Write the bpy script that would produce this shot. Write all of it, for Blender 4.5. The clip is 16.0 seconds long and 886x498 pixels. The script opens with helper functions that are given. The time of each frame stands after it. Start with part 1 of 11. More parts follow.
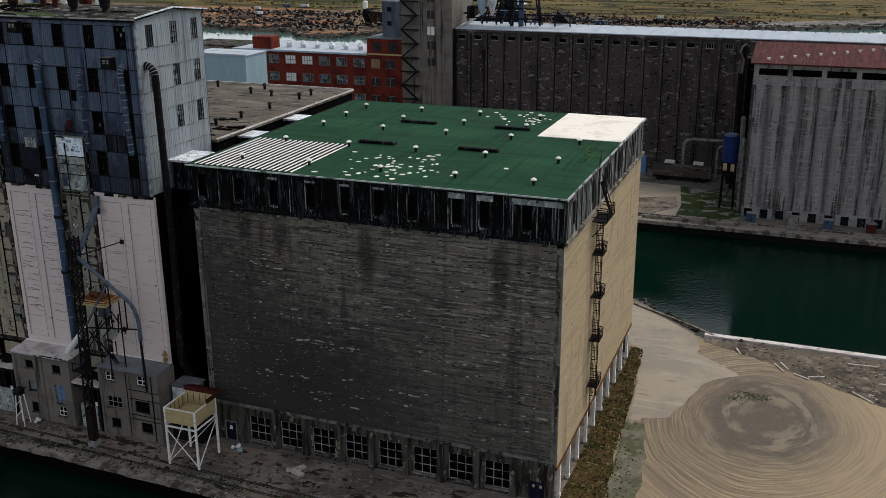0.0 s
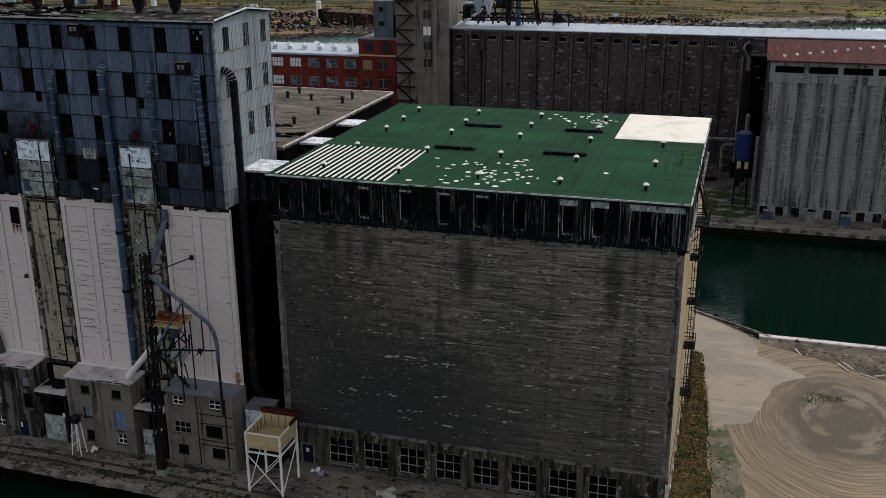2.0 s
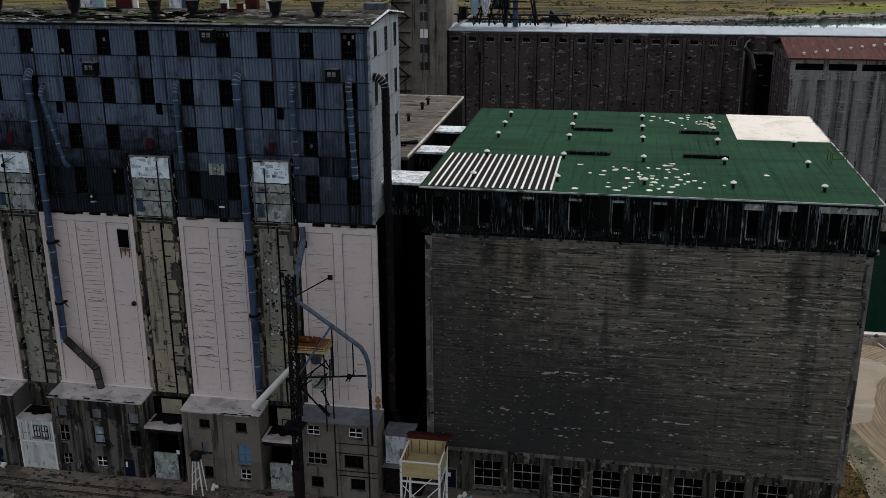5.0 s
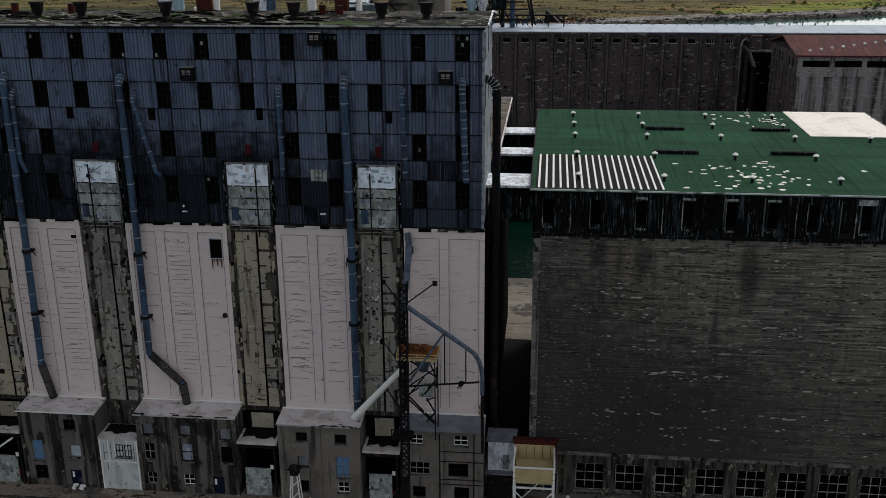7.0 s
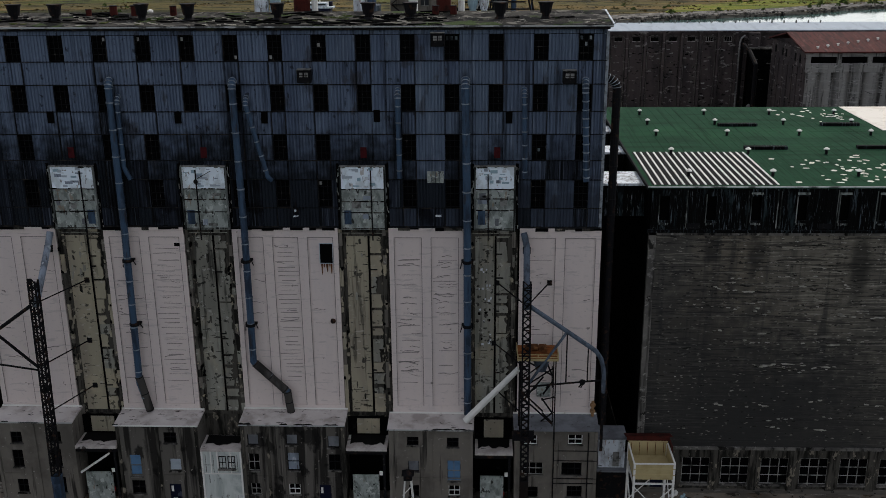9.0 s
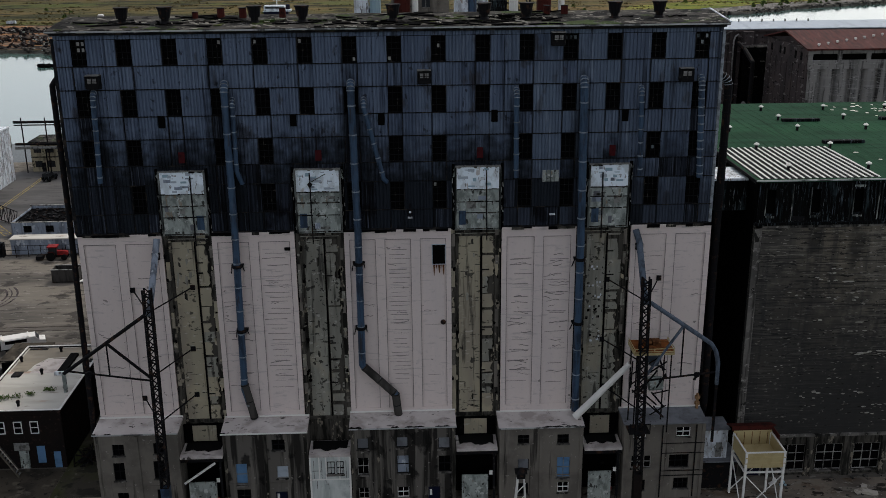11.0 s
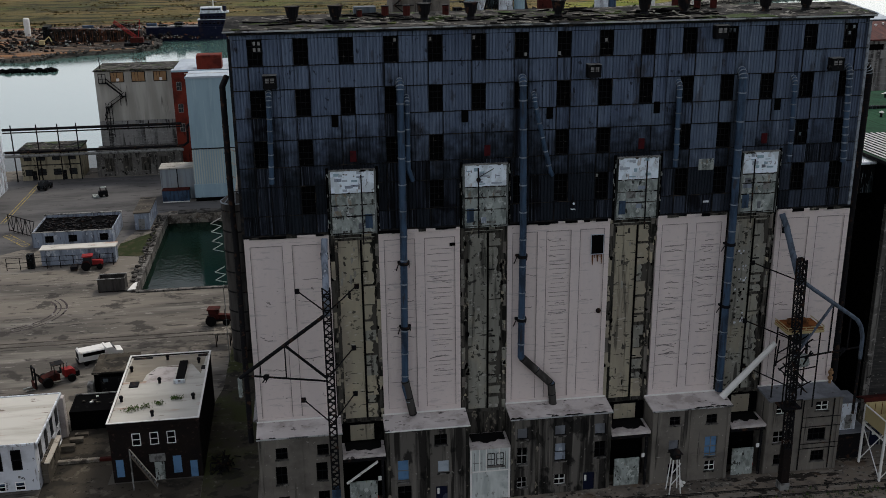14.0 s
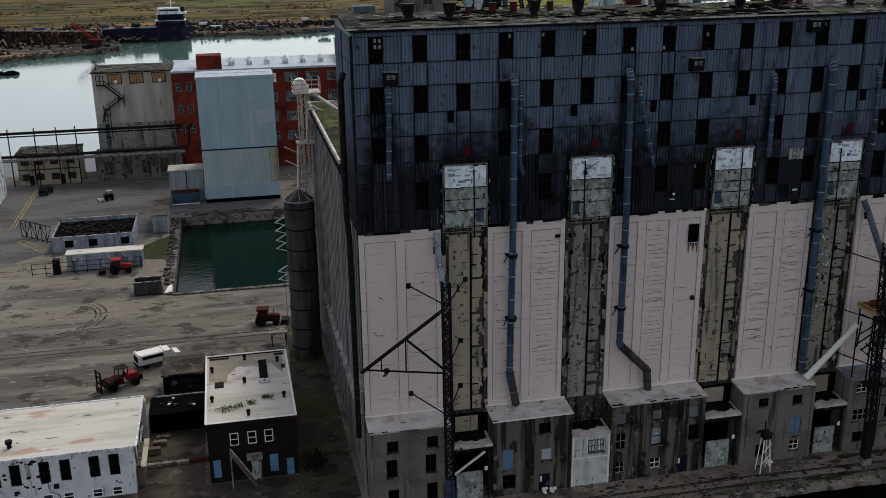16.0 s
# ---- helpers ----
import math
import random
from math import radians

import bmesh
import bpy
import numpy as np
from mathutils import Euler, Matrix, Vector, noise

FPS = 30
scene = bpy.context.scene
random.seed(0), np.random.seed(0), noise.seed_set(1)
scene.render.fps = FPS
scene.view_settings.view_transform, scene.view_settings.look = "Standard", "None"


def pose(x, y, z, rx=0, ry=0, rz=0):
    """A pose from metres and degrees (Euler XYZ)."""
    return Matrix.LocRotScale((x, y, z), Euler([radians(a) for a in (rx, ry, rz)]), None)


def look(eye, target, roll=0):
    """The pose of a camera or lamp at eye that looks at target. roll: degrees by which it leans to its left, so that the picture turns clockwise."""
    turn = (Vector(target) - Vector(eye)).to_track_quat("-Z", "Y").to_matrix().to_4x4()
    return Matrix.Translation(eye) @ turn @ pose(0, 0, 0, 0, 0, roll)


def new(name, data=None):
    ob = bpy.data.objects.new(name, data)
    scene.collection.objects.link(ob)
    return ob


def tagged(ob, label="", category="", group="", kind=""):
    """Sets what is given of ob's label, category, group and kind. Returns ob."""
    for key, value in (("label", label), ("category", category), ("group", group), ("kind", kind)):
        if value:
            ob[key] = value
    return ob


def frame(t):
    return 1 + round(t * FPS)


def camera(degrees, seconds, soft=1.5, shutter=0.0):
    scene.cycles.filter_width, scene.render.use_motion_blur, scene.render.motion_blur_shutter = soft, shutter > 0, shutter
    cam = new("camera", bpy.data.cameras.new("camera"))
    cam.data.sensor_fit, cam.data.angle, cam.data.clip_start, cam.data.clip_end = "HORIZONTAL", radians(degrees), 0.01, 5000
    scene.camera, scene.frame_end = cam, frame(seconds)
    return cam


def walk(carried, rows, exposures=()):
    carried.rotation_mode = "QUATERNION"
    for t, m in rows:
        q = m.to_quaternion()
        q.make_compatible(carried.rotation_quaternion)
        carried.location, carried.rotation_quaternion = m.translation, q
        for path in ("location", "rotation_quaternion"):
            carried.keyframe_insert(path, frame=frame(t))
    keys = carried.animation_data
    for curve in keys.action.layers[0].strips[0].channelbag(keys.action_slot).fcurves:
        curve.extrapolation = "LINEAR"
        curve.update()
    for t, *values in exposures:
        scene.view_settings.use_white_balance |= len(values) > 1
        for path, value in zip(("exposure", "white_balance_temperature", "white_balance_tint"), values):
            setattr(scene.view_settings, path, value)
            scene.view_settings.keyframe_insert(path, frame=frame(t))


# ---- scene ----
cam = camera(47.9, 16.0, soft=0.4)
METRES, EYE, TILT, LEAN, TURN = 150.0, 62.4, 0.0, 0.0, 20.9
ROWS = [
    (0.0, 0.0, 0.0, 0.0, -0.11, -18.53, 0.34),
    (0.5, -0.0297, 0.0088, -0.0004, -1.13, -18.55, 0.32),
    (1.0, -0.0601, 0.018, -0.0009, -2.16, -18.56, 0.31),
    (1.5, -0.0902, 0.0274, -0.0014, -3.19, -18.58, 0.31),
    (2.0, -0.1202, 0.0369, -0.0021, -4.24, -18.58, 0.33),
    (2.5, -0.1504, 0.0466, -0.0027, -5.28, -18.57, 0.32),
    (3.0, -0.1805, 0.0564, -0.0031, -6.31, -18.57, 0.32),
    (3.5, -0.2108, 0.0662, -0.0035, -7.35, -18.55, 0.32),
    (4.0, -0.241, 0.0759, -0.004, -8.41, -18.53, 0.34),
    (6.5, -0.3902, 0.1222, -0.0051, -13.78, -18.46, 0.34),
    (7.0, -0.4193, 0.1312, -0.0051, -14.8, -18.46, 0.38),
    (7.5, -0.4488, 0.1406, -0.005, -15.8, -18.47, 0.41),
    (8.0, -0.4792, 0.1504, -0.0049, -16.83, -18.48, 0.42),
    (8.5, -0.5098, 0.1603, -0.0052, -17.87, -18.46, 0.43),
    (9.0, -0.5397, 0.1704, -0.0051, -18.89, -18.45, 0.45),
    (11.5, -0.688, 0.2244, -0.0053, -24.15, -18.34, 0.53),
    (12.0, -0.7166, 0.2359, -0.0053, -25.18, -18.35, 0.54),
    (12.5, -0.7453, 0.2476, -0.0052, -26.2, -18.36, 0.57),
    (13.0, -0.7736, 0.2596, -0.0053, -27.23, -18.37, 0.59),
    (13.5, -0.8015, 0.2718, -0.005, -28.24, -18.39, 0.61),
    (14.0, -0.8291, 0.284, -0.0049, -29.24, -18.42, 0.65),
    (14.5, -0.8557, 0.296, -0.0049, -30.23, -18.43, 0.65),
    (15.0, -0.8832, 0.3087, -0.0047, -31.23, -18.46, 0.65),
    (15.5, -0.9118, 0.3225, -0.0042, -32.24, -18.47, 0.68),
    (16.0, -0.9402, 0.3365, -0.0043, -33.28, -18.48, 0.68),
]
walk(cam, [(t, pose(0, 0, EYE, TILT, LEAN, TURN) @ pose(METRES * x, METRES * y, METRES * z, 90 + pitch, roll, yaw)) for t, x, y, z, yaw, pitch, roll in ROWS],
     [(0.0, 0.14), (3.0, 0.08), (7.0, -0.04), (12.5, -0.06), (16.0, 0.0)])
# world, sun and exposure
SUN_ELEV, SUN_AZ = 52.0, (0.55, 0.83)
world = bpy.data.worlds.new("world")
scene.world = world
world.use_nodes = True
_nt = world.node_tree
_bg = _nt.nodes["Background"]
_sky = _nt.nodes.new("ShaderNodeTexSky")
_sky.sky_type = "NISHITA"
_sky.sun_disc = False
_sky.sun_elevation = radians(SUN_ELEV)
_sky.sun_rotation = math.atan2(SUN_AZ[0], SUN_AZ[1])
_sky.air_density, _sky.dust_density, _sky.ozone_density = 1.0, 1.6, 1.0
_hs = _nt.nodes.new("ShaderNodeHueSaturation")
_hs.inputs["Saturation"].default_value = 0.30
_nt.links.new(_sky.outputs[0], _hs.inputs["Color"])
_warm = _nt.nodes.new("ShaderNodeMix")
_warm.data_type, _warm.blend_type = "RGBA", "MULTIPLY"
_warm.inputs[0].default_value = 1.0
_warm.inputs[7].default_value = (0.985, 0.975, 0.985, 1)
_nt.links.new(_hs.outputs[0], _warm.inputs[6])
_nt.links.new(_warm.outputs[2], _bg.inputs[0])
_bg.inputs[1].default_value = 0.178
_sun = bpy.data.lights.new("sun", "SUN")
_sun.energy, _sun.angle, _sun.color = 1.6, radians(12), (1.0, 0.93, 0.82)
sun_ob = new("sun", _sun)
_d = Vector((SUN_AZ[0], SUN_AZ[1], math.tan(radians(SUN_ELEV)) * math.hypot(*SUN_AZ)))
sun_ob.matrix_world = look(_d.normalized() * 300, (0, 0, 0))


# ---- mesh building ----
class Geo:
    """Collects vertices and faces in world metres."""

    def __init__(self):
        self.v, self.f = [], []

    def add(self, vs, fs):
        n = len(self.v)
        self.v += [tuple(p) for p in vs]
        self.f += [tuple(i + n for i in f) for f in fs]
        return self

    def box(self, x0, x1, y0, y1, z0, z1):
        vs = [(x, y, z) for z in (z0, z1) for y in (y0, y1) for x in (x0, x1)]
        return self.add(vs, [(0, 2, 3, 1), (4, 5, 7, 6), (0, 1, 5, 4), (2, 6, 7, 3), (0, 4, 6, 2), (1, 3, 7, 5)])

    def obox(self, m, sx, sy, sz):
        """A box of half sizes round the pose m."""
        vs = [m @ Vector((x * sx, y * sy, z * sz)) for z in (-1, 1) for y in (-1, 1) for x in (-1, 1)]
        return self.add(vs, [(0, 2, 3, 1), (4, 5, 7, 6), (0, 1, 5, 4), (2, 6, 7, 3), (0, 4, 6, 2), (1, 3, 7, 5)])

    def tube(self, p, q, r, n=8, r2=None, caps=True):
        p, q = Vector(p), Vector(q)
        d = (q - p).normalized()
        a = d.cross(Vector((0, 0, 1)) if abs(d.z) < 0.9 else Vector((1, 0, 0))).normalized()
        b = d.cross(a)
        r2 = r if r2 is None else r2
        vs = []
        for c, s in ((p, r), (q, r2)):
            vs += [c + (a * math.cos(2 * math.pi * i / n) + b * math.sin(2 * math.pi * i / n)) * s for i in range(n)]
        fs = [(i, (i + 1) % n, n + (i + 1) % n, n + i) for i in range(n)]
        if caps:
            fs += [tuple(range(n))[::-1], tuple(range(n, 2 * n))]
        return self.add(vs, fs)

    def pipe(self, pts, r, n=8):
        for a, b in zip(pts, pts[1:]):
            self.tube(a, b, r, n)
        for p in pts[1:-1]:
            self.ball(p, r * 1.03, n, 4)
        return self

    def beam(self, p, q, w, h=None):
        p, q = Vector(p), Vector(q)
        h = h or w
        m = (q - p).to_track_quat("Z", "Y").to_matrix().to_4x4()
        m.translation = (p + q) / 2
        return self.obox(m, w / 2, h / 2, (q - p).length / 2)

    def ball(self, c, r, n=8, k=5, sz=1.0):
        c = Vector(c)
        vs = [c + Vector((0, 0, -r * sz))]
        for j in range(1, k):
            t = math.pi * j / k
            vs += [c + Vector((r * math.sin(t) * math.cos(2 * math.pi * i / n), r * math.sin(t) * math.sin(2 * math.pi * i / n), -r * sz * math.cos(t))) for i in range(n)]
        vs.append(c + Vector((0, 0, r * sz)))
        fs = [(0, 1 + (i + 1) % n, 1 + i) for i in range(n)]
        for j in range(k - 2):
            o = 1 + j * n
            fs += [(o + i, o + (i + 1) % n, o + n + (i + 1) % n, o + n + i) for i in range(n)]
        o = 1 + (k - 2) * n
        fs += [(o + i, o + (i + 1) % n, len(vs) - 1) for i in range(n)]
        return self.add(vs, fs)

    def prism(self, pts, z0, z1):
        n = len(pts)
        vs = [(x, y, z0) for x, y in pts] + [(x, y, z1) for x, y in pts]
        return self.add(vs, [tuple(range(n))[::-1], tuple(range(n, 2 * n))] + [(i, (i + 1) % n, n + (i + 1) % n, n + i) for i in range(n)])

    def extrude(self, profile, axis, a, b):
        """A closed profile of (u, z) swept along x (u is y) or along y (u is x)."""
        n = len(profile)
        at = (lambda u, z, w: (w, u, z)) if axis == "x" else (lambda u, z, w: (u, w, z))
        vs = [at(u, z, a) for u, z in profile] + [at(u, z, b) for u, z in profile]
        return self.add(vs, [tuple(range(n)), tuple(range(n, 2 * n))[::-1]] + [(i, n + i, n + (i + 1) % n, (i + 1) % n) for i in range(n)])

    def lattice(self, p, q, w, step, r, sides=4):
        """An open lattice mast from p to q: four chords with zigzag bracing."""
        p, q = Vector(p), Vector(q)
        d = q - p
        m = d.to_track_quat("Z", "Y").to_matrix()
        cs = [m @ Vector((sx * w / 2, sy * w / 2, 0)) for sx, sy in ((-1, -1), (1, -1), (1, 1), (-1, 1))]
        for c in cs:
            self.beam(p + c, q + c, r * 2)
        k = max(1, int(d.length / step))
        for i in range(k):
            a, b = p + d * (i / k), p + d * ((i + 1) / k)
            for j in range(4):
                c0, c1 = cs[j], cs[(j + 1) % 4]
                self.beam(a + c0, b + c1, r * 1.3)
                if i % 2 == 0:
                    self.beam(a + c0, a + c1, r * 1.3)
        return self

    def mesh(self, name, origin=(0, 0, 0), smooth=False):
        me = bpy.data.meshes.new(name)
        o = Vector(origin)
        me.from_pydata([Vector(p) - o for p in self.v], [], self.f)
        b = bmesh.new()
        b.from_mesh(me)
        bmesh.ops.recalc_face_normals(b, faces=b.faces)
        b.to_mesh(me)
        b.free()
        if smooth:
            me.shade_smooth()
        return me


def grid_slab(xs, zs, y0, y1, filled):
    """One closed slab along x from the cells (i, j) of a grid for which filled(i, j) holds."""
    g = Geo()
    index = {}

    def vert(i, j, k):
        if (i, j, k) not in index:
            index[(i, j, k)] = len(g.v)
            g.v.append((xs[i], (y0, y1)[k], zs[j]))
        return index[(i, j, k)]

    nx, nz = len(xs) - 1, len(zs) - 1
    ok = [[filled(i, j) for j in range(nz)] for i in range(nx)]
    on = lambda i, j: 0 <= i < nx and 0 <= j < nz and ok[i][j]
    for i in range(nx):
        for j in range(nz):
            if not ok[i][j]:
                continue
            c = [(i, j), (i + 1, j), (i + 1, j + 1), (i, j + 1)]
            g.f.append(tuple(vert(*p, 0) for p in c))
            g.f.append(tuple(vert(*p, 1) for p in c[::-1]))
            for (di, dj), a, b in (((0, -1), 0, 1), ((1, 0), 1, 2), ((0, 1), 2, 3), ((-1, 0), 3, 0)):
                if not on(i + di, j + dj):
                    g.f.append((vert(*c[a], 0), vert(*c[a], 1), vert(*c[b], 1), vert(*c[b], 0)))
    return g


def grid_frame(x0, x1, y0, y1, z0, z1, nx, nz, t):
    """A window frame with nx by nz lights, its bars t wide, as one mesh."""
    xs = sorted(v for i in range(nx + 1) for v in (x0 + (x1 - x0 - t) * i / nx, x0 + (x1 - x0 - t) * i / nx + t))
    zs = sorted(v for j in range(nz + 1) for v in (z0 + (z1 - z0 - t) * j / nz, z0 + (z1 - z0 - t) * j / nz + t))
    return grid_slab(xs, zs, y0, y1, lambda i, j: i % 2 == 0 or j % 2 == 0)


WORLD_AT = {}


def thing(name, at, label, category, group="", kind=""):
    ob = new(name)
    ob.empty_display_size = 0.5
    ob.location = at
    WORLD_AT[ob] = Vector(at)
    return tagged(ob, label, category, group, kind)


def part(name, geo, material, parent, label="", smooth=False, origin=None):
    """One mesh under a thing or a part, from world metres."""
    base = WORLD_AT[parent]
    o = Vector(origin) if origin else base
    ob = new(name, geo.mesh(name, o, smooth))
    ob.data.materials.append(material)
    ob.parent = parent
    ob.location = o - base
    WORLD_AT[ob] = o
    return tagged(ob, label)


def place(name, mesh, parent, at, turn=0.0, label=""):
    """A piece on shared mesh data at a world place."""
    ob = new(name, mesh)
    ob.parent = parent
    ob.location = Vector(at) - WORLD_AT[parent]
    ob.rotation_euler = (0, 0, turn)
    WORLD_AT[ob] = Vector(at)
    return tagged(ob, label)


def solid(name, geo, material, label, category, group="", kind="", at=None, smooth=False):
    """A thing that is one mesh."""
    if at is None:
        xs, ys, zs = zip(*geo.v)
        at = ((min(xs) + max(xs)) / 2, (min(ys) + max(ys)) / 2, min(zs))
    ob = new(name, geo.mesh(name, at, smooth))
    ob.data.materials.append(material)
    ob.location = at
    WORLD_AT[ob] = Vector(at)
    return tagged(ob, label, category, group, kind)


# ---- materials ----
def mat(name, base, layers=(), rough=0.85, bump=0.3, bump_scale=(6, 6, 6), metal=0.0, rand=0.0, rand_col=None, dist=0.02, spec=0.08):
    """layers: (colour, noise scale xyz, low, high, strength) laid over the base in order."""
    m = bpy.data.materials.new(name)
    m.use_nodes = True
    nt = m.node_tree
    N, L = nt.nodes, nt.links
    bs = N["Principled BSDF"]
    geo = N.new("ShaderNodeNewGeometry")

    def noise_of(sc, detail=4.0, rough_=0.6):
        mp = N.new("ShaderNodeMapping")
        mp.inputs["Scale"].default_value = sc
        mp.inputs["Location"].default_value = (random.uniform(-50, 50), random.uniform(-50, 50), random.uniform(-50, 50))
        L.new(geo.outputs["Position"], mp.inputs["Vector"])
        nz = N.new("ShaderNodeTexNoise")
        nz.inputs["Scale"].default_value = 1.0
        nz.inputs["Detail"].default_value = detail
        nz.inputs["Roughness"].default_value = rough_
        L.new(mp.outputs[0], nz.inputs["Vector"])
        return nz.outputs["Fac"]

    def mix(a, col, fac):
        mx = N.new("ShaderNodeMix")
        mx.data_type = "RGBA"
        if isinstance(fac, float):
            mx.inputs[0].default_value = fac
        else:
            L.new(fac, mx.inputs[0])
        L.new(a, mx.inputs[6])
        if isinstance(col, tuple):
            mx.inputs[7].default_value = (*col, 1)
        else:
            L.new(col, mx.inputs[7])
        return mx.outputs[2]

    rgb = N.new("ShaderNodeRGB")
    rgb.outputs[0].default_value = (*base, 1)
    out = rgb.outputs[0]
    if rand:
        oi = N.new("ShaderNodeObjectInfo")
        ml = N.new("ShaderNodeMath")
        ml.operation = "MULTIPLY"
        ml.inputs[1].default_value = rand
        L.new(oi.outputs["Random"], ml.inputs[0])
        out = mix(out, rand_col or tuple(c * 0.5 for c in base), ml.outputs[0])
    for col, sc, lo, hi, fac in layers:
        mr = N.new("ShaderNodeMapRange")
        mr.inputs["From Min"].default_value, mr.inputs["From Max"].default_value = lo, hi
        mr.inputs["To Max"].default_value = fac
        L.new(noise_of(sc), mr.inputs["Value"])
        out = mix(out, col, mr.outputs[0])
    L.new(out, bs.inputs["Base Color"])
    bs.inputs["Metallic"].default_value = metal
    bs.inputs["Specular IOR Level"].default_value = spec
    rr = N.new("ShaderNodeMapRange")
    rr.inputs["To Min"].default_value, rr.inputs["To Max"].default_value = max(0.02, rough - 0.12), min(1.0, rough + 0.12)
    fine = noise_of(bump_scale, 6.0, 0.65)
    L.new(fine, rr.inputs["Value"])
    L.new(rr.outputs[0], bs.inputs["Roughness"])
    if bump:
        bp = N.new("ShaderNodeBump")
        bp.inputs["Strength"].default_value = bump
        bp.inputs["Distance"].default_value = dist
        L.new(fine, bp.inputs["Height"])
        L.new(bp.outputs[0], bs.inputs["Normal"])
    return m


def glass(name, tint=(0.010, 0.012, 0.015), rough=0.4):
    m = bpy.data.materials.new(name)
    m.use_nodes = True
    b = m.node_tree.nodes["Principled BSDF"]
    b.inputs["Base Color"].default_value = (*tint, 1)
    b.inputs["Roughness"].default_value = rough
    b.inputs["Specular IOR Level"].default_value = 0.25
    return m


V = lambda s: (s, s, s)
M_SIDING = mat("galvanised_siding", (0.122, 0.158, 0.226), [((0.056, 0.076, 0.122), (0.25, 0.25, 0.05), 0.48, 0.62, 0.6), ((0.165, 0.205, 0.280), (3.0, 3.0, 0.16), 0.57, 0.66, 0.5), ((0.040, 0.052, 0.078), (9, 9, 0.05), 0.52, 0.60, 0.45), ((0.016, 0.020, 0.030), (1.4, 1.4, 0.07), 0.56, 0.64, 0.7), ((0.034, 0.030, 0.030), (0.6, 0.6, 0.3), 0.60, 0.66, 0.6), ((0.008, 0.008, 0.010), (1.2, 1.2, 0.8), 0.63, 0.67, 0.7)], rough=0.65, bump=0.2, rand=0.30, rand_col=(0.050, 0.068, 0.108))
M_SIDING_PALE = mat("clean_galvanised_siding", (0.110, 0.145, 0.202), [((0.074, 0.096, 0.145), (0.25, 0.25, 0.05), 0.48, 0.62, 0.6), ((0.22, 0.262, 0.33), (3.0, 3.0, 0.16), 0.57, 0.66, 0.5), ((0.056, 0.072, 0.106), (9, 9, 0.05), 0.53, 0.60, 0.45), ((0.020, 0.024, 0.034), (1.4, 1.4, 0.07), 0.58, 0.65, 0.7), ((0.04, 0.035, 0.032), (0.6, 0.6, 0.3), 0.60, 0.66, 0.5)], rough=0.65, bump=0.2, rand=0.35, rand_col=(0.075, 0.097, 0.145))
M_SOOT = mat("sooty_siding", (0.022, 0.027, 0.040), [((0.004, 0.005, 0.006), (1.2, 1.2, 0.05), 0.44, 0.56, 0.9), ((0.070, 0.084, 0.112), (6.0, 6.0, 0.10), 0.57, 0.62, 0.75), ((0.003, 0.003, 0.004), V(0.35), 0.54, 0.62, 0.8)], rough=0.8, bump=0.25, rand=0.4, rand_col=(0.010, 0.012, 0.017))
# same sheeting as M_SIDING, lightened: the east end's sun is in the colour
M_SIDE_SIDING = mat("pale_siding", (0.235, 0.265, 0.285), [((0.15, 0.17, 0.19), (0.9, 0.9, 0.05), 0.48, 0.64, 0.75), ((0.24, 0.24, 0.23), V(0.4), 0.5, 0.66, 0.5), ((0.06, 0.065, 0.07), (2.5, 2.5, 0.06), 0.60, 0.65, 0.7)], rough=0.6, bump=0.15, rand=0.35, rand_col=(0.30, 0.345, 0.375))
M_FLASH = mat("dark_seam", (0.008, 0.009, 0.011), [((0.05, 0.04, 0.03), V(1.2), 0.5, 0.66, 0.6)], rough=0.8)
M_WHITE = mat("white_painted_concrete", (0.62, 0.538, 0.508), [((0.53, 0.47, 0.463), (0.35, 0.35, 0.04), 0.48, 0.68, 0.7), ((0.61, 0.53, 0.503), V(0.15), 0.45, 0.65, 0.7), ((0.40, 0.36, 0.35), (0.5, 0.5, 3.4), 0.60, 0.64, 0.55), ((0.47, 0.42, 0.41), V(2.2), 0.58, 0.66, 0.45), ((0.16, 0.14, 0.13), (1.2, 1.2, 1.6), 0.69, 0.71, 0.8)], rough=0.9, bump=0.4, bump_scale=(1.2, 1.2, 7))
M_JOINT = mat("shadow_joint", (0.21, 0.187, 0.181), [((0.17, 0.152, 0.147), V(0.9), 0.5, 0.62, 0.8)], rough=0.95)
M_CONC = mat("grey_concrete", (0.145, 0.136, 0.124), [((0.055, 0.052, 0.049), V(0.25), 0.44, 0.60, 0.8), ((0.010, 0.010, 0.009), (1.1, 1.1, 0.07), 0.50, 0.62, 0.9), ((0.21, 0.20, 0.185), V(1.1), 0.58, 0.65, 0.6), ((0.006, 0.006, 0.005), V(0.8), 0.60, 0.64, 0.9), ((0.30, 0.285, 0.26), (1.6, 1.6, 3.0), 0.63, 0.65, 0.75)], rough=0.96, bump=0.6)
M_ANNEX = mat("grey_annex_concrete", (0.155, 0.140, 0.121), [((0.090, 0.082, 0.072), V(0.25), 0.46, 0.60, 0.7), ((0.014, 0.013, 0.012), (1.1, 1.1, 0.06), 0.58, 0.66, 0.85), ((0.20, 0.185, 0.16), (1.5, 1.5, 0.10), 0.58, 0.66, 0.5), ((0.32, 0.30, 0.27), V(2.6), 0.66, 0.69, 0.6)], rough=0.96, bump=0.4)
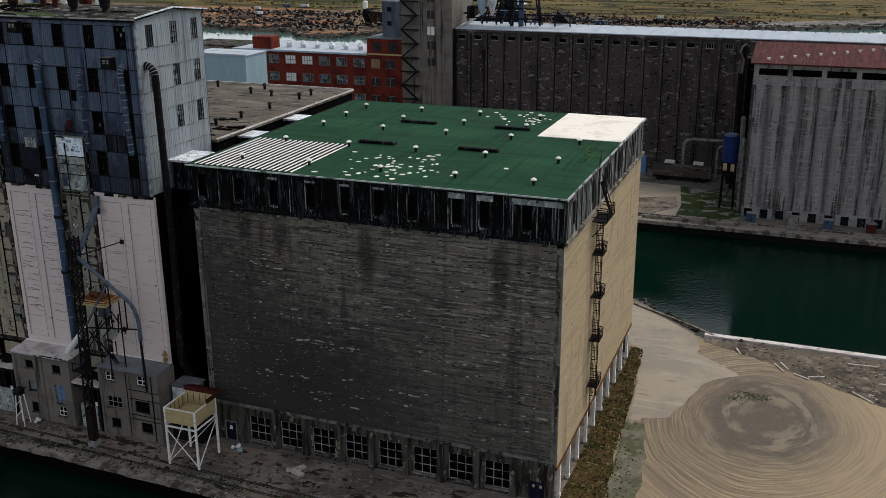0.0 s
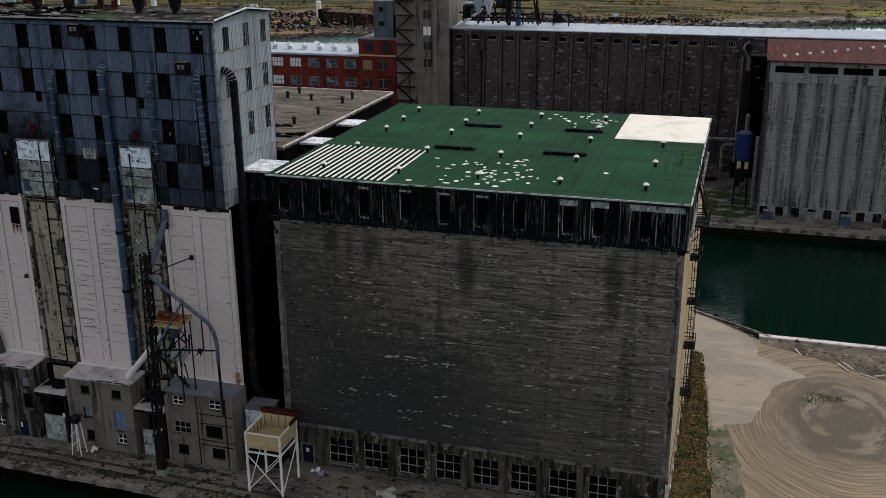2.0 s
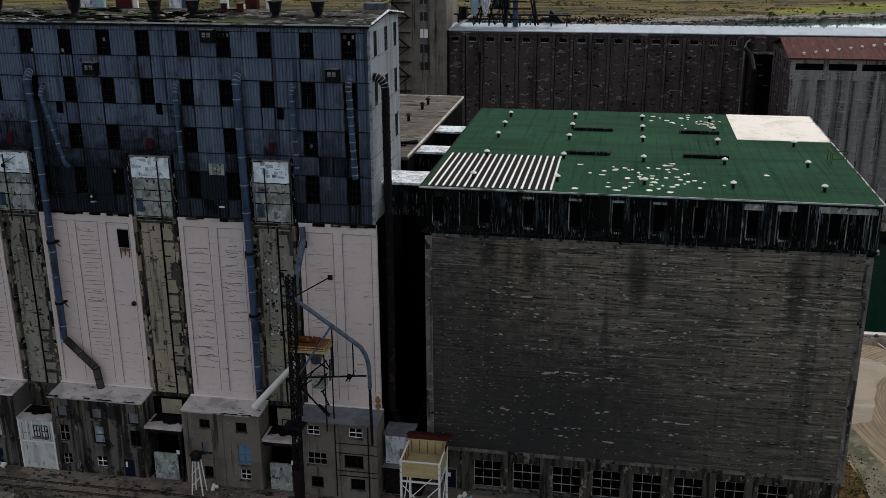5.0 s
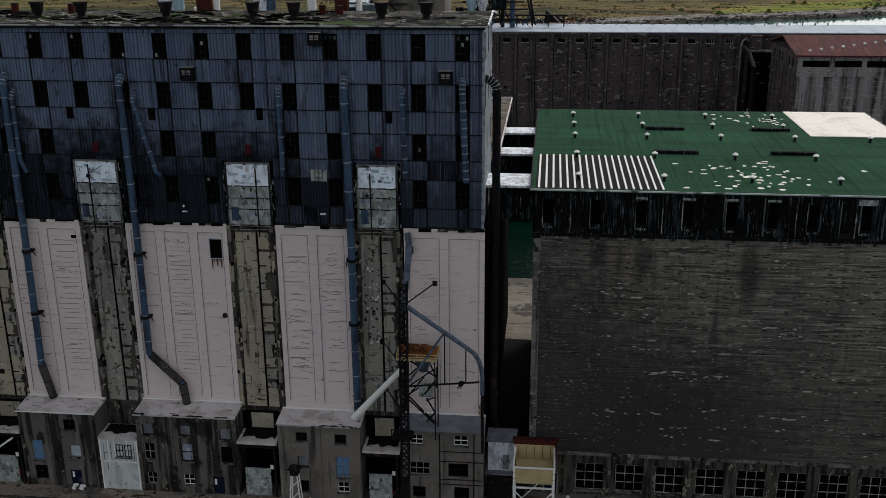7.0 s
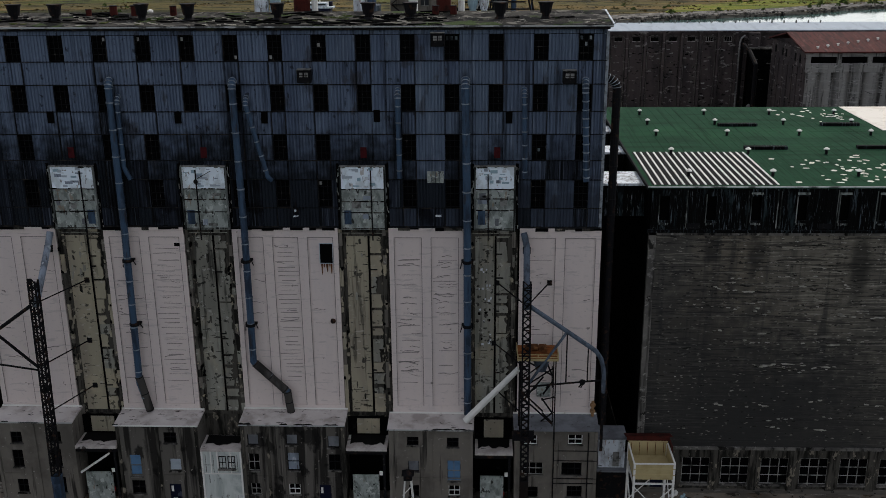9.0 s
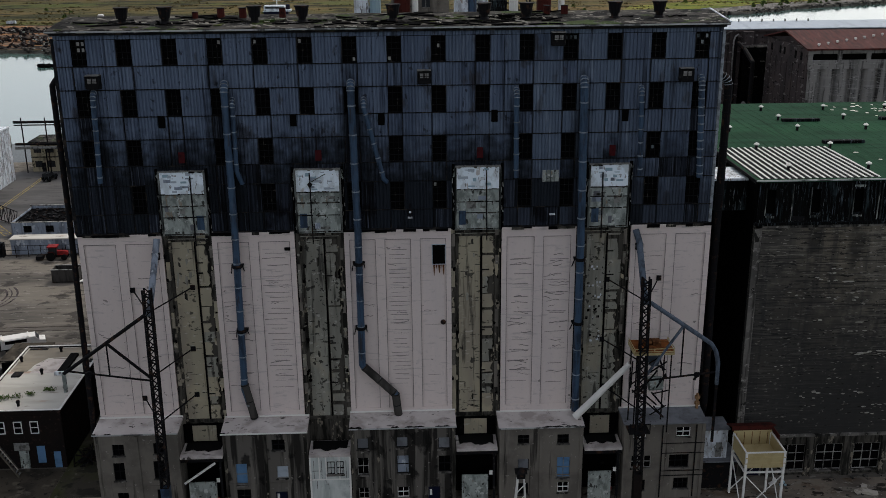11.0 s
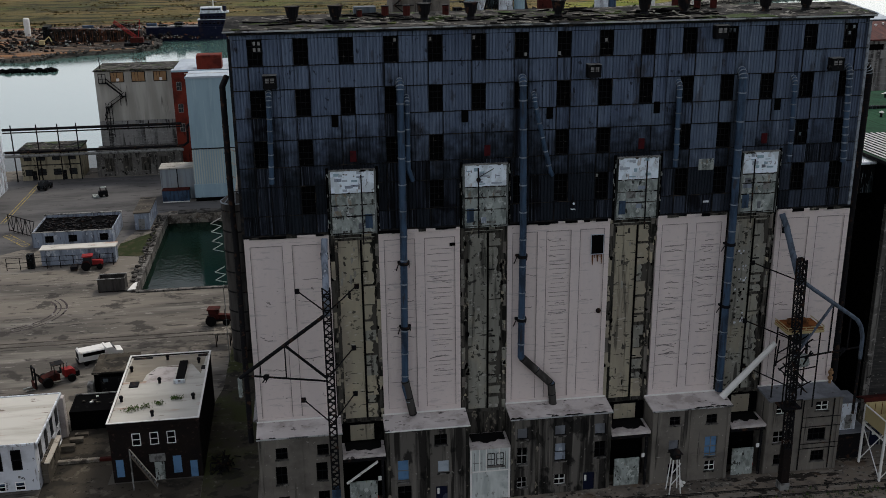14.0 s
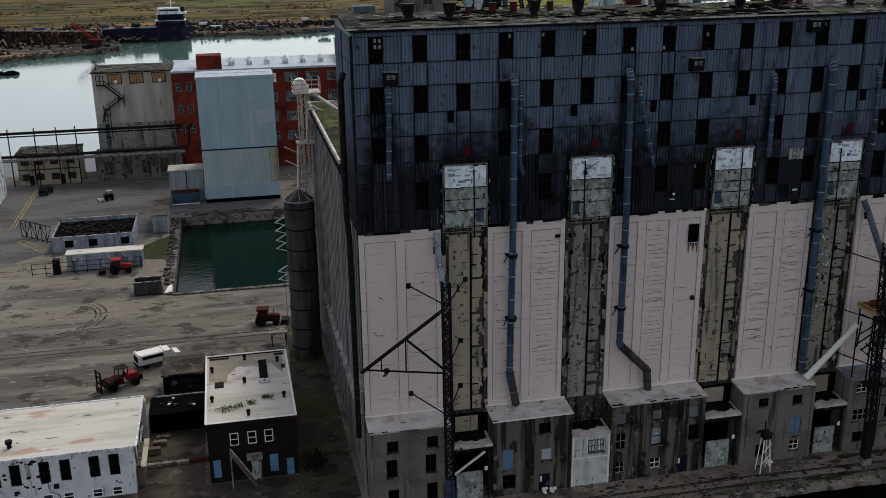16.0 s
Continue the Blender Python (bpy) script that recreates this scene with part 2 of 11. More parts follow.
M_ANNEX_STAIN = mat("black_streaked_concrete", (0.104, 0.096, 0.085), [((0.012, 0.011, 0.010), (0.9, 0.9, 0.05), 0.46, 0.56, 0.9), ((0.15, 0.138, 0.12), (1.4, 1.4, 0.10), 0.57, 0.64, 0.7), ((0.005, 0.005, 0.005), (0.5, 0.5, 0.3), 0.56, 0.62, 0.8), ((0.28, 0.265, 0.24), V(2.2), 0.66, 0.69, 0.6)], rough=0.96, bump=0.5)
M_OFFICE_DIRT = mat("brown_office_dirt", (0.056, 0.048, 0.037), [((0.022, 0.020, 0.017), V(0.2), 0.48, 0.58, 0.85), ((0.12, 0.105, 0.083), V(0.5), 0.56, 0.64, 0.7), ((0.012, 0.011, 0.010), V(1.3), 0.60, 0.64, 0.8)], rough=1.0, bump=0.5)
M_STRIP = mat("weathered_bin_concrete", (0.32, 0.288, 0.212), [((0.245, 0.215, 0.168), (0.3, 0.3, 0.05), 0.46, 0.60, 0.8), ((0.05, 0.047, 0.04), (1.6, 1.6, 0.12), 0.58, 0.66, 0.75), ((0.42, 0.36, 0.25), V(0.25), 0.52, 0.64, 0.6), ((0.46, 0.43, 0.38), (1.1, 1.1, 2.4), 0.62, 0.66, 0.5), ((0.03, 0.03, 0.027), (1.3, 1.3, 1.8), 0.62, 0.65, 0.8)], rough=0.95, bump=0.6)
M_STRIP_GREY = mat("grey_bin_concrete", (0.245, 0.24, 0.205), [((0.145, 0.14, 0.12), (0.4, 0.4, 0.06), 0.46, 0.60, 0.8), ((0.03, 0.029, 0.026), (1.6, 1.6, 0.12), 0.55, 0.63, 0.8), ((0.30, 0.27, 0.20), V(0.22), 0.54, 0.64, 0.6), ((0.42, 0.41, 0.37), (1.1, 1.1, 1.6), 0.61, 0.65, 0.5), ((0.014, 0.014, 0.013), (1.6, 1.6, 1.8), 0.60, 0.63, 0.85)], rough=0.95, bump=0.6)
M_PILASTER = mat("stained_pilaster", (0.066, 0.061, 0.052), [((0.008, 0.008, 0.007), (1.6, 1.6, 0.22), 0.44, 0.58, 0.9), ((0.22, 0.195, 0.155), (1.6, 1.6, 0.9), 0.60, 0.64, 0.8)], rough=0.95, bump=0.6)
M_BINWALL = mat("spalled_bin_wall", (0.140, 0.127, 0.104), [((0.074, 0.070, 0.062), V(0.06), 0.46, 0.60, 0.75), ((0.170, 0.146, 0.110), V(0.05), 0.53, 0.64, 0.75), ((0.026, 0.027, 0.029), (0.5, 0.5, 0.03), 0.58, 0.66, 0.55), ((0.050, 0.048, 0.045), (1.6, 1.6, 0.05), 0.55, 0.64, 0.45), ((0.022, 0.021, 0.020), (0.20, 0.20, 4.4), 0.53, 0.58, 0.70), ((0.27, 0.25, 0.21), (0.24, 0.24, 5.6), 0.58, 0.62, 0.70), ((0.36, 0.34, 0.30), (1.1, 1.1, 4.2), 0.63, 0.65, 0.85), ((0.006, 0.006, 0.006), (0.8, 0.8, 3.6), 0.63, 0.655, 0.85)], rough=0.96, bump=0.7, bump_scale=(1.2, 1.2, 6))
M_TAN = mat("tan_wall", (0.36, 0.285, 0.18), [((0.26, 0.205, 0.13), (0.12, 0.12, 2.4), 0.46, 0.62, 0.7), ((0.16, 0.125, 0.085), (0.6, 0.6, 0.06), 0.55, 0.68, 0.6), ((0.46, 0.40, 0.29), (0.5, 0.5, 4), 0.60, 0.66, 0.6), ((0.10, 0.08, 0.055), (0.8, 0.8, 3.5), 0.64, 0.66, 0.7)], rough=0.92, bump=0.35, bump_scale=(1, 1, 5))
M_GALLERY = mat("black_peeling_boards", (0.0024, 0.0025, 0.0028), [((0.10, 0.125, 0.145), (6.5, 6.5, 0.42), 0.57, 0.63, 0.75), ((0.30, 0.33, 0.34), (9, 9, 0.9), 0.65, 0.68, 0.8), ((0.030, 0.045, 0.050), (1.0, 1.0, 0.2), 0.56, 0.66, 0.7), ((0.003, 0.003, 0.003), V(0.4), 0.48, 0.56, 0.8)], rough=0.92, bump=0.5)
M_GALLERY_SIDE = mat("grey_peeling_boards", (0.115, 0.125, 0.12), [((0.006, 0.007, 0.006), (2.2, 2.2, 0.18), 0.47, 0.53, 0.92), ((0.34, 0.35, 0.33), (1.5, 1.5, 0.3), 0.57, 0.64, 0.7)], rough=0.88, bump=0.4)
M_GREEN = mat("green_roofing", (0.013, 0.049, 0.025), [((0.008, 0.032, 0.016), (0.10, 0.6, 0.3), 0.46, 0.62, 0.85), ((0.018, 0.068, 0.032), V(0.08), 0.5, 0.66, 0.7), ((0.004, 0.022, 0.010), (2.2, 0.06, 1), 0.56, 0.66, 0.7), ((0.03, 0.07, 0.042), V(1.5), 0.62, 0.68, 0.5)], rough=0.95, bump=0.3, spec=0.05)
M_GREEN_SHEET = mat("green_roof_sheet", (0.013, 0.049, 0.025), [((0.008, 0.032, 0.016), (0.10, 0.6, 0.3), 0.46, 0.62, 0.85), ((0.018, 0.068, 0.032), V(0.08), 0.5, 0.66, 0.7), ((0.004, 0.022, 0.010), (2.2, 0.06, 1), 0.56, 0.66, 0.7), ((0.03, 0.07, 0.042), V(1.5), 0.62, 0.68, 0.5)], rough=0.95, bump=0.3, spec=0.05, rand=0.3, rand_col=(0.009, 0.040, 0.019))
M_ROOF_WHITE = mat("white_roof_membrane", (0.74, 0.70, 0.63), [((0.55, 0.50, 0.42), V(0.25), 0.5, 0.66, 0.7), ((0.36, 0.32, 0.26), V(1.1), 0.61, 0.66, 0.45)], rough=0.85, bump=0.15)
M_ROOF_BROWN = mat("brown_gravel_roof", (0.100, 0.087, 0.070), [((0.052, 0.046, 0.038), V(0.12), 0.44, 0.60, 0.85), ((0.19, 0.17, 0.14), (0.1, 0.5, 1), 0.54, 0.66, 0.6), ((0.012, 0.012, 0.011), (0.20, 0.9, 1), 0.58, 0.61, 0.9), ((0.22, 0.20, 0.17), V(1.2), 0.62, 0.66, 0.5)], rough=0.95, bump=0.6)
M_ROOF_HEAD = mat("mossy_tar_roof", (0.048, 0.045, 0.040), [((0.016, 0.015, 0.014), V(0.3), 0.46, 0.58, 0.85), ((0.17, 0.16, 0.14), (0.5, 0.8, 1), 0.57, 0.61, 0.8), ((0.030, 0.050, 0.012), (0.22, 0.3, 1), 0.57, 0.60, 0.9), ((0.002, 0.002, 0.002), (0.35, 0.45, 1), 0.53, 0.56, 0.95), ((0.26, 0.25, 0.22), (1.2, 1.6, 1), 0.64, 0.66, 0.8)], rough=0.95, bump=0.8, dist=0.06)
M_ROOF_PALE = mat("pale_concrete_roof", (0.50, 0.455, 0.435), [((0.30, 0.265, 0.245), V(0.6), 0.47, 0.62, 0.8), ((0.035, 0.03, 0.027), (0.8, 2.0, 1), 0.63, 0.65, 0.9), ((0.62, 0.58, 0.56), V(0.25), 0.5, 0.66, 0.6)], rough=0.92, bump=0.5)
M_ROOF_GREY = mat("grey_felt_roof", (0.17, 0.178, 0.195), [((0.10, 0.105, 0.115), V(0.5), 0.46, 0.62, 0.8), ((0.05, 0.045, 0.04), V(1.3), 0.62, 0.66, 0.7)], rough=0.88, bump=0.2)
M_GLASS = glass("dark_window_glass")
# panes and openings: the unlit inside is put in as near-black colour
M_PANE_DARK = glass("dull_black_glass", (0.0012, 0.0012, 0.0016), 0.6)
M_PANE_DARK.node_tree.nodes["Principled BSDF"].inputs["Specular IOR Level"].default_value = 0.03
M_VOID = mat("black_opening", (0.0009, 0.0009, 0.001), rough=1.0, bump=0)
M_FRAME_DARK = mat("dark_window_frame", (0.008, 0.008, 0.009), [((0.10, 0.09, 0.08), V(2), 0.60, 0.68, 0.6)], rough=0.8, bump=0.1)
M_FRAME_GREY = mat("grey_window_frame", (0.20, 0.20, 0.19), [((0.05, 0.048, 0.045), V(1.5), 0.48, 0.62, 0.8)], rough=0.8, bump=0.1)
M_FRAME_PALE = mat("pale_rusted_frame", (0.27, 0.265, 0.25), [((0.03, 0.028, 0.026), V(1.1), 0.50, 0.60, 0.85)], rough=0.8, bump=0.1)
M_PALE_EDGE = mat("weathered_roof_edge", (0.36, 0.37, 0.365), [((0.03, 0.03, 0.03), (0.6, 0.6, 0.6), 0.52, 0.60, 0.85)], rough=0.8, bump=0.2)
M_FRAME_WHITE = mat("white_window_frame", (0.75, 0.74, 0.72), [((0.5, 0.48, 0.45), V(2), 0.55, 0.7, 0.6)], rough=0.6, bump=0.1)
M_BLUE_DUCT = mat("blue_steel_duct", (0.036, 0.070, 0.122), [((0.010, 0.018, 0.034), (1.2, 1.2, 0.25), 0.46, 0.62, 0.85), ((0.065, 0.09, 0.14), V(1.5), 0.58, 0.68, 0.5), ((0.03, 0.02, 0.015), (2.0, 2.0, 0.4), 0.61, 0.66, 0.6)], rough=0.55, bump=0.1, metal=0.1, spec=0.3)
M_BAND = mat("galvanised_band", (0.24, 0.27, 0.30), [((0.07, 0.07, 0.075), V(2), 0.46, 0.62, 0.7)], rough=0.55, bump=0.1)
M_BLACK_STEEL = mat("black_steel", (0.007, 0.007, 0.008), [((0.07, 0.035, 0.02), V(1.3), 0.56, 0.66, 0.6)], rough=0.75, bump=0.2)
M_RUST = mat("rusty_plate", (0.13, 0.052, 0.02), [((0.05, 0.022, 0.01), V(1.0), 0.46, 0.6, 0.8), ((0.25, 0.13, 0.06), V(2.0), 0.58, 0.66, 0.6)], rough=0.92, bump=0.4)
M_DECK = mat("orange_rust_deck", (0.23, 0.080, 0.024), [((0.10, 0.034, 0.012), V(0.9), 0.46, 0.60, 0.8), ((0.31, 0.17, 0.08), V(1.8), 0.58, 0.66, 0.6)], rough=0.95, bump=0.4)
M_RED_RUST = mat("rust_red_paint", (0.055, 0.013, 0.010), [((0.015, 0.007, 0.006), V(1.0), 0.5, 0.62, 0.8)], rough=0.85, bump=0.2)
M_CREAM = mat("cream_steel", (0.41, 0.335, 0.175), [((0.32, 0.255, 0.125), V(0.8), 0.5, 0.66, 0.7), ((0.25, 0.13, 0.06), (2.5, 2.5, 0.5), 0.66, 0.72, 0.8)], rough=0.65, bump=0.1)
M_WHITE_STEEL = mat("white_steel", (0.68, 0.67, 0.64), [((0.36, 0.30, 0.25), V(1.6), 0.6, 0.72, 0.7)], rough=0.6, bump=0.1)
M_WHITE_METAL = mat("white_sheet_metal", (0.66, 0.71, 0.76), [((0.34, 0.35, 0.37), (1.2, 1.2, 0.5), 0.46, 0.60, 0.85), ((0.10, 0.09, 0.085), (2.6, 2.6, 1.2), 0.60, 0.63, 0.85), ((0.22, 0.13, 0.08), (2.4, 2.4, 0.5), 0.62, 0.66, 0.7), ((0.012, 0.012, 0.013), V(3.2), 0.65, 0.67, 0.9)], rough=0.65, bump=0.25)
M_PALE_METAL = mat("grey_sheet_metal", (0.29, 0.32, 0.30), [((0.13, 0.145, 0.135), (1.2, 1.2, 0.6), 0.46, 0.58, 0.85), ((0.02, 0.019, 0.017), (2.2, 2.2, 1.2), 0.60, 0.625, 0.9), ((0.48, 0.50, 0.48), V(1.8), 0.58, 0.63, 0.75), ((0.20, 0.14, 0.09), (1.5, 1.5, 0.5), 0.62, 0.66, 0.6)], rough=0.78, bump=0.25)
M_QUAY = mat("quay_paving", (0.192, 0.160, 0.128), [((0.075, 0.066, 0.057), V(0.15), 0.46, 0.58, 0.8), ((0.215, 0.195, 0.165), (0.25, 0.7, 1), 0.54, 0.62, 0.7), ((0.014, 0.012, 0.010), (0.35, 0.8, 1), 0.58, 0.62, 0.9), ((0.33, 0.31, 0.27), (1.3, 2.2, 1), 0.61, 0.64, 0.75), ((0.014, 0.012, 0.010), (1.2, 2.0, 1), 0.62, 0.65, 0.8), ((0.10, 0.062, 0.035), V(0.4), 0.58, 0.66, 0.5)], rough=0.97, bump=0.8, dist=0.06)
M_COPING = mat("worn_quay_coping", (0.215, 0.193, 0.16), [((0.04, 0.035, 0.03), V(0.5), 0.46, 0.58, 0.9), ((0.37, 0.345, 0.30), V(1.4), 0.57, 0.64, 0.7), ((0.09, 0.055, 0.03), V(0.7), 0.58, 0.66, 0.5)], rough=0.96, bump=0.9, dist=0.08)
M_YARD = mat("yard_asphalt", (0.158, 0.141, 0.119), [((0.075, 0.069, 0.061), (0.02, 0.10, 1), 0.44, 0.58, 0.9), ((0.20, 0.185, 0.16), (0.03, 0.22, 1), 0.53, 0.65, 0.75), ((0.035, 0.032, 0.029), V(0.22), 0.58, 0.64, 0.8), ((0.02, 0.019, 0.017), (0.2, 1.2, 1), 0.60, 0.64, 0.7), ((0.26, 0.245, 0.22), (0.5, 1.5, 1), 0.62, 0.66, 0.5)], rough=0.97, bump=0.4)
M_SHINGLE = mat("grey_shore_shingle", (0.17, 0.16, 0.145), [((0.05, 0.047, 0.042), V(0.15), 0.46, 0.58, 0.85), ((0.30, 0.29, 0.27), V(0.3), 0.56, 0.62, 0.8), ((0.012, 0.012, 0.010), V(0.5), 0.58, 0.62, 0.85)], rough=0.98, bump=0.8, dist=0.2)
M_BRIGHT_GRASS = mat("bright_marsh_grass", (0.150, 0.165, 0.022), [((0.07, 0.10, 0.015), (0.02, 0.06, 1), 0.46, 0.58, 0.85), ((0.20, 0.17, 0.045), (0.012, 0.05, 1), 0.54, 0.62, 0.8), ((0.012, 0.018, 0.005), (0.06, 0.12, 1), 0.57, 0.61, 0.85)], rough=1.0, bump=0.8, dist=0.4)
M_SILO_STEEL = mat("dull_silo_steel", (0.056, 0.052, 0.048), [((0.018, 0.017, 0.016), (0.6, 0.6, 0.12), 0.46, 0.60, 0.85), ((0.075, 0.072, 0.068), (1.2, 1.2, 0.2), 0.60, 0.66, 0.6)], rough=0.85, bump=0.2)
M_MOSS = mat("dark_roof_moss", (0.030, 0.040, 0.010), [((0.085, 0.10, 0.022), V(0.5), 0.54, 0.62, 0.8), ((0.010, 0.010, 0.007), V(0.35), 0.48, 0.56, 0.85), ((0.11, 0.095, 0.06), V(0.8), 0.60, 0.65, 0.7)], rough=1.0, bump=0.8, dist=0.08)
M_MUD = mat("brown_dock_mud", (0.105, 0.088, 0.068), [((0.045, 0.038, 0.031), V(0.3), 0.46, 0.58, 0.85), ((0.19, 0.165, 0.13), V(0.5), 0.55, 0.63, 0.7), ((0.012, 0.011, 0.009), V(1.2), 0.58, 0.62, 0.85), ((0.40, 0.37, 0.31), (1.0, 1.6, 1), 0.65, 0.67, 0.8)], rough=0.98, bump=0.8, dist=0.06)
M_SLAB = mat("pale_concrete_pad", (0.28, 0.243, 0.188), [((0.21, 0.19, 0.157), V(0.13), 0.44, 0.6, 0.8), ((0.34, 0.31, 0.255), (0.1, 0.6, 1), 0.54, 0.66, 0.6), ((0.14, 0.127, 0.105), (0.3, 1.6, 1), 0.60, 0.65, 0.55)], rough=0.95, bump=0.25)
M_WEEDS = mat("weed_strip", (0.060, 0.042, 0.016), [((0.020, 0.026, 0.007), V(0.5), 0.50, 0.60, 0.85), ((0.15, 0.11, 0.045), V(1.4), 0.57, 0.62, 0.85), ((0.006, 0.006, 0.004), V(1.2), 0.58, 0.63, 0.85)], rough=1.0, bump=0.9, dist=0.15)
M_MEADOW = mat("far_meadow", (0.092, 0.076, 0.027), [((0.022, 0.026, 0.009), (0.010, 0.05, 1), 0.46, 0.56, 0.85), ((0.155, 0.105, 0.038), (0.006, 0.045, 1), 0.50, 0.58, 0.8), ((0.072, 0.085, 0.022), (0.006, 0.016, 1), 0.55, 0.62, 0.85), ((0.010, 0.012, 0.006), (0.04, 0.10, 1), 0.555, 0.59, 0.9)], rough=1.0, bump=0.8, dist=0.4)
M_DIRT = mat("scrapyard_dirt", (0.140, 0.098, 0.068), [((0.022, 0.020, 0.018), (0.03, 0.06, 1), 0.46, 0.56, 0.9), ((0.26, 0.125, 0.055), (0.007, 0.05, 1), 0.51, 0.58, 0.85), ((0.006, 0.006, 0.006), (0.08, 0.16, 1), 0.56, 0.60, 0.9), ((0.34, 0.32, 0.30), (0.15, 0.3, 1), 0.635, 0.66, 0.8)], rough=1.0, bump=0.8, dist=0.3)
M_REDBRICK = mat("red_brick", (0.142, 0.025, 0.016), [((0.060, 0.013, 0.010), V(0.25), 0.45, 0.60, 0.85), ((0.16, 0.036, 0.025), (0.5, 0.5, 6), 0.55, 0.66, 0.4), ((0.02, 0.008, 0.007), (0.9, 0.9, 0.12), 0.58, 0.66, 0.7)], rough=0.92, bump=0.2)
M_DARKBRICK = mat("dark_brick", (0.065, 0.053, 0.052), [((0.028, 0.025, 0.026), (0.3, 0.3, 0.06), 0.46, 0.60, 0.75), ((0.21, 0.195, 0.19), (0.5, 0.5, 1.3), 0.61, 0.63, 0.8), ((0.075, 0.06, 0.056), V(0.2), 0.52, 0.64, 0.7), ((0.004, 0.004, 0.004), (0.6, 0.6, 1.8), 0.62, 0.645, 0.9)], rough=0.97, bump=0.5, bump_scale=(2, 2, 6))
M_SILO_GREY = mat("grey_silo_concrete", (0.225, 0.218, 0.208), [((0.020, 0.019, 0.018), (0.7, 0.7, 0.05), 0.56, 0.62, 0.85), ((0.12, 0.118, 0.115), (0.5, 0.5, 0.05), 0.50, 0.62, 0.7), ((0.29, 0.285, 0.275), (0.2, 0.2, 2.5), 0.52, 0.64, 0.6), ((0.03, 0.029, 0.029), (1.2, 1.2, 0.10), 0.59, 0.65, 0.8), ((0.36, 0.35, 0.34), (0.9, 0.9, 2.6), 0.62, 0.65, 0.7), ((0.03, 0.03, 0.03), (0.9, 0.9, 2.2), 0.63, 0.66, 0.7)], rough=0.95, bump=0.4)
M_RED_ROOF = mat("red_metal_roof", (0.075, 0.020, 0.017), [((0.035, 0.011, 0.010), (1.8, 0.08, 1), 0.45, 0.58, 0.9), ((0.12, 0.05, 0.045), (1.0, 0.2, 1), 0.60, 0.66, 0.6)], rough=0.75, bump=0.2)
M_BRIGHT_ROOF = mat("pale_metal_roof", (0.36, 0.41, 0.46), [((0.25, 0.285, 0.33), (0.5, 0.1, 1), 0.5, 0.64, 0.6), ((0.45, 0.49, 0.53), V(0.2), 0.56, 0.66, 0.6)], rough=0.6, bump=0.1)
M_BLUE_CLAD = mat("pale_blue_cladding", (0.275, 0.385, 0.44), [((0.235, 0.335, 0.39), (0.5, 0.5, 0.1), 0.46, 0.62, 0.7), ((0.34, 0.45, 0.49), (0.9, 0.9, 0.06), 0.58, 0.64, 0.5)], rough=0.65, bump=0.1)
M_DULL_BLUE = mat("dirty_blue_cladding", (0.23, 0.265, 0.32), [((0.09, 0.10, 0.12), (0.8, 0.8, 0.15), 0.48, 0.62, 0.8), ((0.05, 0.045, 0.042), (2.5, 2.5, 0.4), 0.62, 0.66, 0.7), ((0.48, 0.51, 0.55), (1.4, 1.4, 0.6), 0.58, 0.63, 0.7)], rough=0.8, bump=0.2)
M_END_RIB = mat("weathered_end_rib", (0.215, 0.208, 0.21), [((0.10, 0.095, 0.09), (0.5, 0.5, 0.06), 0.46, 0.60, 0.85), ((0.02, 0.019, 0.018), (1.0, 1.0, 0.12), 0.57, 0.64, 0.85), ((0.20, 0.175, 0.12), V(0.15), 0.55, 0.66, 0.6)], rough=0.94, bump=0.3)
# mossy dirt, with the elevator's shadow put into the base colour
M_ALLEY = mat("shaded_mossy_dirt", (0.046, 0.041, 0.032), [((0.085, 0.075, 0.058), V(0.25), 0.52, 0.62, 0.8), ((0.042, 0.050, 0.016), V(0.10), 0.48, 0.58, 0.8), ((0.014, 0.013, 0.012), V(0.4), 0.56, 0.62, 0.7), ((0.13, 0.12, 0.10), V(1.2), 0.63, 0.67, 0.7)], rough=1.0, bump=0.6)
M_ROOF_STAIN = mat("stained_pale_roof", (0.50, 0.485, 0.44), [((0.37, 0.35, 0.31), (0.08, 0.5, 1), 0.46, 0.62, 0.8), ((0.34, 0.20, 0.14), (0.12, 0.45, 1), 0.60, 0.66, 0.75), ((0.12, 0.08, 0.06), (0.3, 1.2, 1), 0.64, 0.67, 0.8)], rough=0.88, bump=0.2)
M_BEIGE = mat("beige_concrete", (0.37, 0.352, 0.315), [((0.24, 0.228, 0.20), (0.4, 0.4, 0.05), 0.46, 0.62, 0.7), ((0.045, 0.04, 0.035), (0.8, 0.8, 0.08), 0.59, 0.67, 0.75)], rough=0.92, bump=0.3)
M_YELLOWISH = mat("yellowed_concrete", (0.34, 0.30, 0.21), [((0.16, 0.14, 0.10), (0.6, 0.6, 0.15), 0.48, 0.62, 0.85), ((0.03, 0.028, 0.022), V(0.9), 0.6, 0.64, 0.8)], rough=0.92, bump=0.3)
M_WHITE_PAINT = mat("chipped_white_paint", (0.56, 0.58, 0.62), [((0.05, 0.046, 0.042), V(1.3), 0.635, 0.65, 0.9), ((0.40, 0.41, 0.44), V(0.4), 0.5, 0.64, 0.7), ((0.14, 0.13, 0.12), (1.5, 1.5, 0.15), 0.61, 0.66, 0.7)], rough=0.88, bump=0.25)
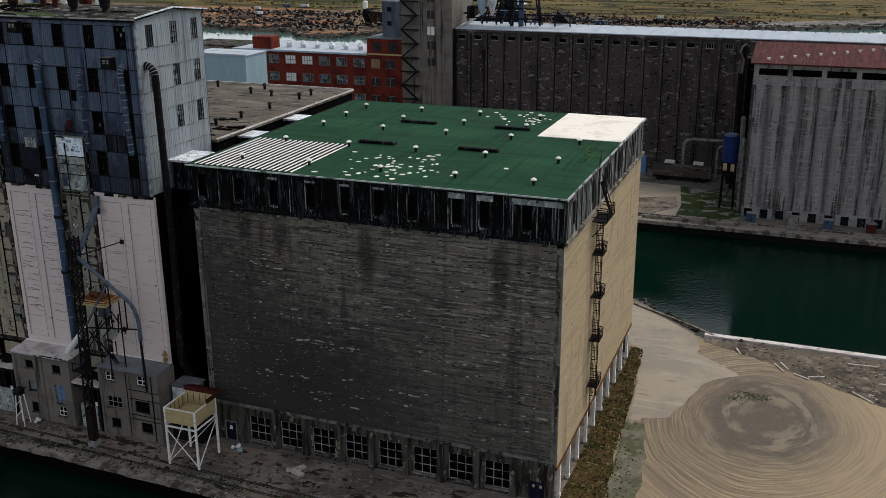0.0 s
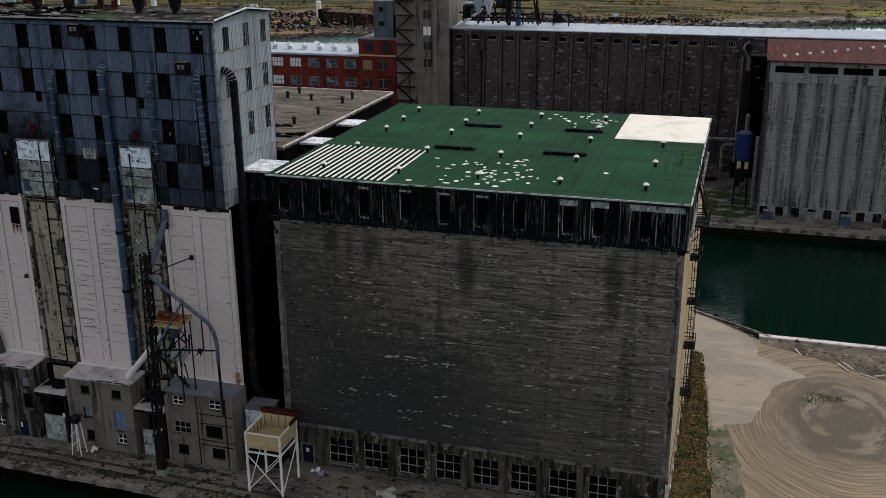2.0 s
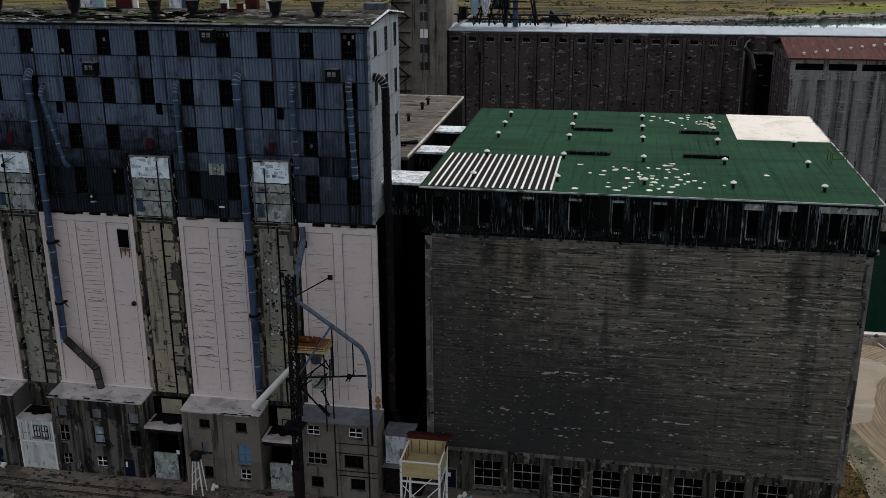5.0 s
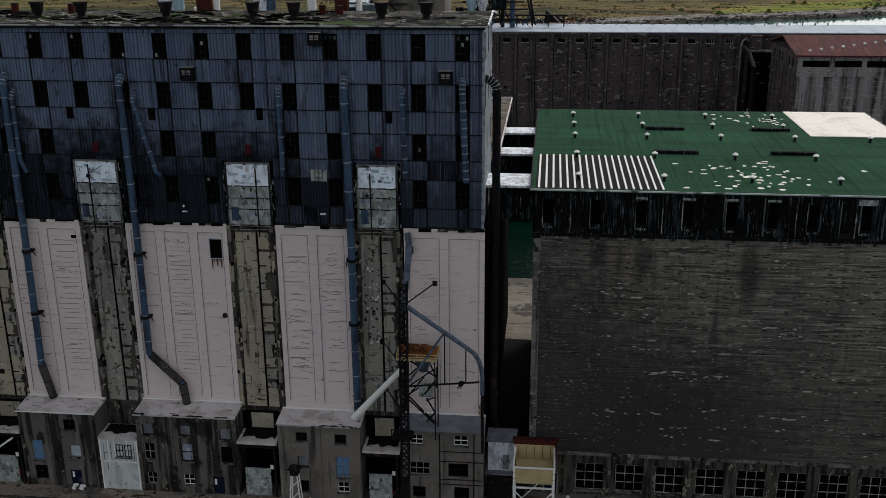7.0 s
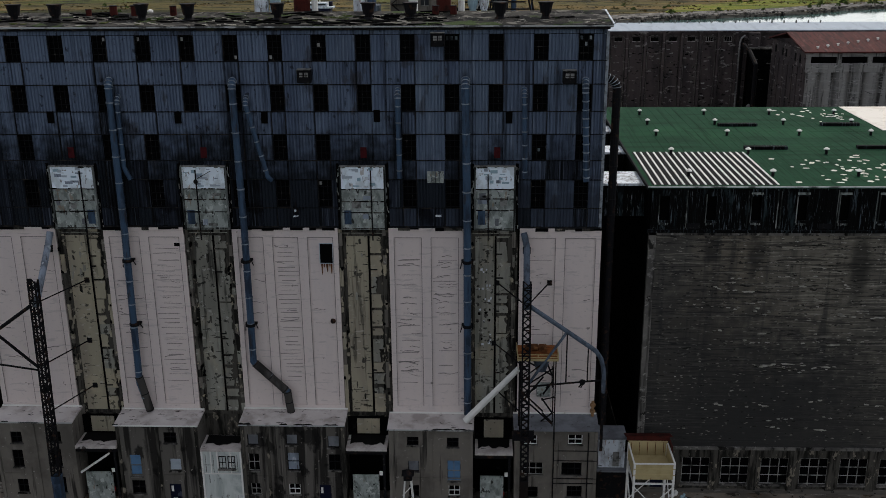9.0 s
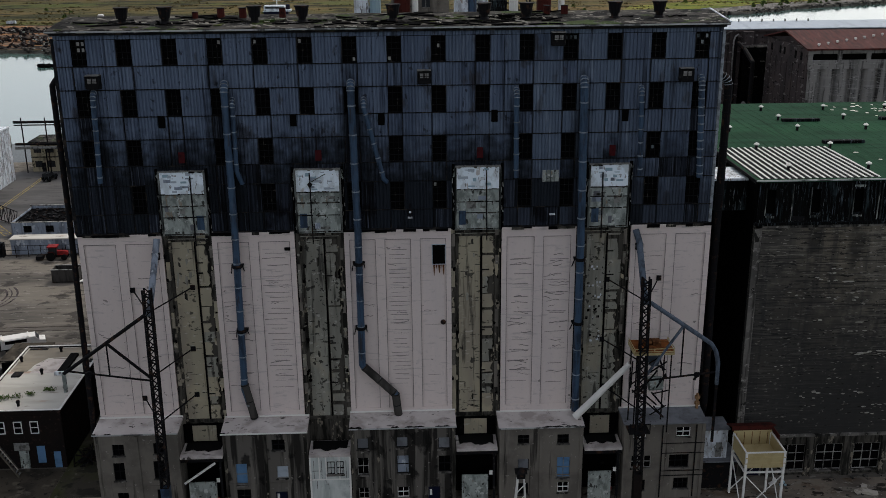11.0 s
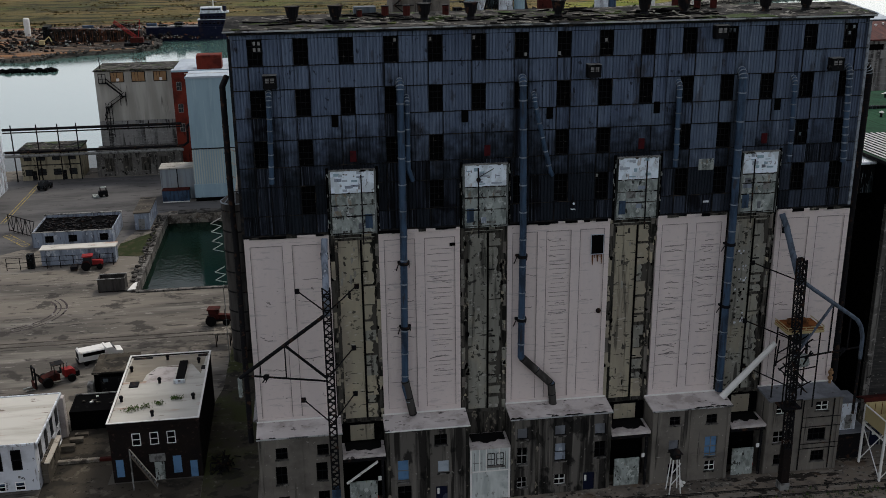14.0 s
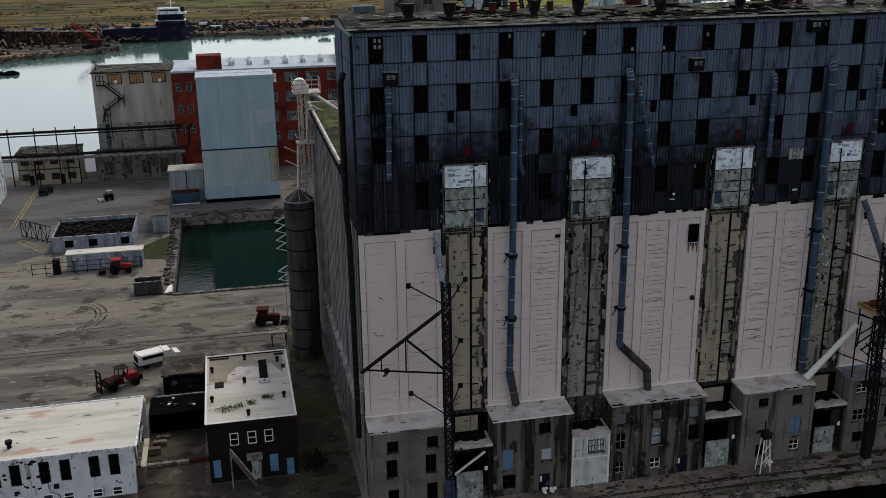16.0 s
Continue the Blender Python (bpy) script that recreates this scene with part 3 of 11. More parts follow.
M_SHUTTER = mat("dirty_white_shutter", (0.50, 0.53, 0.51), [((0.30, 0.33, 0.32), (0.7, 0.7, 0.12), 0.46, 0.60, 0.8), ((0.60, 0.62, 0.60), V(0.5), 0.55, 0.65, 0.6), ((0.09, 0.085, 0.075), (1.8, 1.8, 0.7), 0.62, 0.66, 0.7)], rough=0.8, bump=0.25)
M_BLUE_DOOR = mat("blue_paint", (0.10, 0.20, 0.34), [((0.05, 0.1, 0.18), V(1), 0.5, 0.7, 0.6)], rough=0.6, bump=0.1)
M_BLUE_TANK = mat("dark_blue_tank", (0.012, 0.028, 0.11), [((0.008, 0.015, 0.06), V(0.6), 0.45, 0.7, 0.7)], rough=0.5, bump=0.1)
M_RED_PAINT = mat("red_paint", (0.24, 0.02, 0.02), [((0.09, 0.01, 0.01), V(1), 0.5, 0.64, 0.6)], rough=0.6, bump=0.05)
M_BOARD = mat("orange_plywood", (0.26, 0.155, 0.08), [((0.17, 0.095, 0.05), V(1), 0.45, 0.7, 0.7)], rough=0.85, bump=0.1)
M_CLAD_DARK = mat("blue_grey_cladding", (0.10, 0.125, 0.145), [((0.05, 0.06, 0.07), (0.6, 0.6, 0.1), 0.46, 0.62, 0.7)], rough=0.7, bump=0.1)
M_HAZE_PANE = mat("hazy_window_pane", (0.10, 0.125, 0.135), [((0.012, 0.014, 0.016), V(0.5), 0.48, 0.54, 0.9), ((0.30, 0.33, 0.34), V(0.6), 0.58, 0.62, 0.7)], rough=0.5, bump=0.0, spec=0.2)
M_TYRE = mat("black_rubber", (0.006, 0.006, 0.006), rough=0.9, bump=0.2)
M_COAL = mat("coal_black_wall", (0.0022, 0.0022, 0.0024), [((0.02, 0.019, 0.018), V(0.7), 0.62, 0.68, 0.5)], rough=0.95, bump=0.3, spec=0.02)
M_CURTAIN = mat("pale_blind", (0.72, 0.71, 0.68), [((0.5, 0.5, 0.48), (6, 6, 0.5), 0.5, 0.7, 0.5)], rough=0.8, bump=0.1)
M_TIMBER = mat("bleached_timber", (0.43, 0.395, 0.34), [((0.17, 0.15, 0.122), (1, 1, 4), 0.50, 0.66, 0.8)], rough=0.92, bump=0.3)
M_ROCK = mat("shore_rock", (0.085, 0.080, 0.072), [((0.012, 0.011, 0.010), V(0.4), 0.45, 0.58, 0.9), ((0.22, 0.21, 0.19), V(1.0), 0.6, 0.66, 0.6)], rough=0.96, bump=0.6)
M_SCRAP = mat("scrap_metal", (0.035, 0.028, 0.024), [((0.005, 0.005, 0.005), V(0.4), 0.43, 0.54, 0.9), ((0.42, 0.41, 0.40), V(0.6), 0.60, 0.62, 0.9), ((0.13, 0.05, 0.025), V(0.3), 0.55, 0.62, 0.8)], rough=0.85, bump=0.3)
M_NAVY = mat("navy_hull_paint", (0.005, 0.007, 0.020), [((0.03, 0.02, 0.02), V(0.3), 0.56, 0.66, 0.6), ((0.09, 0.10, 0.13), V(0.6), 0.63, 0.66, 0.5)], rough=0.6, bump=0.1)
M_BRICK_DARK_HOUSE = mat("soot_brown_brick", (0.012, 0.009, 0.008), [((0.008, 0.007, 0.007), V(0.5), 0.45, 0.65, 0.8), ((0.09, 0.05, 0.04), V(2.0), 0.6, 0.72, 0.5)], rough=0.95, bump=0.4)
M_VERGE = mat("mossy_gravel", (0.125, 0.118, 0.088), [((0.055, 0.062, 0.032), V(0.35), 0.48, 0.60, 0.8), ((0.21, 0.19, 0.145), V(0.8), 0.56, 0.64, 0.6), ((0.03, 0.035, 0.015), V(1.8), 0.60, 0.65, 0.8)], rough=1.0, bump=0.6)
M_ASPHALT = mat("grey_asphalt", (0.106, 0.103, 0.102), [((0.055, 0.054, 0.054), (0.05, 0.12, 1), 0.45, 0.60, 0.8), ((0.125, 0.12, 0.115), (0.06, 0.4, 1), 0.54, 0.66, 0.6), ((0.03, 0.029, 0.028), (0.25, 0.8, 1), 0.60, 0.65, 0.7)], rough=0.96, bump=0.3)
M_PIPE_GREY = mat("weathered_blue_pipe", (0.085, 0.108, 0.142), [((0.03, 0.036, 0.046), (1.4, 1.4, 0.6), 0.48, 0.62, 0.7), ((0.17, 0.19, 0.215), V(1.2), 0.58, 0.66, 0.6)], rough=0.6, bump=0.15)
M_YELLOW_LINE = mat("worn_yellow_paint", (0.33, 0.25, 0.06), [((0.13, 0.115, 0.085), V(1.2), 0.46, 0.58, 0.85)], rough=0.9, bump=0.1)
M_HATCH_RED = mat("faded_red_hatch", (0.050, 0.007, 0.009), [((0.02, 0.006, 0.006), V(1.5), 0.48, 0.62, 0.8)], rough=0.8, bump=0.1)
M_HOOD = mat("bleached_hood_sheet", (0.74, 0.82, 0.89), [((0.50, 0.55, 0.58), (0.9, 0.9, 0.7), 0.48, 0.60, 0.75), ((0.14, 0.13, 0.125), (2.6, 2.6, 1.4), 0.62, 0.645, 0.85), ((0.30, 0.22, 0.15), (1.8, 1.8, 0.5), 0.64, 0.67, 0.6)], rough=0.6, bump=0.2)
M_LEAF = mat("weed_leaves", (0.045, 0.080, 0.018), [((0.06, 0.07, 0.028), V(1.5), 0.5, 0.64, 0.7)], rough=0.9, bump=0.1)


def darkened(m, runs, colour=(0.012, 0.012, 0.012), most=0.68):
    """Lays soft dark patches on a wall facing the quay: (x, half width, top, length) in metres."""
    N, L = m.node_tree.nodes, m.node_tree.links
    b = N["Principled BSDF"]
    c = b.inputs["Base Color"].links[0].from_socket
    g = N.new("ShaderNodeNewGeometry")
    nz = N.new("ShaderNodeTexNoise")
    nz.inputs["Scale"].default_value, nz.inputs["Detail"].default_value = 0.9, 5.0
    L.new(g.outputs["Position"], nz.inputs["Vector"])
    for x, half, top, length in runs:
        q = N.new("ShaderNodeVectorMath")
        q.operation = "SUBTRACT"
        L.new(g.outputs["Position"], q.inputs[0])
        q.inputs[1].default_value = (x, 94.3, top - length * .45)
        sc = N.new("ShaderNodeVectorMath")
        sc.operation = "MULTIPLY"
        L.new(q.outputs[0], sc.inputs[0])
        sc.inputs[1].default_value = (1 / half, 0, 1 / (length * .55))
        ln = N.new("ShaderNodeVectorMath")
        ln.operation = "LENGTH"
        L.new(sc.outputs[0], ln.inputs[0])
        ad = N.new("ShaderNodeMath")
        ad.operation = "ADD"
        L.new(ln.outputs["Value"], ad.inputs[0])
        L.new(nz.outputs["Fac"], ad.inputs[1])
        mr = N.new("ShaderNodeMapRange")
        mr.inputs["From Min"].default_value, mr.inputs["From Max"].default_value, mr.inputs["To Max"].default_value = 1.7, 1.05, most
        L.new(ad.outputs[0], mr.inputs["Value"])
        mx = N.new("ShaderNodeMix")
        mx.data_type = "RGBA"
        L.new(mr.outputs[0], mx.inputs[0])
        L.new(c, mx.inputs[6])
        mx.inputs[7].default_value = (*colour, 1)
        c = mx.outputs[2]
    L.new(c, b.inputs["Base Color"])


# damp runs below the gallery
darkened(M_BINWALL, [(-60.4, 0.9, 30.0, 3.4), (-55.8, 1.1, 29.8, 4.0), (-45.1, 1.1, 30.0, 7.0), (-29.5, 1.1, 29.8, 8.5)])
# broad darker areas: the west part, then the lower wall
darkened(M_BINWALL, [(-64.0, 17.0, 27.5, 40.0), (-50.0, 12.0, 15.0, 24.0)], (0.022, 0.022, 0.023), 0.74)
darkened(M_BINWALL, [(-44.0, 30.0, 17.0, 26.0)], (0.034, 0.033, 0.031), 0.6)


# soot round hoods and low down; along the ducts their shadow is coloured in too
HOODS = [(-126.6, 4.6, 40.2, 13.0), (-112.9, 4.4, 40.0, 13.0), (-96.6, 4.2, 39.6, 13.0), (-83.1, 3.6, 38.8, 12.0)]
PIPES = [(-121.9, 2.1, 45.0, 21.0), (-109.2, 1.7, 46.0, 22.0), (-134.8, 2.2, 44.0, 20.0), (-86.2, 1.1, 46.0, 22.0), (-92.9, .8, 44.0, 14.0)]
darkened(M_SIDING, HOODS + PIPES, (0.004, 0.005, 0.007), 0.92)
darkened(M_SIDING, [(-118.0, 190.0, 39.0, 16.5)], (0.007, 0.009, 0.012), 0.93)
darkened(M_SIDING_PALE, HOODS + PIPES, (0.010, 0.012, 0.016), 0.72)
darkened(M_SIDING_PALE, [(-90.0, 190.0, 36.4, 13.0)], (0.016, 0.019, 0.027), 0.74)


def water_material(name="harbour_water", base=(0.0002, 0.0078, 0.0046), rough=0.03, calm=0.05, rippled=0.32, level=0.11):
    m = bpy.data.materials.new(name)
    m.use_nodes = True
    N, L = m.node_tree.nodes, m.node_tree.links
    b = N["Principled BSDF"]
    b.inputs["Base Color"].default_value = (*base, 1)
    b.inputs["Roughness"].default_value = rough
    b.inputs["Specular IOR Level"].default_value = level
    b.inputs["IOR"].default_value = 1.33
    g = N.new("ShaderNodeNewGeometry")
    mp = N.new("ShaderNodeMapping")
    mp.inputs["Scale"].default_value = (1.2, 2.0, 1)
    L.new(g.outputs["Position"], mp.inputs["Vector"])
    nz = N.new("ShaderNodeTexNoise")
    nz.inputs["Scale"].default_value, nz.inputs["Detail"].default_value = 1.0, 5.0
    L.new(mp.outputs[0], nz.inputs["Vector"])
    n2 = N.new("ShaderNodeTexNoise")
    n2.inputs["Scale"].default_value = 0.02
    L.new(g.outputs["Position"], n2.inputs["Vector"])
    r2 = N.new("ShaderNodeMapRange")
    r2.inputs["From Min"].default_value, r2.inputs["From Max"].default_value = 0.45, 0.62
    r2.inputs["To Min"].default_value, r2.inputs["To Max"].default_value = calm, rippled
    L.new(n2.outputs["Fac"], r2.inputs["Value"])
    bp = N.new("ShaderNodeBump")
    bp.inputs["Distance"].default_value = 0.3
    L.new(r2.outputs[0], bp.inputs["Strength"])
    L.new(nz.outputs["Fac"], bp.inputs["Height"])
    L.new(bp.outputs[0], b.inputs["Normal"])
    return m


def gravel_material():
    """Gravel turning circle: grey mud core, long worn wheel rings round it, tan grit outside."""
    m = mat("tracked_gravel", (0.255, 0.198, 0.128), [((0.235, 0.185, 0.122), V(0.05), 0.44, 0.60, 0.8), ((0.31, 0.25, 0.165), V(0.16), 0.54, 0.66, 0.6), ((0.15, 0.125, 0.09), V(1.6), 0.63, 0.67, 0.5)], rough=0.95, bump=0.4)
    nt = m.node_tree
    N, L = nt.nodes, nt.links
    b = N["Principled BSDF"]
    c = b.inputs["Base Color"].links[0].from_socket
    g = N.new("ShaderNodeNewGeometry")

    def vec(op, a, v):
        n = N.new("ShaderNodeVectorMath")
        n.operation = op
        L.new(a, n.inputs[0])
        if isinstance(v, tuple):
            n.inputs[1].default_value = v
        else:
            L.new(v, n.inputs[1])
        return n.outputs["Value"] if op == "LENGTH" else n.outputs[0]

    def num(op, a, v):
        n = N.new("ShaderNodeMath")
        n.operation = op
        L.new(a, n.inputs[0])
        if isinstance(v, float):
            n.inputs[1].default_value = v
        else:
            L.new(v, n.inputs[1])
        return n.outputs[0]

    def noise(src, scale, detail=4.0, rough=0.6):
        n = N.new("ShaderNodeTexNoise")
        n.inputs["Scale"].default_value, n.inputs["Detail"].default_value, n.inputs["Roughness"].default_value = scale, detail, rough
        L.new(src, n.inputs["Vector"])
        return n

    def ramp(src, lo, hi, top=1.0, low=0.0):
        n = N.new("ShaderNodeMapRange")
        n.inputs["From Min"].default_value, n.inputs["From Max"].default_value = lo, hi
        n.inputs["To Min"].default_value, n.inputs["To Max"].default_value = low, top
        L.new(src, n.inputs["Value"])
        return n.outputs[0]

    def mix(a, col, f):
        x = N.new("ShaderNodeMix")
        x.data_type = "RGBA"
        L.new(f, x.inputs[0])
        L.new(a, x.inputs[6])
        x.inputs[7].default_value = (*col, 1)
        return x.outputs[2]

    pos = g.outputs["Position"]
    warp = vec("MULTIPLY", noise(pos, 0.06, 2.0).outputs["Color"], (3, 3, 0))
    p = vec("SUBTRACT", vec("ADD", pos, warp), (RING[0] + 1.5, RING[1] + 1.5, 0))
    p = vec("MULTIPLY", p, (1.0, 0.70, 0))
    dist = vec("LENGTH", p, (0, 0, 0))
    sp = N.new("ShaderNodeSeparateXYZ")
    L.new(vec("NORMALIZE", p, (0, 0, 0)), sp.inputs[0])
    polar = N.new("ShaderNodeCombineXYZ")
    L.new(num("MULTIPLY", dist, 6.0), polar.inputs[0])
    L.new(num("MULTIPLY", sp.outputs[0], 1.7), polar.inputs[1])
    L.new(num("MULTIPLY", sp.outputs[1], 1.7), polar.inputs[2])
    streak = noise(polar.outputs[0], 1.0, 5.0, 0.7).outputs["Fac"]
    wide = N.new("ShaderNodeCombineXYZ")
    L.new(num("MULTIPLY", dist, 0.55), wide.inputs[0])
    L.new(sp.outputs[0], wide.inputs[1])
    L.new(sp.outputs[1], wide.inputs[2])
    belt = noise(wide.outputs[0], 1.0, 3.0).outputs["Fac"]
    ring_zone = num("MULTIPLY", ramp(dist, 3.5, 7.5), ramp(dist, 24.0, 17.0))
    sx = N.new("ShaderNodeSeparateXYZ")
    L.new(p, sx.inputs[0])
    right = ramp(sx.outputs[0], 3.0, 9.0)
    c = mix(c, (0.155, 0.126, 0.094), num("MULTIPLY", ramp(sx.outputs[0], 4.0, -7.0, 0.72), ramp(dist, 22.0, 13.0)))
    c = mix(c, (0.315, 0.245, 0.155), num("MULTIPLY", right, ramp(dist, 8.0, 12.0, 0.55)))
    ring_zone = num("MULTIPLY", ring_zone, ramp(right, 0.0, 1.0, 0.45, 1.0))
    # dark tyre wear, stronger near the core
    c = mix(c, (0.165, 0.135, 0.10), ramp(dist, 15.0, 8.0, 0.7))
    c = mix(c, (0.17, 0.138, 0.10), num("MULTIPLY", ramp(belt, 0.44, 0.60, 0.6), ring_zone))
    c = mix(c, (0.110, 0.090, 0.067), num("MULTIPLY", ramp(streak, 0.50, 0.58, 0.7), ring_zone))
    c = mix(c, (0.36, 0.285, 0.185), num("MULTIPLY", ramp(streak, 0.47, 0.38, 0.6), ring_zone))
    # grey muddy core with a few sandy wipes
    core = ramp(num("ADD", dist, num("MULTIPLY", noise(pos, 0.22, 4.0).outputs["Fac"], 5.0)), 12.6, 8.8, 0.88)
    c = mix(c, (0.092, 0.080, 0.066), core)
    grain = num("MULTIPLY", ramp(noise(pos, 1.4, 5.0, 0.7).outputs["Fac"], 0.50, 0.66, 0.6), core)
    c = mix(c, (0.065, 0.06, 0.055), grain)
    wipe = num("MULTIPLY", ramp(belt, 0.50, 0.60, 0.7), ramp(dist, 1.0, 4.5))
    c = mix(c, (0.235, 0.195, 0.145), num("MULTIPLY", wipe, core))
    L.new(c, b.inputs["Base Color"])
    return m


RING = (-2.4, 123.6)
M_WATER = water_material()
# pale base and raised IOR stand in for the bright sky's reflection
M_RIVER = water_material("pale_river_water", (0.070, 0.132, 0.118), 0.09, 0.004, 0.05, 1.0)
M_RIVER.node_tree.nodes["Principled BSDF"].inputs["IOR"].default_value = 1.75
M_GRAVEL = gravel_material()


# ---- ground and water ----
NEAR_EDGE, FAR_QUAY = 84.0, 206.5


def edge(x):
    """The quay's edge, which runs slightly askew east of the elevator."""
    return NEAR_EDGE - max(0.0, x + 95) * 0.034



SHORE = [(-900, 575), (-420, 532), (-305, 516), (-285, 513), (-277, 500), (-258, 496), (-248, 508), (-234, 518), (-212, 524), (-203, 533), (-206, 556), (-216, 570), (-216, 587), (-158, 588), (-122, 580), (-84, 592), (-20, 617), (36, 643), (78, 656), (130, 676), (170, 705), (300, 765), (900, 1010)]


def build_ground():
    land = Geo()
    land.prism([(-420, NEAR_EDGE), (-95, NEAR_EDGE), (70, edge(70)), (70, 148.6), (13, 148.5), (-13.2, 147.2), (-26, 160), (-40, 164.2), (-161.7, 164.6), (-161.7, 206), (-184, 206), (-184, 262), (-212, 262), (-225, 300), (-420, 300)], -5, 0)
    land.prism([(-184, 206), (-161.7, 206), (-161.7, 212.5), (-139, 213.5), (-110, 213.0), (-90, 206.0), (-40, FAR_QUAY), (90, FAR_QUAY), (90, 330), (-100, 320), (-163, 300), (-184, 262)], -5, 0)
    far = SHORE
    land.prism(far + [(2600, 2200), (2600, 3600), (-2600, 3600), (-2600, 560)], -5, 0)
    solid("ground", land, M_YARD, "dusty grey asphalt harbour ground with worn tracks", "ground", kind="structure", at=(0, 0, 0))
    w = Geo().add([(-2600, -900, -1.8), (2600, -900, -1.8), (2600, 295, -1.8), (-2600, 295, -1.8)], [(0, 1, 2, 3)])
    solid("water", w, M_WATER, "dark green rippled harbour water", "water", kind="structure", at=(0, 0, -1.8))
    rv = Geo().add([(-2600, 295, -1.8), (2600, 295, -1.8), (2600, 3600, -1.8), (-2600, 3600, -1.8)], [(0, 1, 2, 3)])
    solid("river", rv, M_RIVER, "pale river with the sky's brightness in its colour", "water", kind="structure", at=(0, 295, -1.8))
    # far shore covers
    s = Geo().prism(far + [(2600, 2200), (2600, 3600), (-2600, 3600), (-2600, 560)], 0.0, 0.05)
    solid("meadow", s, M_MEADOW, "dry yellow-green meadow on the far shore", "meadow", kind="structure", at=(0, 0, 0))
    sh = far[15:]
    gs = Geo().prism([(x, y + .6) for x, y in sh] + [(x - 6, y + 30) for x, y in sh[::-1]], 0.05, 0.09)
    solid("shingle_bank", gs, M_SHINGLE, "grey shingle bank along the far shore", "shore", kind="structure", at=(0, 600, 0.05))
    bg = Geo().prism([(36, 676), (120, 706), (162, 738), (292, 798), (700, 965), (700, 1040), (260, 850), (60, 730)], 0.05, 0.08)
    solid("bright_grass", bg, M_BRIGHT_GRASS, "bright yellow-green marsh grass on the far shore", "grass", kind="structure", at=(100, 700, 0.05))
    ya = Geo().prism([(-232, 188), (-199, 184), (-191, 190), (-187.5, 193), (-168.9, 193), (-166.9, 201.5), (-163.6, 215.2), (-139, 215.2), (-139, 223.4), (-163.5, 223.4), (-163.5, 251), (-232, 251)], 0, .008)
    solid("upper_yard", ya, M_ASPHALT, "dark grey asphalt of the upper yard", "road", kind="structure", at=(-190, 220, 0))
    d = Geo().prism([(x, y + 0.5) for x, y in far[:15]] + [(-100, 600), (-40, 622), (-60, 640), (-130, 640), (-200, 660), (-330, 640), (-500, 640), (-900, 640)], 0.05, 0.12)
    solid("scrapyard_ground", d, M_DIRT, "brown scrapyard dirt on the far shore", "ground", kind="structure", at=(0, 0, 0.05))


build_ground()


def build_quay():
    q = Geo().prism([(-175, NEAR_EDGE + .9), (-95, NEAR_EDGE + .9), (-22.9, edge(-22.9) + .9), (-22.9, 93.5), (-175, 93.5)], 0.0, 0.03)
    solid("quay_paving", q, M_QUAY, "stained broken paving along the quay", "pavement", kind="structure", at=(-90, 88, 0))
    c = Geo()
    x = -175.0
    rnd = random.Random(3)
    while x < -22:
        w = rnd.uniform(1.5, 3.5)
        y = edge(x + w / 2)
        c.box(x, x + w - 0.05, y - rnd.uniform(0.0, 0.3), y + 1.0 + rnd.uniform(-.2, .1), -0.35, 0.10 + rnd.uniform(-0.10, 0.1))
        x += w
    solid("quay_coping", c, M_COPING, "crumbling concrete coping on the quay edge", "kerb", kind="structure", at=(-90, 84, -0.35))
    solid("quay_wall", Geo().prism([(-420, NEAR_EDGE - .03), (-95, NEAR_EDGE - .03), (70, edge(70) - .03), (70, edge(70) + .2), (-95, NEAR_EDGE + .2), (-420, NEAR_EDGE + .2)], -4, -0.36), M_COAL, "black quay wall below the coping", "wall", kind="structure")
    f = Geo()
    x = -60.0
    while x < 80:
        f.box(x, x + 5.9, FAR_QUAY - 0.7, FAR_QUAY + 0.8, -0.45, 0.3)
        x += 6.0
    solid("far_quay_wall", Geo().box(-140, 90, FAR_QUAY - 0.5, FAR_QUAY - 0.1, -4, -0.5), M_TYRE, "black far quay wall below the coping", "wall", kind="structure")
    solid("far_quay_coping", f, M_COPING, "concrete coping on the far quay edge", "kerb", kind="structure", at=(10, FAR_QUAY, -0.45))
    r = Geo().box(-13, 70, 147.6, 148.7, -2.4, 0.3)
    solid("dock_kerb", r, M_ROOF_PALE, "pale concrete dock edge by the apron", "kerb", kind="structure", at=(20, 148, -2.4))


build_quay()


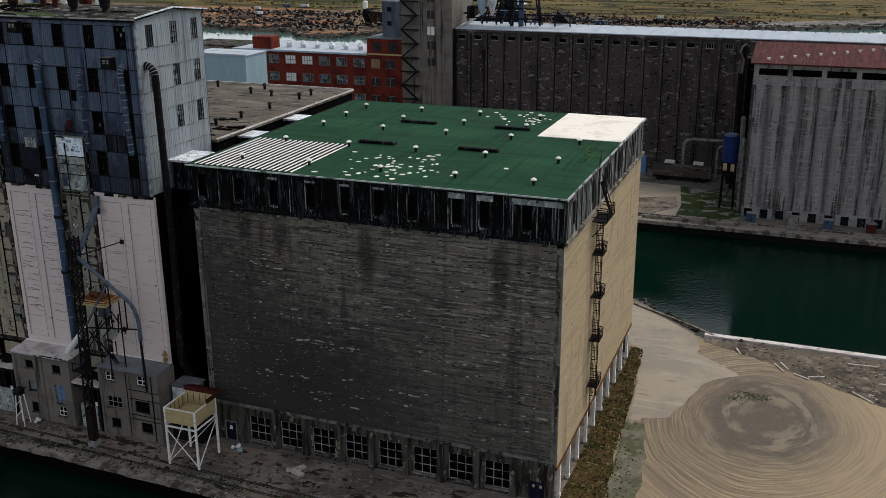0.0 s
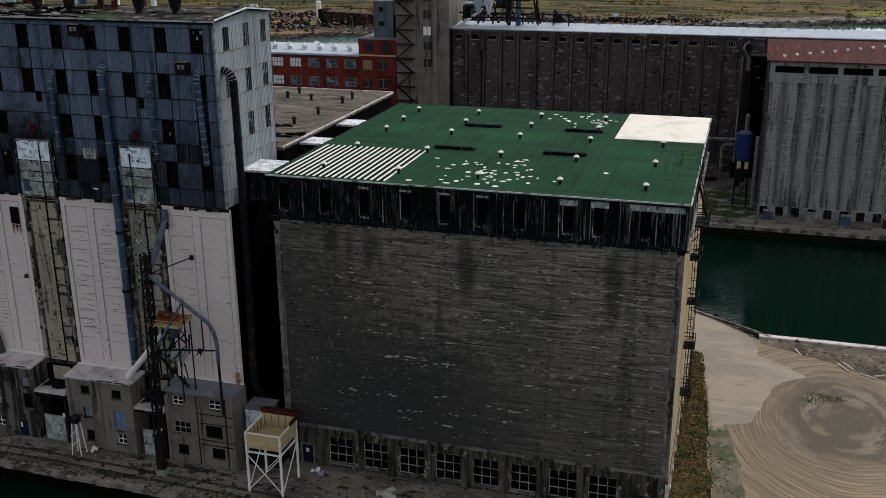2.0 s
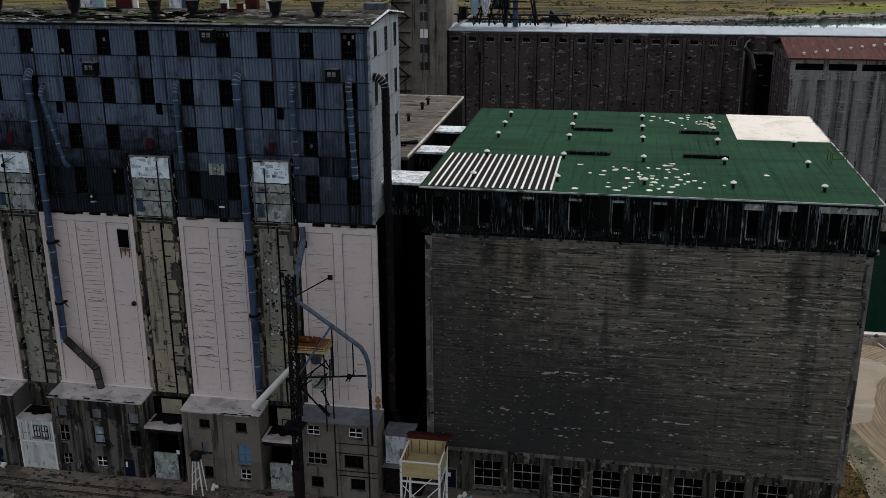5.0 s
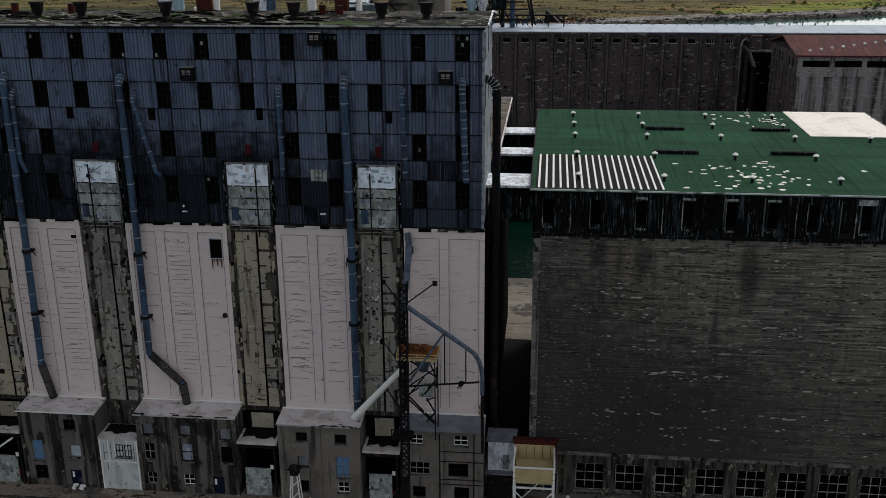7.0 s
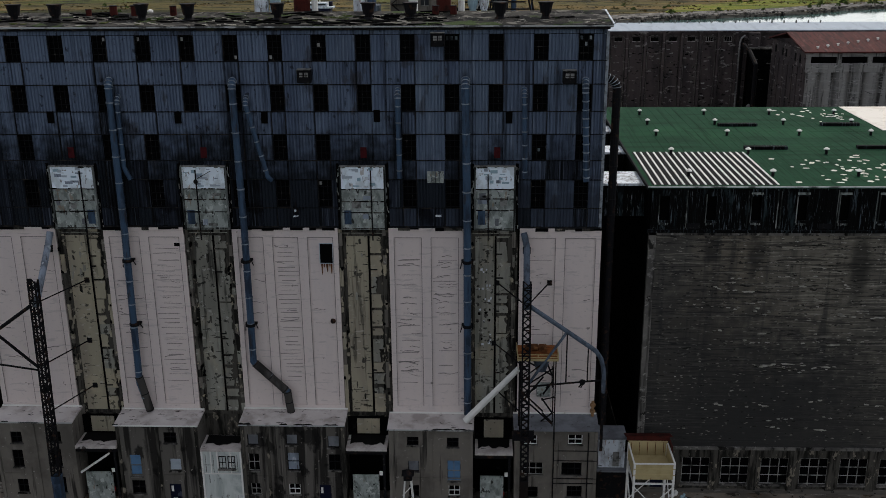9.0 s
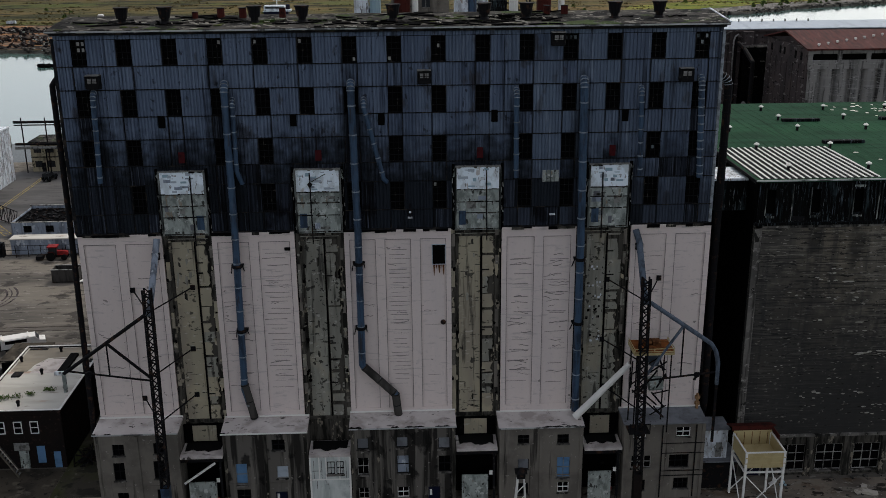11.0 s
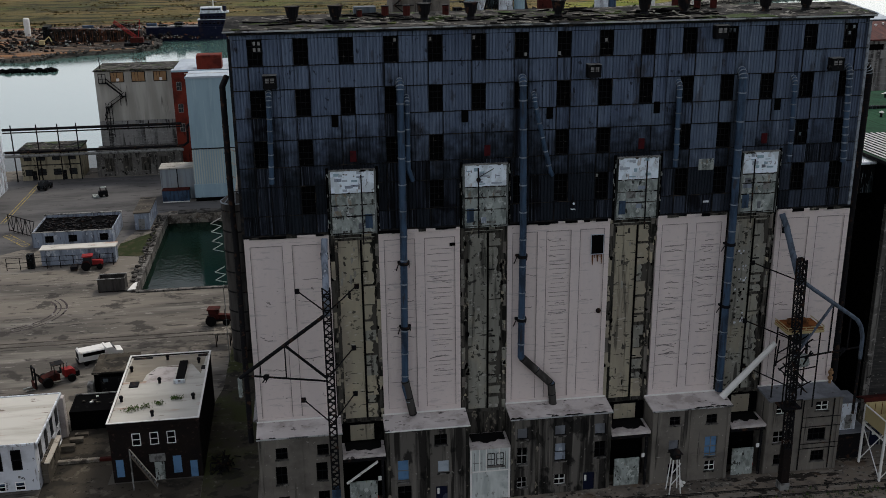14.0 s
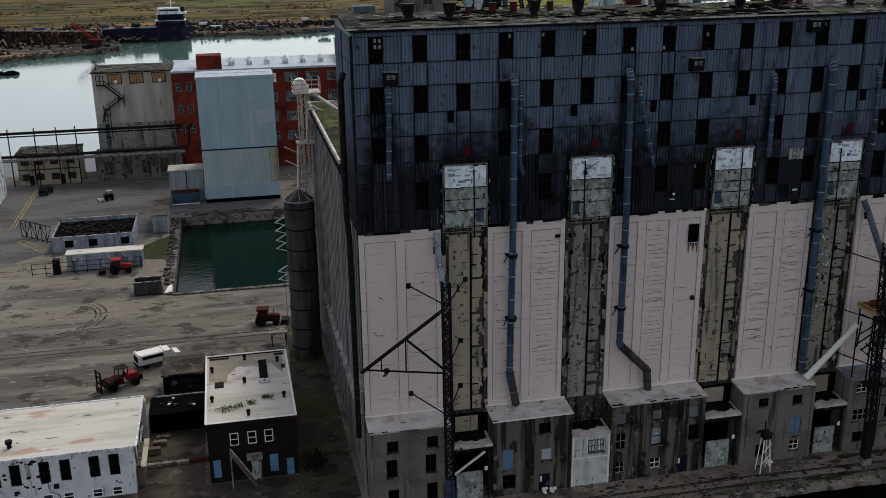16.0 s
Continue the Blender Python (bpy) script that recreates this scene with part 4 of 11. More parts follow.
def build_apron():
    a = Geo().prism([(-22.8, 93.5), (70, 93.5), (70, 147.5), (-13.2, 146.6), (-25.5, 158.5), (-66.5, 163.5), (-66.5, 140.2), (-22.8, 140.2)], 0.0, 0.03)
    solid("gravel_apron", a, M_GRAVEL, "tan gravel apron with circular wheel tracks", "ground", kind="structure", at=(0, 120, 0))
    rnd = random.Random(5)

    def ragged(pts, amp, sub=6):
        out = []
        for (x0, y0), (x1, y1) in zip(pts, pts[1:] + pts[:1]):
            for k in range(sub):
                t = k / sub
                out.append((x0 + (x1 - x0) * t + rnd.uniform(-amp, amp), y0 + (y1 - y0) * t + rnd.uniform(-amp, amp)))
        return out

    s = Geo().prism(ragged([(-19.0, 118.4), (-18.6, 115.9), (-17.5, 117.6), (-14.4, 118.5), (-13.4, 121.2), (-11.4, 130.1), (-9.2, 133.0), (-6.5, 134.8), (-8.9, 137.6), (-13.0, 140.6), (-13.8, 146.4), (-25.4, 157.8), (-31.0, 158.5), (-24.0, 141.7), (-20.9, 138.8), (-20.2, 130.4)], 0.22), 0.03, 0.07)
    solid("concrete_pad", s, M_SLAB, "pale concrete pad with a broken edge", "pavement", kind="structure", at=(-15, 130, 0.03))
    w = Geo().prism(ragged([(-22.9, 95.0), (-17.5, 95.5), (-18.6, 106), (-19.4, 118), (-20.8, 134), (-21.5, 139.5), (-22.9, 140)], 0.35), 0.03, 0.06)
    solid("weed_strip", w, M_WEEDS, "strip of brown weeds and fallen leaves beside the wall", "weeds", kind="structure", at=(-21, 118, 0.03))
    v = Geo().prism(ragged([(-19.2, 116.4), (-17.0, 116.8), (-15.2, 108), (-14.2, 95), (-18, 95)], 0.3), 0.03, 0.05)
    solid("dirt_verge", v, M_VERGE, "greenish gravel verge beside the weeds", "ground", kind="structure", at=(-17, 105, 0.03))
    # mud shoulder by the dock
    m = Geo().prism(ragged([(-13, 145.6), (-2, 140.5), (10, 133), (24, 124), (60, 115), (60, 147.4), (-12, 147.2)], 0.3, 10), 0.03, 0.055)
    solid("mud_shoulder", m, M_MUD, "brown mud and rubble shoulder along the dock edge", "ground", kind="structure", at=(20, 140, 0.03))
    g = Geo()
    for _ in range(1500):
        y = rnd.uniform(95.5, 139.5)
        x = rnd.uniform(-22.7, -17.4 - (y - 95) * 0.08) if rnd.random() < 0.9 or y > 110 else rnd.uniform(-18, -15.8)
        h, r = rnd.uniform(0.08, 0.3), rnd.uniform(0.06, 0.2)
        a0 = rnd.uniform(0, 6.28)
        g.add([(x + r * math.cos(a0), y + r * math.sin(a0), 0.05), (x + r * math.cos(a0 + 2.1), y + r * math.sin(a0 + 2.1), 0.05), (x + r * math.cos(a0 + 4.2), y + r * math.sin(a0 + 4.2), 0.05), (x + rnd.uniform(-.1, .1), y, h)], [(0, 1, 3), (1, 2, 3), (2, 0, 3)])
    gr = Geo()
    for _ in range(240):
        cx, cy = rnd.choice(((-5.6, 129.6), (-4.2, 128.4), (-6.6, 127.6), (-3.0, 129.2)))
        x, y, h, r, a0 = cx + rnd.gauss(0, .7), cy + rnd.gauss(0, .45), rnd.uniform(.06, .22), rnd.uniform(.05, .16), rnd.uniform(0, 6.28)
        gr.add([(x + r * math.cos(a0), y + r * math.sin(a0), .04), (x + r * math.cos(a0 + 2.1), y + r * math.sin(a0 + 2.1), .04), (x + r * math.cos(a0 + 4.2), y + r * math.sin(a0 + 4.2), .04), (x, y, h)], [(0, 1, 3), (1, 2, 3), (2, 0, 3)])
    solid("grass_tuft", gr, M_LEAF, "sparse green grass in the middle of the turning circle", "grass", kind="stuff", at=(-5, 129, .03))
    solid("weeds", g, M_WEEDS, "low brown and olive weeds in gravel", "weeds", kind="stuff", at=(-20, 118, 0.05))
    for k, (x, y, ln, a) in enumerate([(-7.5, 143.5, 2.6, 110), (-1.5, 139.6, 3.2, 120), (-0.8, 140.4, 3.0, 118), (1.6, 137.6, 3.0, 150), (3.6, 138.2, 2.8, 20), (9.6, 133.6, 4.4, 135), (9.9, 144.5, 5.0, 5), (13.5, 139.0, 4.0, 10), (14.5, 141.0, 5.0, 172)]):
        t = Geo().obox(pose(x, y, 0.13, 0, 0, a), ln * .42, 0.11, 0.08)
        solid("timber_baulk", t, M_TIMBER, "bleached timber baulk lying on mud", "timber", "timbers by the dock")
    for (xa, ya), (xb, yb) in zip(((-25.7, 157.3), (-19.6, 153.5), (-14.7, 150.3)), ((-19.7, 153.56), (-14.8, 150.36), (-11.6, 147.9))):
        solid("edge_kerb", Geo().beam((xa, ya, .2), (xb, yb, .2), .34), M_COPING, "worn pale concrete kerb along the dock edge", "kerb", "kerbs along the dock")
    rock = Geo()
    for _ in range(260):
        t = rnd.random()
        x, y = (-13.2 - 12.8 * t, 147.2 + 12.8 * t) if rnd.random() < .5 else (-13.2 + rnd.uniform(0, 12), 147.9)
        rock.ball((x + rnd.uniform(-.3, 1.6), y + rnd.uniform(-0.2, 1.6), -0.9 + rnd.uniform(-1, 0.9)), rnd.uniform(0.2, 0.6), 5, 3, rnd.uniform(.5, .9))
    solid("shore_rocks", rock, M_ROCK, "broken concrete and rocks along the dock shore", "rocks", kind="stuff")


build_apron()

# ---- main elevator ----
EX0, EX1, EF = -137.75, -72.3, 93.5
BIN_X1 = -71.5
STRIPS = [(-128.9, -124.2), (-115.3, -110.7), (-99.2, -94.5), (-85.7, -81.0)]
WHITES = [(-137.75, -129.2), (-124.1, -115.6), (-110.5, -99.4), (-94.1, -86.3), (-80.5, -72.1)]
WIN_X = [-136.08 + 4.357 * i for i in range(15)]
WIN_W = 1.42
BANDS = [(50.8, 48.2, True), (48.2, 45.9, False), (45.9, 43.2, True), (43.2, 40.9, False), (40.9, 38.2, True), (38.2, 36.2, False), (36.2, 33.2, True), (33.2, 31.2, False)]
elevator = thing("grain_elevator", ((EX0 + EX1) / 2, 100, 0), "old grain elevator, white bins under a sooty blue-grey metal headhouse", "building")


def build_elevator():
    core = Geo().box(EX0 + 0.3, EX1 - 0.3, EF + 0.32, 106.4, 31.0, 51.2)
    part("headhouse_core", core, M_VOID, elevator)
    # bin block and end wall are black to hold the gap's shade
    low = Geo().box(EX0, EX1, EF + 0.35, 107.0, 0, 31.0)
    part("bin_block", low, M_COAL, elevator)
    part("end_wall", Geo().box(EX1, EX1 + .06, EF + .4, 107, 0, 30.9), M_COAL, elevator, "end wall of the bins, black for the gap's shade")
    part("fascia", Geo().box(EX0 - 0.15, EX1 + 0.15, EF - 0.34, EF - 0.26, 51.22, 51.42), M_FLASH, elevator)
    part("gutter", Geo().box(EX0 - 0.5, EX1 + 0.4, EF - 0.60, EF - 0.5, 51.50, 51.64), M_PALE_EDGE, elevator, "pale gutter strip along the eave")
    part("sill_band", Geo().box(EX0 - 0.1, EX1 + 0.1, EF - 0.12, EF + 0.3, 31.0, 31.22), M_FLASH, elevator)
    for z0, z1, _ in BANDS[1:]:
        part("flashing", Geo().box(EX0, EX1, EF - 0.16, EF + 0.02, z0 - 0.035, z0 + 0.025), M_FLASH, elevator)
        part("flashing", Geo().box(EX1 - 0.02, EX1 + 0.09, EF, 106.5, z0 - 0.05, z0 + 0.05), M_FRAME_GREY, elevator)
    rs = random.Random(58)
    for x in WIN_X:
        for xx in (x, x + WIN_W):
            for z1, z0, _ in BANDS:
                if rs.random() < .5:
                    part("seam_strip", Geo().box(xx - 0.03, xx + 0.03, EF - 0.16, EF - 0.02, z0 + .05, z1 - .05), M_FLASH, elevator)
    for x in (EX0, EX1):
        part("corner_strip", Geo().box(x - 0.14, x + 0.14, EF - 0.14, EF + 0.16, 31.2, 50.9), M_FLASH if x == EX0 else M_BAND, elevator)
    roof = Geo()
    prof = [(EF - 0.5, 51.7), (100.3, 52.38), (107.2, 51.6), (107.2, 51.4), (100.3, 52.1), (EF - 0.5, 51.42)]
    roof.extrude(prof, "x", EX0 - 0.45, EX1 + 0.42)
    part("roof", roof, M_ROOF_HEAD, elevator)
    for dx in (0.0, 0.34):
        a_, b_, c_ = 51.73 - dx * .5, 52.41 - dx * .5, 51.62 - dx * .5
        part("verge_trim", Geo().beam((EX1 + .46 - dx, EF - .5, a_), (EX1 + .46 - dx, 100.3, b_), .15).beam((EX1 + .46 - dx, 100.3, b_), (EX1 + .46 - dx, 107.2, c_), .15), M_WHITE_METAL, elevator, "white verge trim along the gable")
    for x in (EX0 + 0.02, EX1 - 0.3):
        gable = Geo()
        gable.extrude([(EF + 0.1, 50.72), (EF + 0.1, 51.44), (100.3, 52.09), (106.6, 51.4), (106.6, 50.72)], "x", x, x + 0.28)
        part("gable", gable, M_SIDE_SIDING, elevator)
    rearwall = Geo().box(EX0, EX1, 106.4, 106.6, 35, 51.2)
    part("rear_wall", rearwall, M_SIDING, elevator)
    # white bin fronts with raised panels
    for x0, x1 in WHITES:
        w = Geo().box(x0, x1, EF, EF + 0.4, 9.4, 31.0)
        n = 3 if x1 - x0 > 10 else 2
        mid = 1.0
        cells = []
        xa = x0 + 0.55
        wd = (x1 - x0 - 1.1 - mid * (n - 1)) / n
        for i in range(n):
            cells.append((xa, xa + wd))
            xa += wd + mid
        # raised frame round recessed cells
        z0, z1 = 10.6, 30.0
        part("white_bin_wall", w, M_WHITE, elevator, "pinkish white painted concrete, flaking")
        part("rail", Geo().box(x0, x1, EF - 0.10, EF, z1, 31.0), M_WHITE, elevator)
        part("rail", Geo().box(x0, x1, EF - 0.10, EF, 9.4, z0), M_WHITE, elevator)
        edges = [x0] + [v for c in cells for v in c] + [x1]
        for a, b in zip(edges[::2], edges[1::2]):
            part("white_pilaster", Geo().box(a, b, EF - 0.10, EF, z0, z1), M_WHITE, elevator)
        for c in cells:
            for xx in c:
                part("joint", Geo().box(xx - 0.03, xx + 0.03, EF - 0.105, EF - 0.09, z0, z1), M_JOINT, elevator)
            part("joint", Geo().box(c[0], c[1], EF - 0.105, EF - 0.09, z1 - 0.03, z1 + 0.03), M_JOINT, elevator)
        xa = x0
        rnd = random.Random(int(-x0))
        while xa < x1 - 0.2:
            b = min(x1, xa + rnd.uniform(0.5, 1.4))
            part("broken_ledge", Geo().box(xa, b, EF - 0.2 - rnd.uniform(0, 0.1), EF - 0.02, 30.86 + rnd.uniform(-0.12, 0.1), 31.06), rnd.choice((M_COAL, M_COAL, M_PILASTER, M_WHITE)), elevator)
            xa = b
    for k, (x0, x1) in enumerate(STRIPS):
        build_bay(k, x0, x1)


def ragged_plate(rnd, x, z, w, h, y0, y1, n=11, rough=.35):
    """A broken flat piece in the wall's plane: (x, z) its middle, w and h its half sizes."""
    g, pts = Geo(), []
    for q in range(n):
        a = 6.2832 * (q + rnd.uniform(-.2, .2)) / n
        c, d = math.cos(a), math.sin(a)
        f = (1 - rough * rnd.random()) / max(abs(c), abs(d)) ** .8
        pts.append((x + w * c * f, z + h * d * f))
    return g.extrude(pts, "y", y0, y1)


def build_bay(k, x0, x1):
    """One recessed bay between the white bins, its concrete broken away along both edges."""
    rnd = random.Random(k + 300)
    tan = k in (0, 2)
    m = M_STRIP if tan else M_STRIP_GREY
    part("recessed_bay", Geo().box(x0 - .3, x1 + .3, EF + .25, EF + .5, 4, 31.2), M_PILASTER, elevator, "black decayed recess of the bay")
    xa, xb = x0 + .6, x0 + (2.85 if tan else 2.6)
    part("bay_panel", Geo().box(xa, xb, EF + .16, EF + .25, 9.5, 30.2), m, elevator, "weathered tan concrete bay" if tan else "weathered grey concrete bay")
    part("joint_line", Geo().tube((xb + .12, EF + .1, 9.4), (xb + .1, EF + .1, 30.9), .075, 6), M_COAL, elevator)
    # right hand panel, its edge broken off in places
    z = 9.6
    while z < 30:
        h = rnd.uniform(.7, 2.4)
        w = x1 - .35 - (xb + .25) - max(0, rnd.gauss(.1, .3))
        if w > .4:
            n = max(3, int(h / .28))
            torn = [(xb + .25 + w - abs(rnd.gauss(0, .16)), z + h * q / n) for q in range(n + 1)]
            part("side_panel", Geo().extrude([(xb + .25, z)] + torn + [(xb + .25, z + h)], "y", EF + .12, EF + .25), m if rnd.random() < .75 else M_STRIP_GREY, elevator)
        z += h + (rnd.uniform(.1, .5) if rnd.random() < .4 else 0)
    # decayed edges
    for side in (0, 1):
        a = x0 - .15 if side == 0 else x1 - .25
        z = 9.2
        while z < 31.0:
            zt = min(31.0, z + rnd.uniform(.5, 2.2))
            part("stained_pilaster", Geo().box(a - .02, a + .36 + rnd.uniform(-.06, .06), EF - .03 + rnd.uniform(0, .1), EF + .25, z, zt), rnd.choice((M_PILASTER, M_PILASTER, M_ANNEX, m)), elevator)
            z = zt
        for _ in range(22):
            z, h = rnd.uniform(9.8, 30.2), rnd.uniform(.15, .9)
            part("spalled_chip", ragged_plate(rnd, a + rnd.uniform(-.05, .75) * (1 if side == 0 else -1) + (0 if side == 0 else .45), z, rnd.uniform(.06, .22), h / 2, EF - .09, EF + .24, 8, .5), rnd.choice((M_PILASTER, M_COAL, M_STRIP, m)), elevator)
    # cracks and lost patches on the panel
    low = 40 if k == 2 else 22
    for _ in range(low):
        z = 10 + 20 * rnd.random() ** (1.8 if k == 2 else 1.0)
        x = rnd.uniform(xa + .2, xb - .2)
        w = rnd.uniform(.12, .6)
        part("crack", ragged_plate(rnd, x, z, w, rnd.uniform(.02, .06), EF + .145, EF + .16, 9, .6), M_PILASTER, elevator)
    if k == 3:
        for _ in range(40):
            z = rnd.choice((26.2, 24.4, 23.2, 21.8, 20.6, 18.4)) + rnd.gauss(0, .25)
            part("lost_patch", ragged_plate(rnd, rnd.uniform(xa + .2, xb - .2), z, rnd.uniform(.06, .18), rnd.uniform(.1, .22), EF + .145, EF + .16, 8, .4), rnd.choice((M_PILASTER, M_COAL, M_WHITE_PAINT)), elevator)
    else:
        for _ in range(10):
            part("lost_patch", ragged_plate(rnd, rnd.uniform(xa + .2, xb - .2), rnd.uniform(24 if k == 0 else 11, 29.6), rnd.uniform(.06, .22), rnd.uniform(.15, .7), EF + .145, EF + .16, 9, .5), rnd.choice((M_PILASTER, M_STRIP_GREY)), elevator)
    for z in (9.35, 30.15):
        part("cross_rib", Geo().box(x0, x1, EF + .02, EF + .25, z, z + .35), M_PILASTER, elevator)
    part("rib_edge", Geo().box(x0 + .3, x1 - .3, EF, EF + .02, 30.42, 30.5), M_STRIP_GREY, elevator)
    for _ in range(5):
        z = rnd.uniform(12, 29)
        part("bracket", Geo().box(xb + .1, xb + .1 + rnd.uniform(.4, .9), EF - .02, EF + .1, z, z + .1), M_BLACK_STEEL, elevator)


build_elevator()


def build_hoist_boxes():
    """Sheet-clad hoist heads set almost flush in the headhouse wall, each with its own patches."""
    spans = [(-129.0, -124.15), (-115.35, -110.5), (-99.05, -94.2), (-85.3, -80.95)]
    Y = 93.22
    for k, (x0, x1) in enumerate(spans):
        rnd = random.Random(k + 90)
        w = x1 - x0
        h = part("hoist_box", Geo().box(x0 + .25, x1 - .25, Y, 93.7, 30.9, 35.3), M_PALE_METAL, elevator, "grey patched metal-clad hoist box")
        part("hood", Geo().box(x0 + .25, x1 - .25, Y - .06, 93.7, 35.3, 37.6), M_HOOD, h, "white sheet-metal hood, rust-spotted")
        part("hood_edge", Geo().box(x0 + .1, x1 - .1, Y - .14, 93.6, 37.6, 37.72), M_FRAME_GREY, h)
        for a in (x0 + .05, x1 - .25):
            part("frame_post", Geo().box(a, a + .2, Y - .1, 93.6, 30.9, 37.6), M_GALLERY_SIDE, h, "peeling black and grey timber post")
        for a, b in ((x0 - .22, x0 + .05), (x1 - .05, x1 + .22)):
            part("soot_jamb", Geo().box(a, b, EF - .17, 93.6, 30.9, 37.9), M_COAL, h)
            for _ in range(14):
                part("pale_chip", ragged_plate(rnd, rnd.uniform(a, b), rnd.uniform(31.2, 37.5), rnd.uniform(.03, .09), rnd.uniform(.1, .4), EF - .2, EF - .15, 7, .5), rnd.choice((M_FRAME_GREY, M_PALE_METAL, M_COAL)), h)
        for z in (35.22, 34.1 + rnd.uniform(-.2, .2), 32.9 + rnd.uniform(-.2, .2), 31.0):
            xr = x0 + .25
            while xr < x1 - .3:
                xe = min(x1 - .25, xr + rnd.uniform(.3, 1.4))
                part("rail", Geo().box(xr, xe, Y - .09, Y, z + rnd.uniform(-.03, .03), z + rnd.uniform(.06, .12)), rnd.choice((M_BLACK_STEEL, M_BLACK_STEEL, M_PILASTER)), h)
                xr = xe + (rnd.uniform(.05, .3) if rnd.random() < .5 else 0)
        cx = x0 + w * (.68 if k in (0, 2) else .34)
        part("conduit", Geo().tube((cx, Y - .16, 37.3 - rnd.uniform(0, .5)), (cx + .05, Y - .16, 29.8), .07, 6), M_BLACK_STEEL, h)
        if k == 1:
            part("lamp_bracket", Geo().ball((cx, Y - .28, 36.1), .24, 8, 5).beam((cx, Y - .2, 36.3), (cx + 1.6, Y - .2, 37.2), .06), M_BLACK_STEEL, h)
        # loose sheets and patches
        for _ in range(14):
            a, z = rnd.uniform(x0 + .35, x1 - 1.3), rnd.uniform(35.4, 37.3)
            part("hood_patch", Geo().box(a, a + rnd.uniform(.35, .9), Y - .085 - rnd.uniform(0, .02), Y - .06, z, z + rnd.uniform(.08, .4)), rnd.choice((M_HOOD, M_BLUE_CLAD, M_BRIGHT_ROOF, M_WHITE_METAL, M_DULL_BLUE)), h)
        for _ in range(9):
            part("ragged_edge", ragged_plate(rnd, rnd.uniform(x0 + .2, x1 - .2), rnd.choice((37.55, 37.6, 35.3)), rnd.uniform(.1, .4), rnd.uniform(.04, .12), Y - .16, Y - .05, 8, .5), rnd.choice((M_COAL, M_PILASTER, M_FRAME_GREY)), h)
        for _ in range(6):
            a, z = rnd.uniform(x0 + .35, x1 - 1.3), rnd.uniform(31.2, 34.6)
            part("patch_sheet", Geo().box(a, a + rnd.uniform(.3, 1.0), Y - .03, Y, z, z + rnd.uniform(.2, .8)), rnd.choice((M_DULL_BLUE, M_PALE_METAL, M_FRAME_GREY, M_ROOF_GREY)), h)
        bx = x1 - 1.25 if k in (0,) else x0 + .45
        part("blue_panel", Geo().box(bx, bx + .75, Y - .05, Y, 31.5, 33.0), M_BLUE_DUCT, h, "faded blue panel")
        part("hatch", Geo().box((x0 + x1) / 2 - .1, (x0 + x1) / 2 + .52, EF - .22, EF - .1, 38.5, 39.6), M_HATCH_RED, elevator, "small dark red hatch door")


build_hoist_boxes()

# lower annex blocks along the quay
BLOCKS = [(-137.75, -128.95, 9.75, "pale"), (-124.2, -115.2, 9.5, "pale"), (-110.5, -99.2, 9.7, "pale"), (-94.4, -85.3, 9.3, "pale"), (-80.8, -71.9, 9.4, "grey")]
LOWS = [(-128.9, -124.3, 6.9), (-115.1, -110.6, 6.7), (-99.1, -94.6, 6.95), (-85.1, -80.95, 6.6)]
AF = 90.5


def wall_with_holes(x0, x1, y0, y1, z0, z1, holes):
    """A wall slab along x with rectangular holes (xa, xb, za, zb) through it."""
    xs = sorted({x0, x1, *[h[0] for h in holes], *[h[1] for h in holes]})
    zs = sorted({z0, z1, *[h[2] for h in holes], *[h[3] for h in holes]})

    def filled(i, j):
        x, z = (xs[i] + xs[i + 1]) / 2, (zs[j] + zs[j + 1]) / 2
        return not any(h[0] < x < h[1] and h[2] < z < h[3] for h in holes)

    return grid_slab(xs, zs, y0, y1, filled)


def window_at(parent, x0, x1, y, z0, z1, nx=2, nz=3, frame=None, pane=None, label=""):
    """A framed window in a wall facing the quay; panes sit under the frame."""
    g = grid_frame(x0, x1, y - 0.04, y + 0.06, z0, z1, nx, nz, 0.06)
    w = part("window", g, frame or M_FRAME_DARK, parent, label, origin=((x0 + x1) / 2, y, z0))
    part("pane", Geo().box(x0, x1, y + 0.07, y + 0.09, z0, z1), pane or M_GLASS, w)
    part("sill", Geo().box(x0 - 0.1, x1 + 0.1, y - 0.34, y - 0.05, z0 - 0.12, z0), M_CONC, w)
    return w


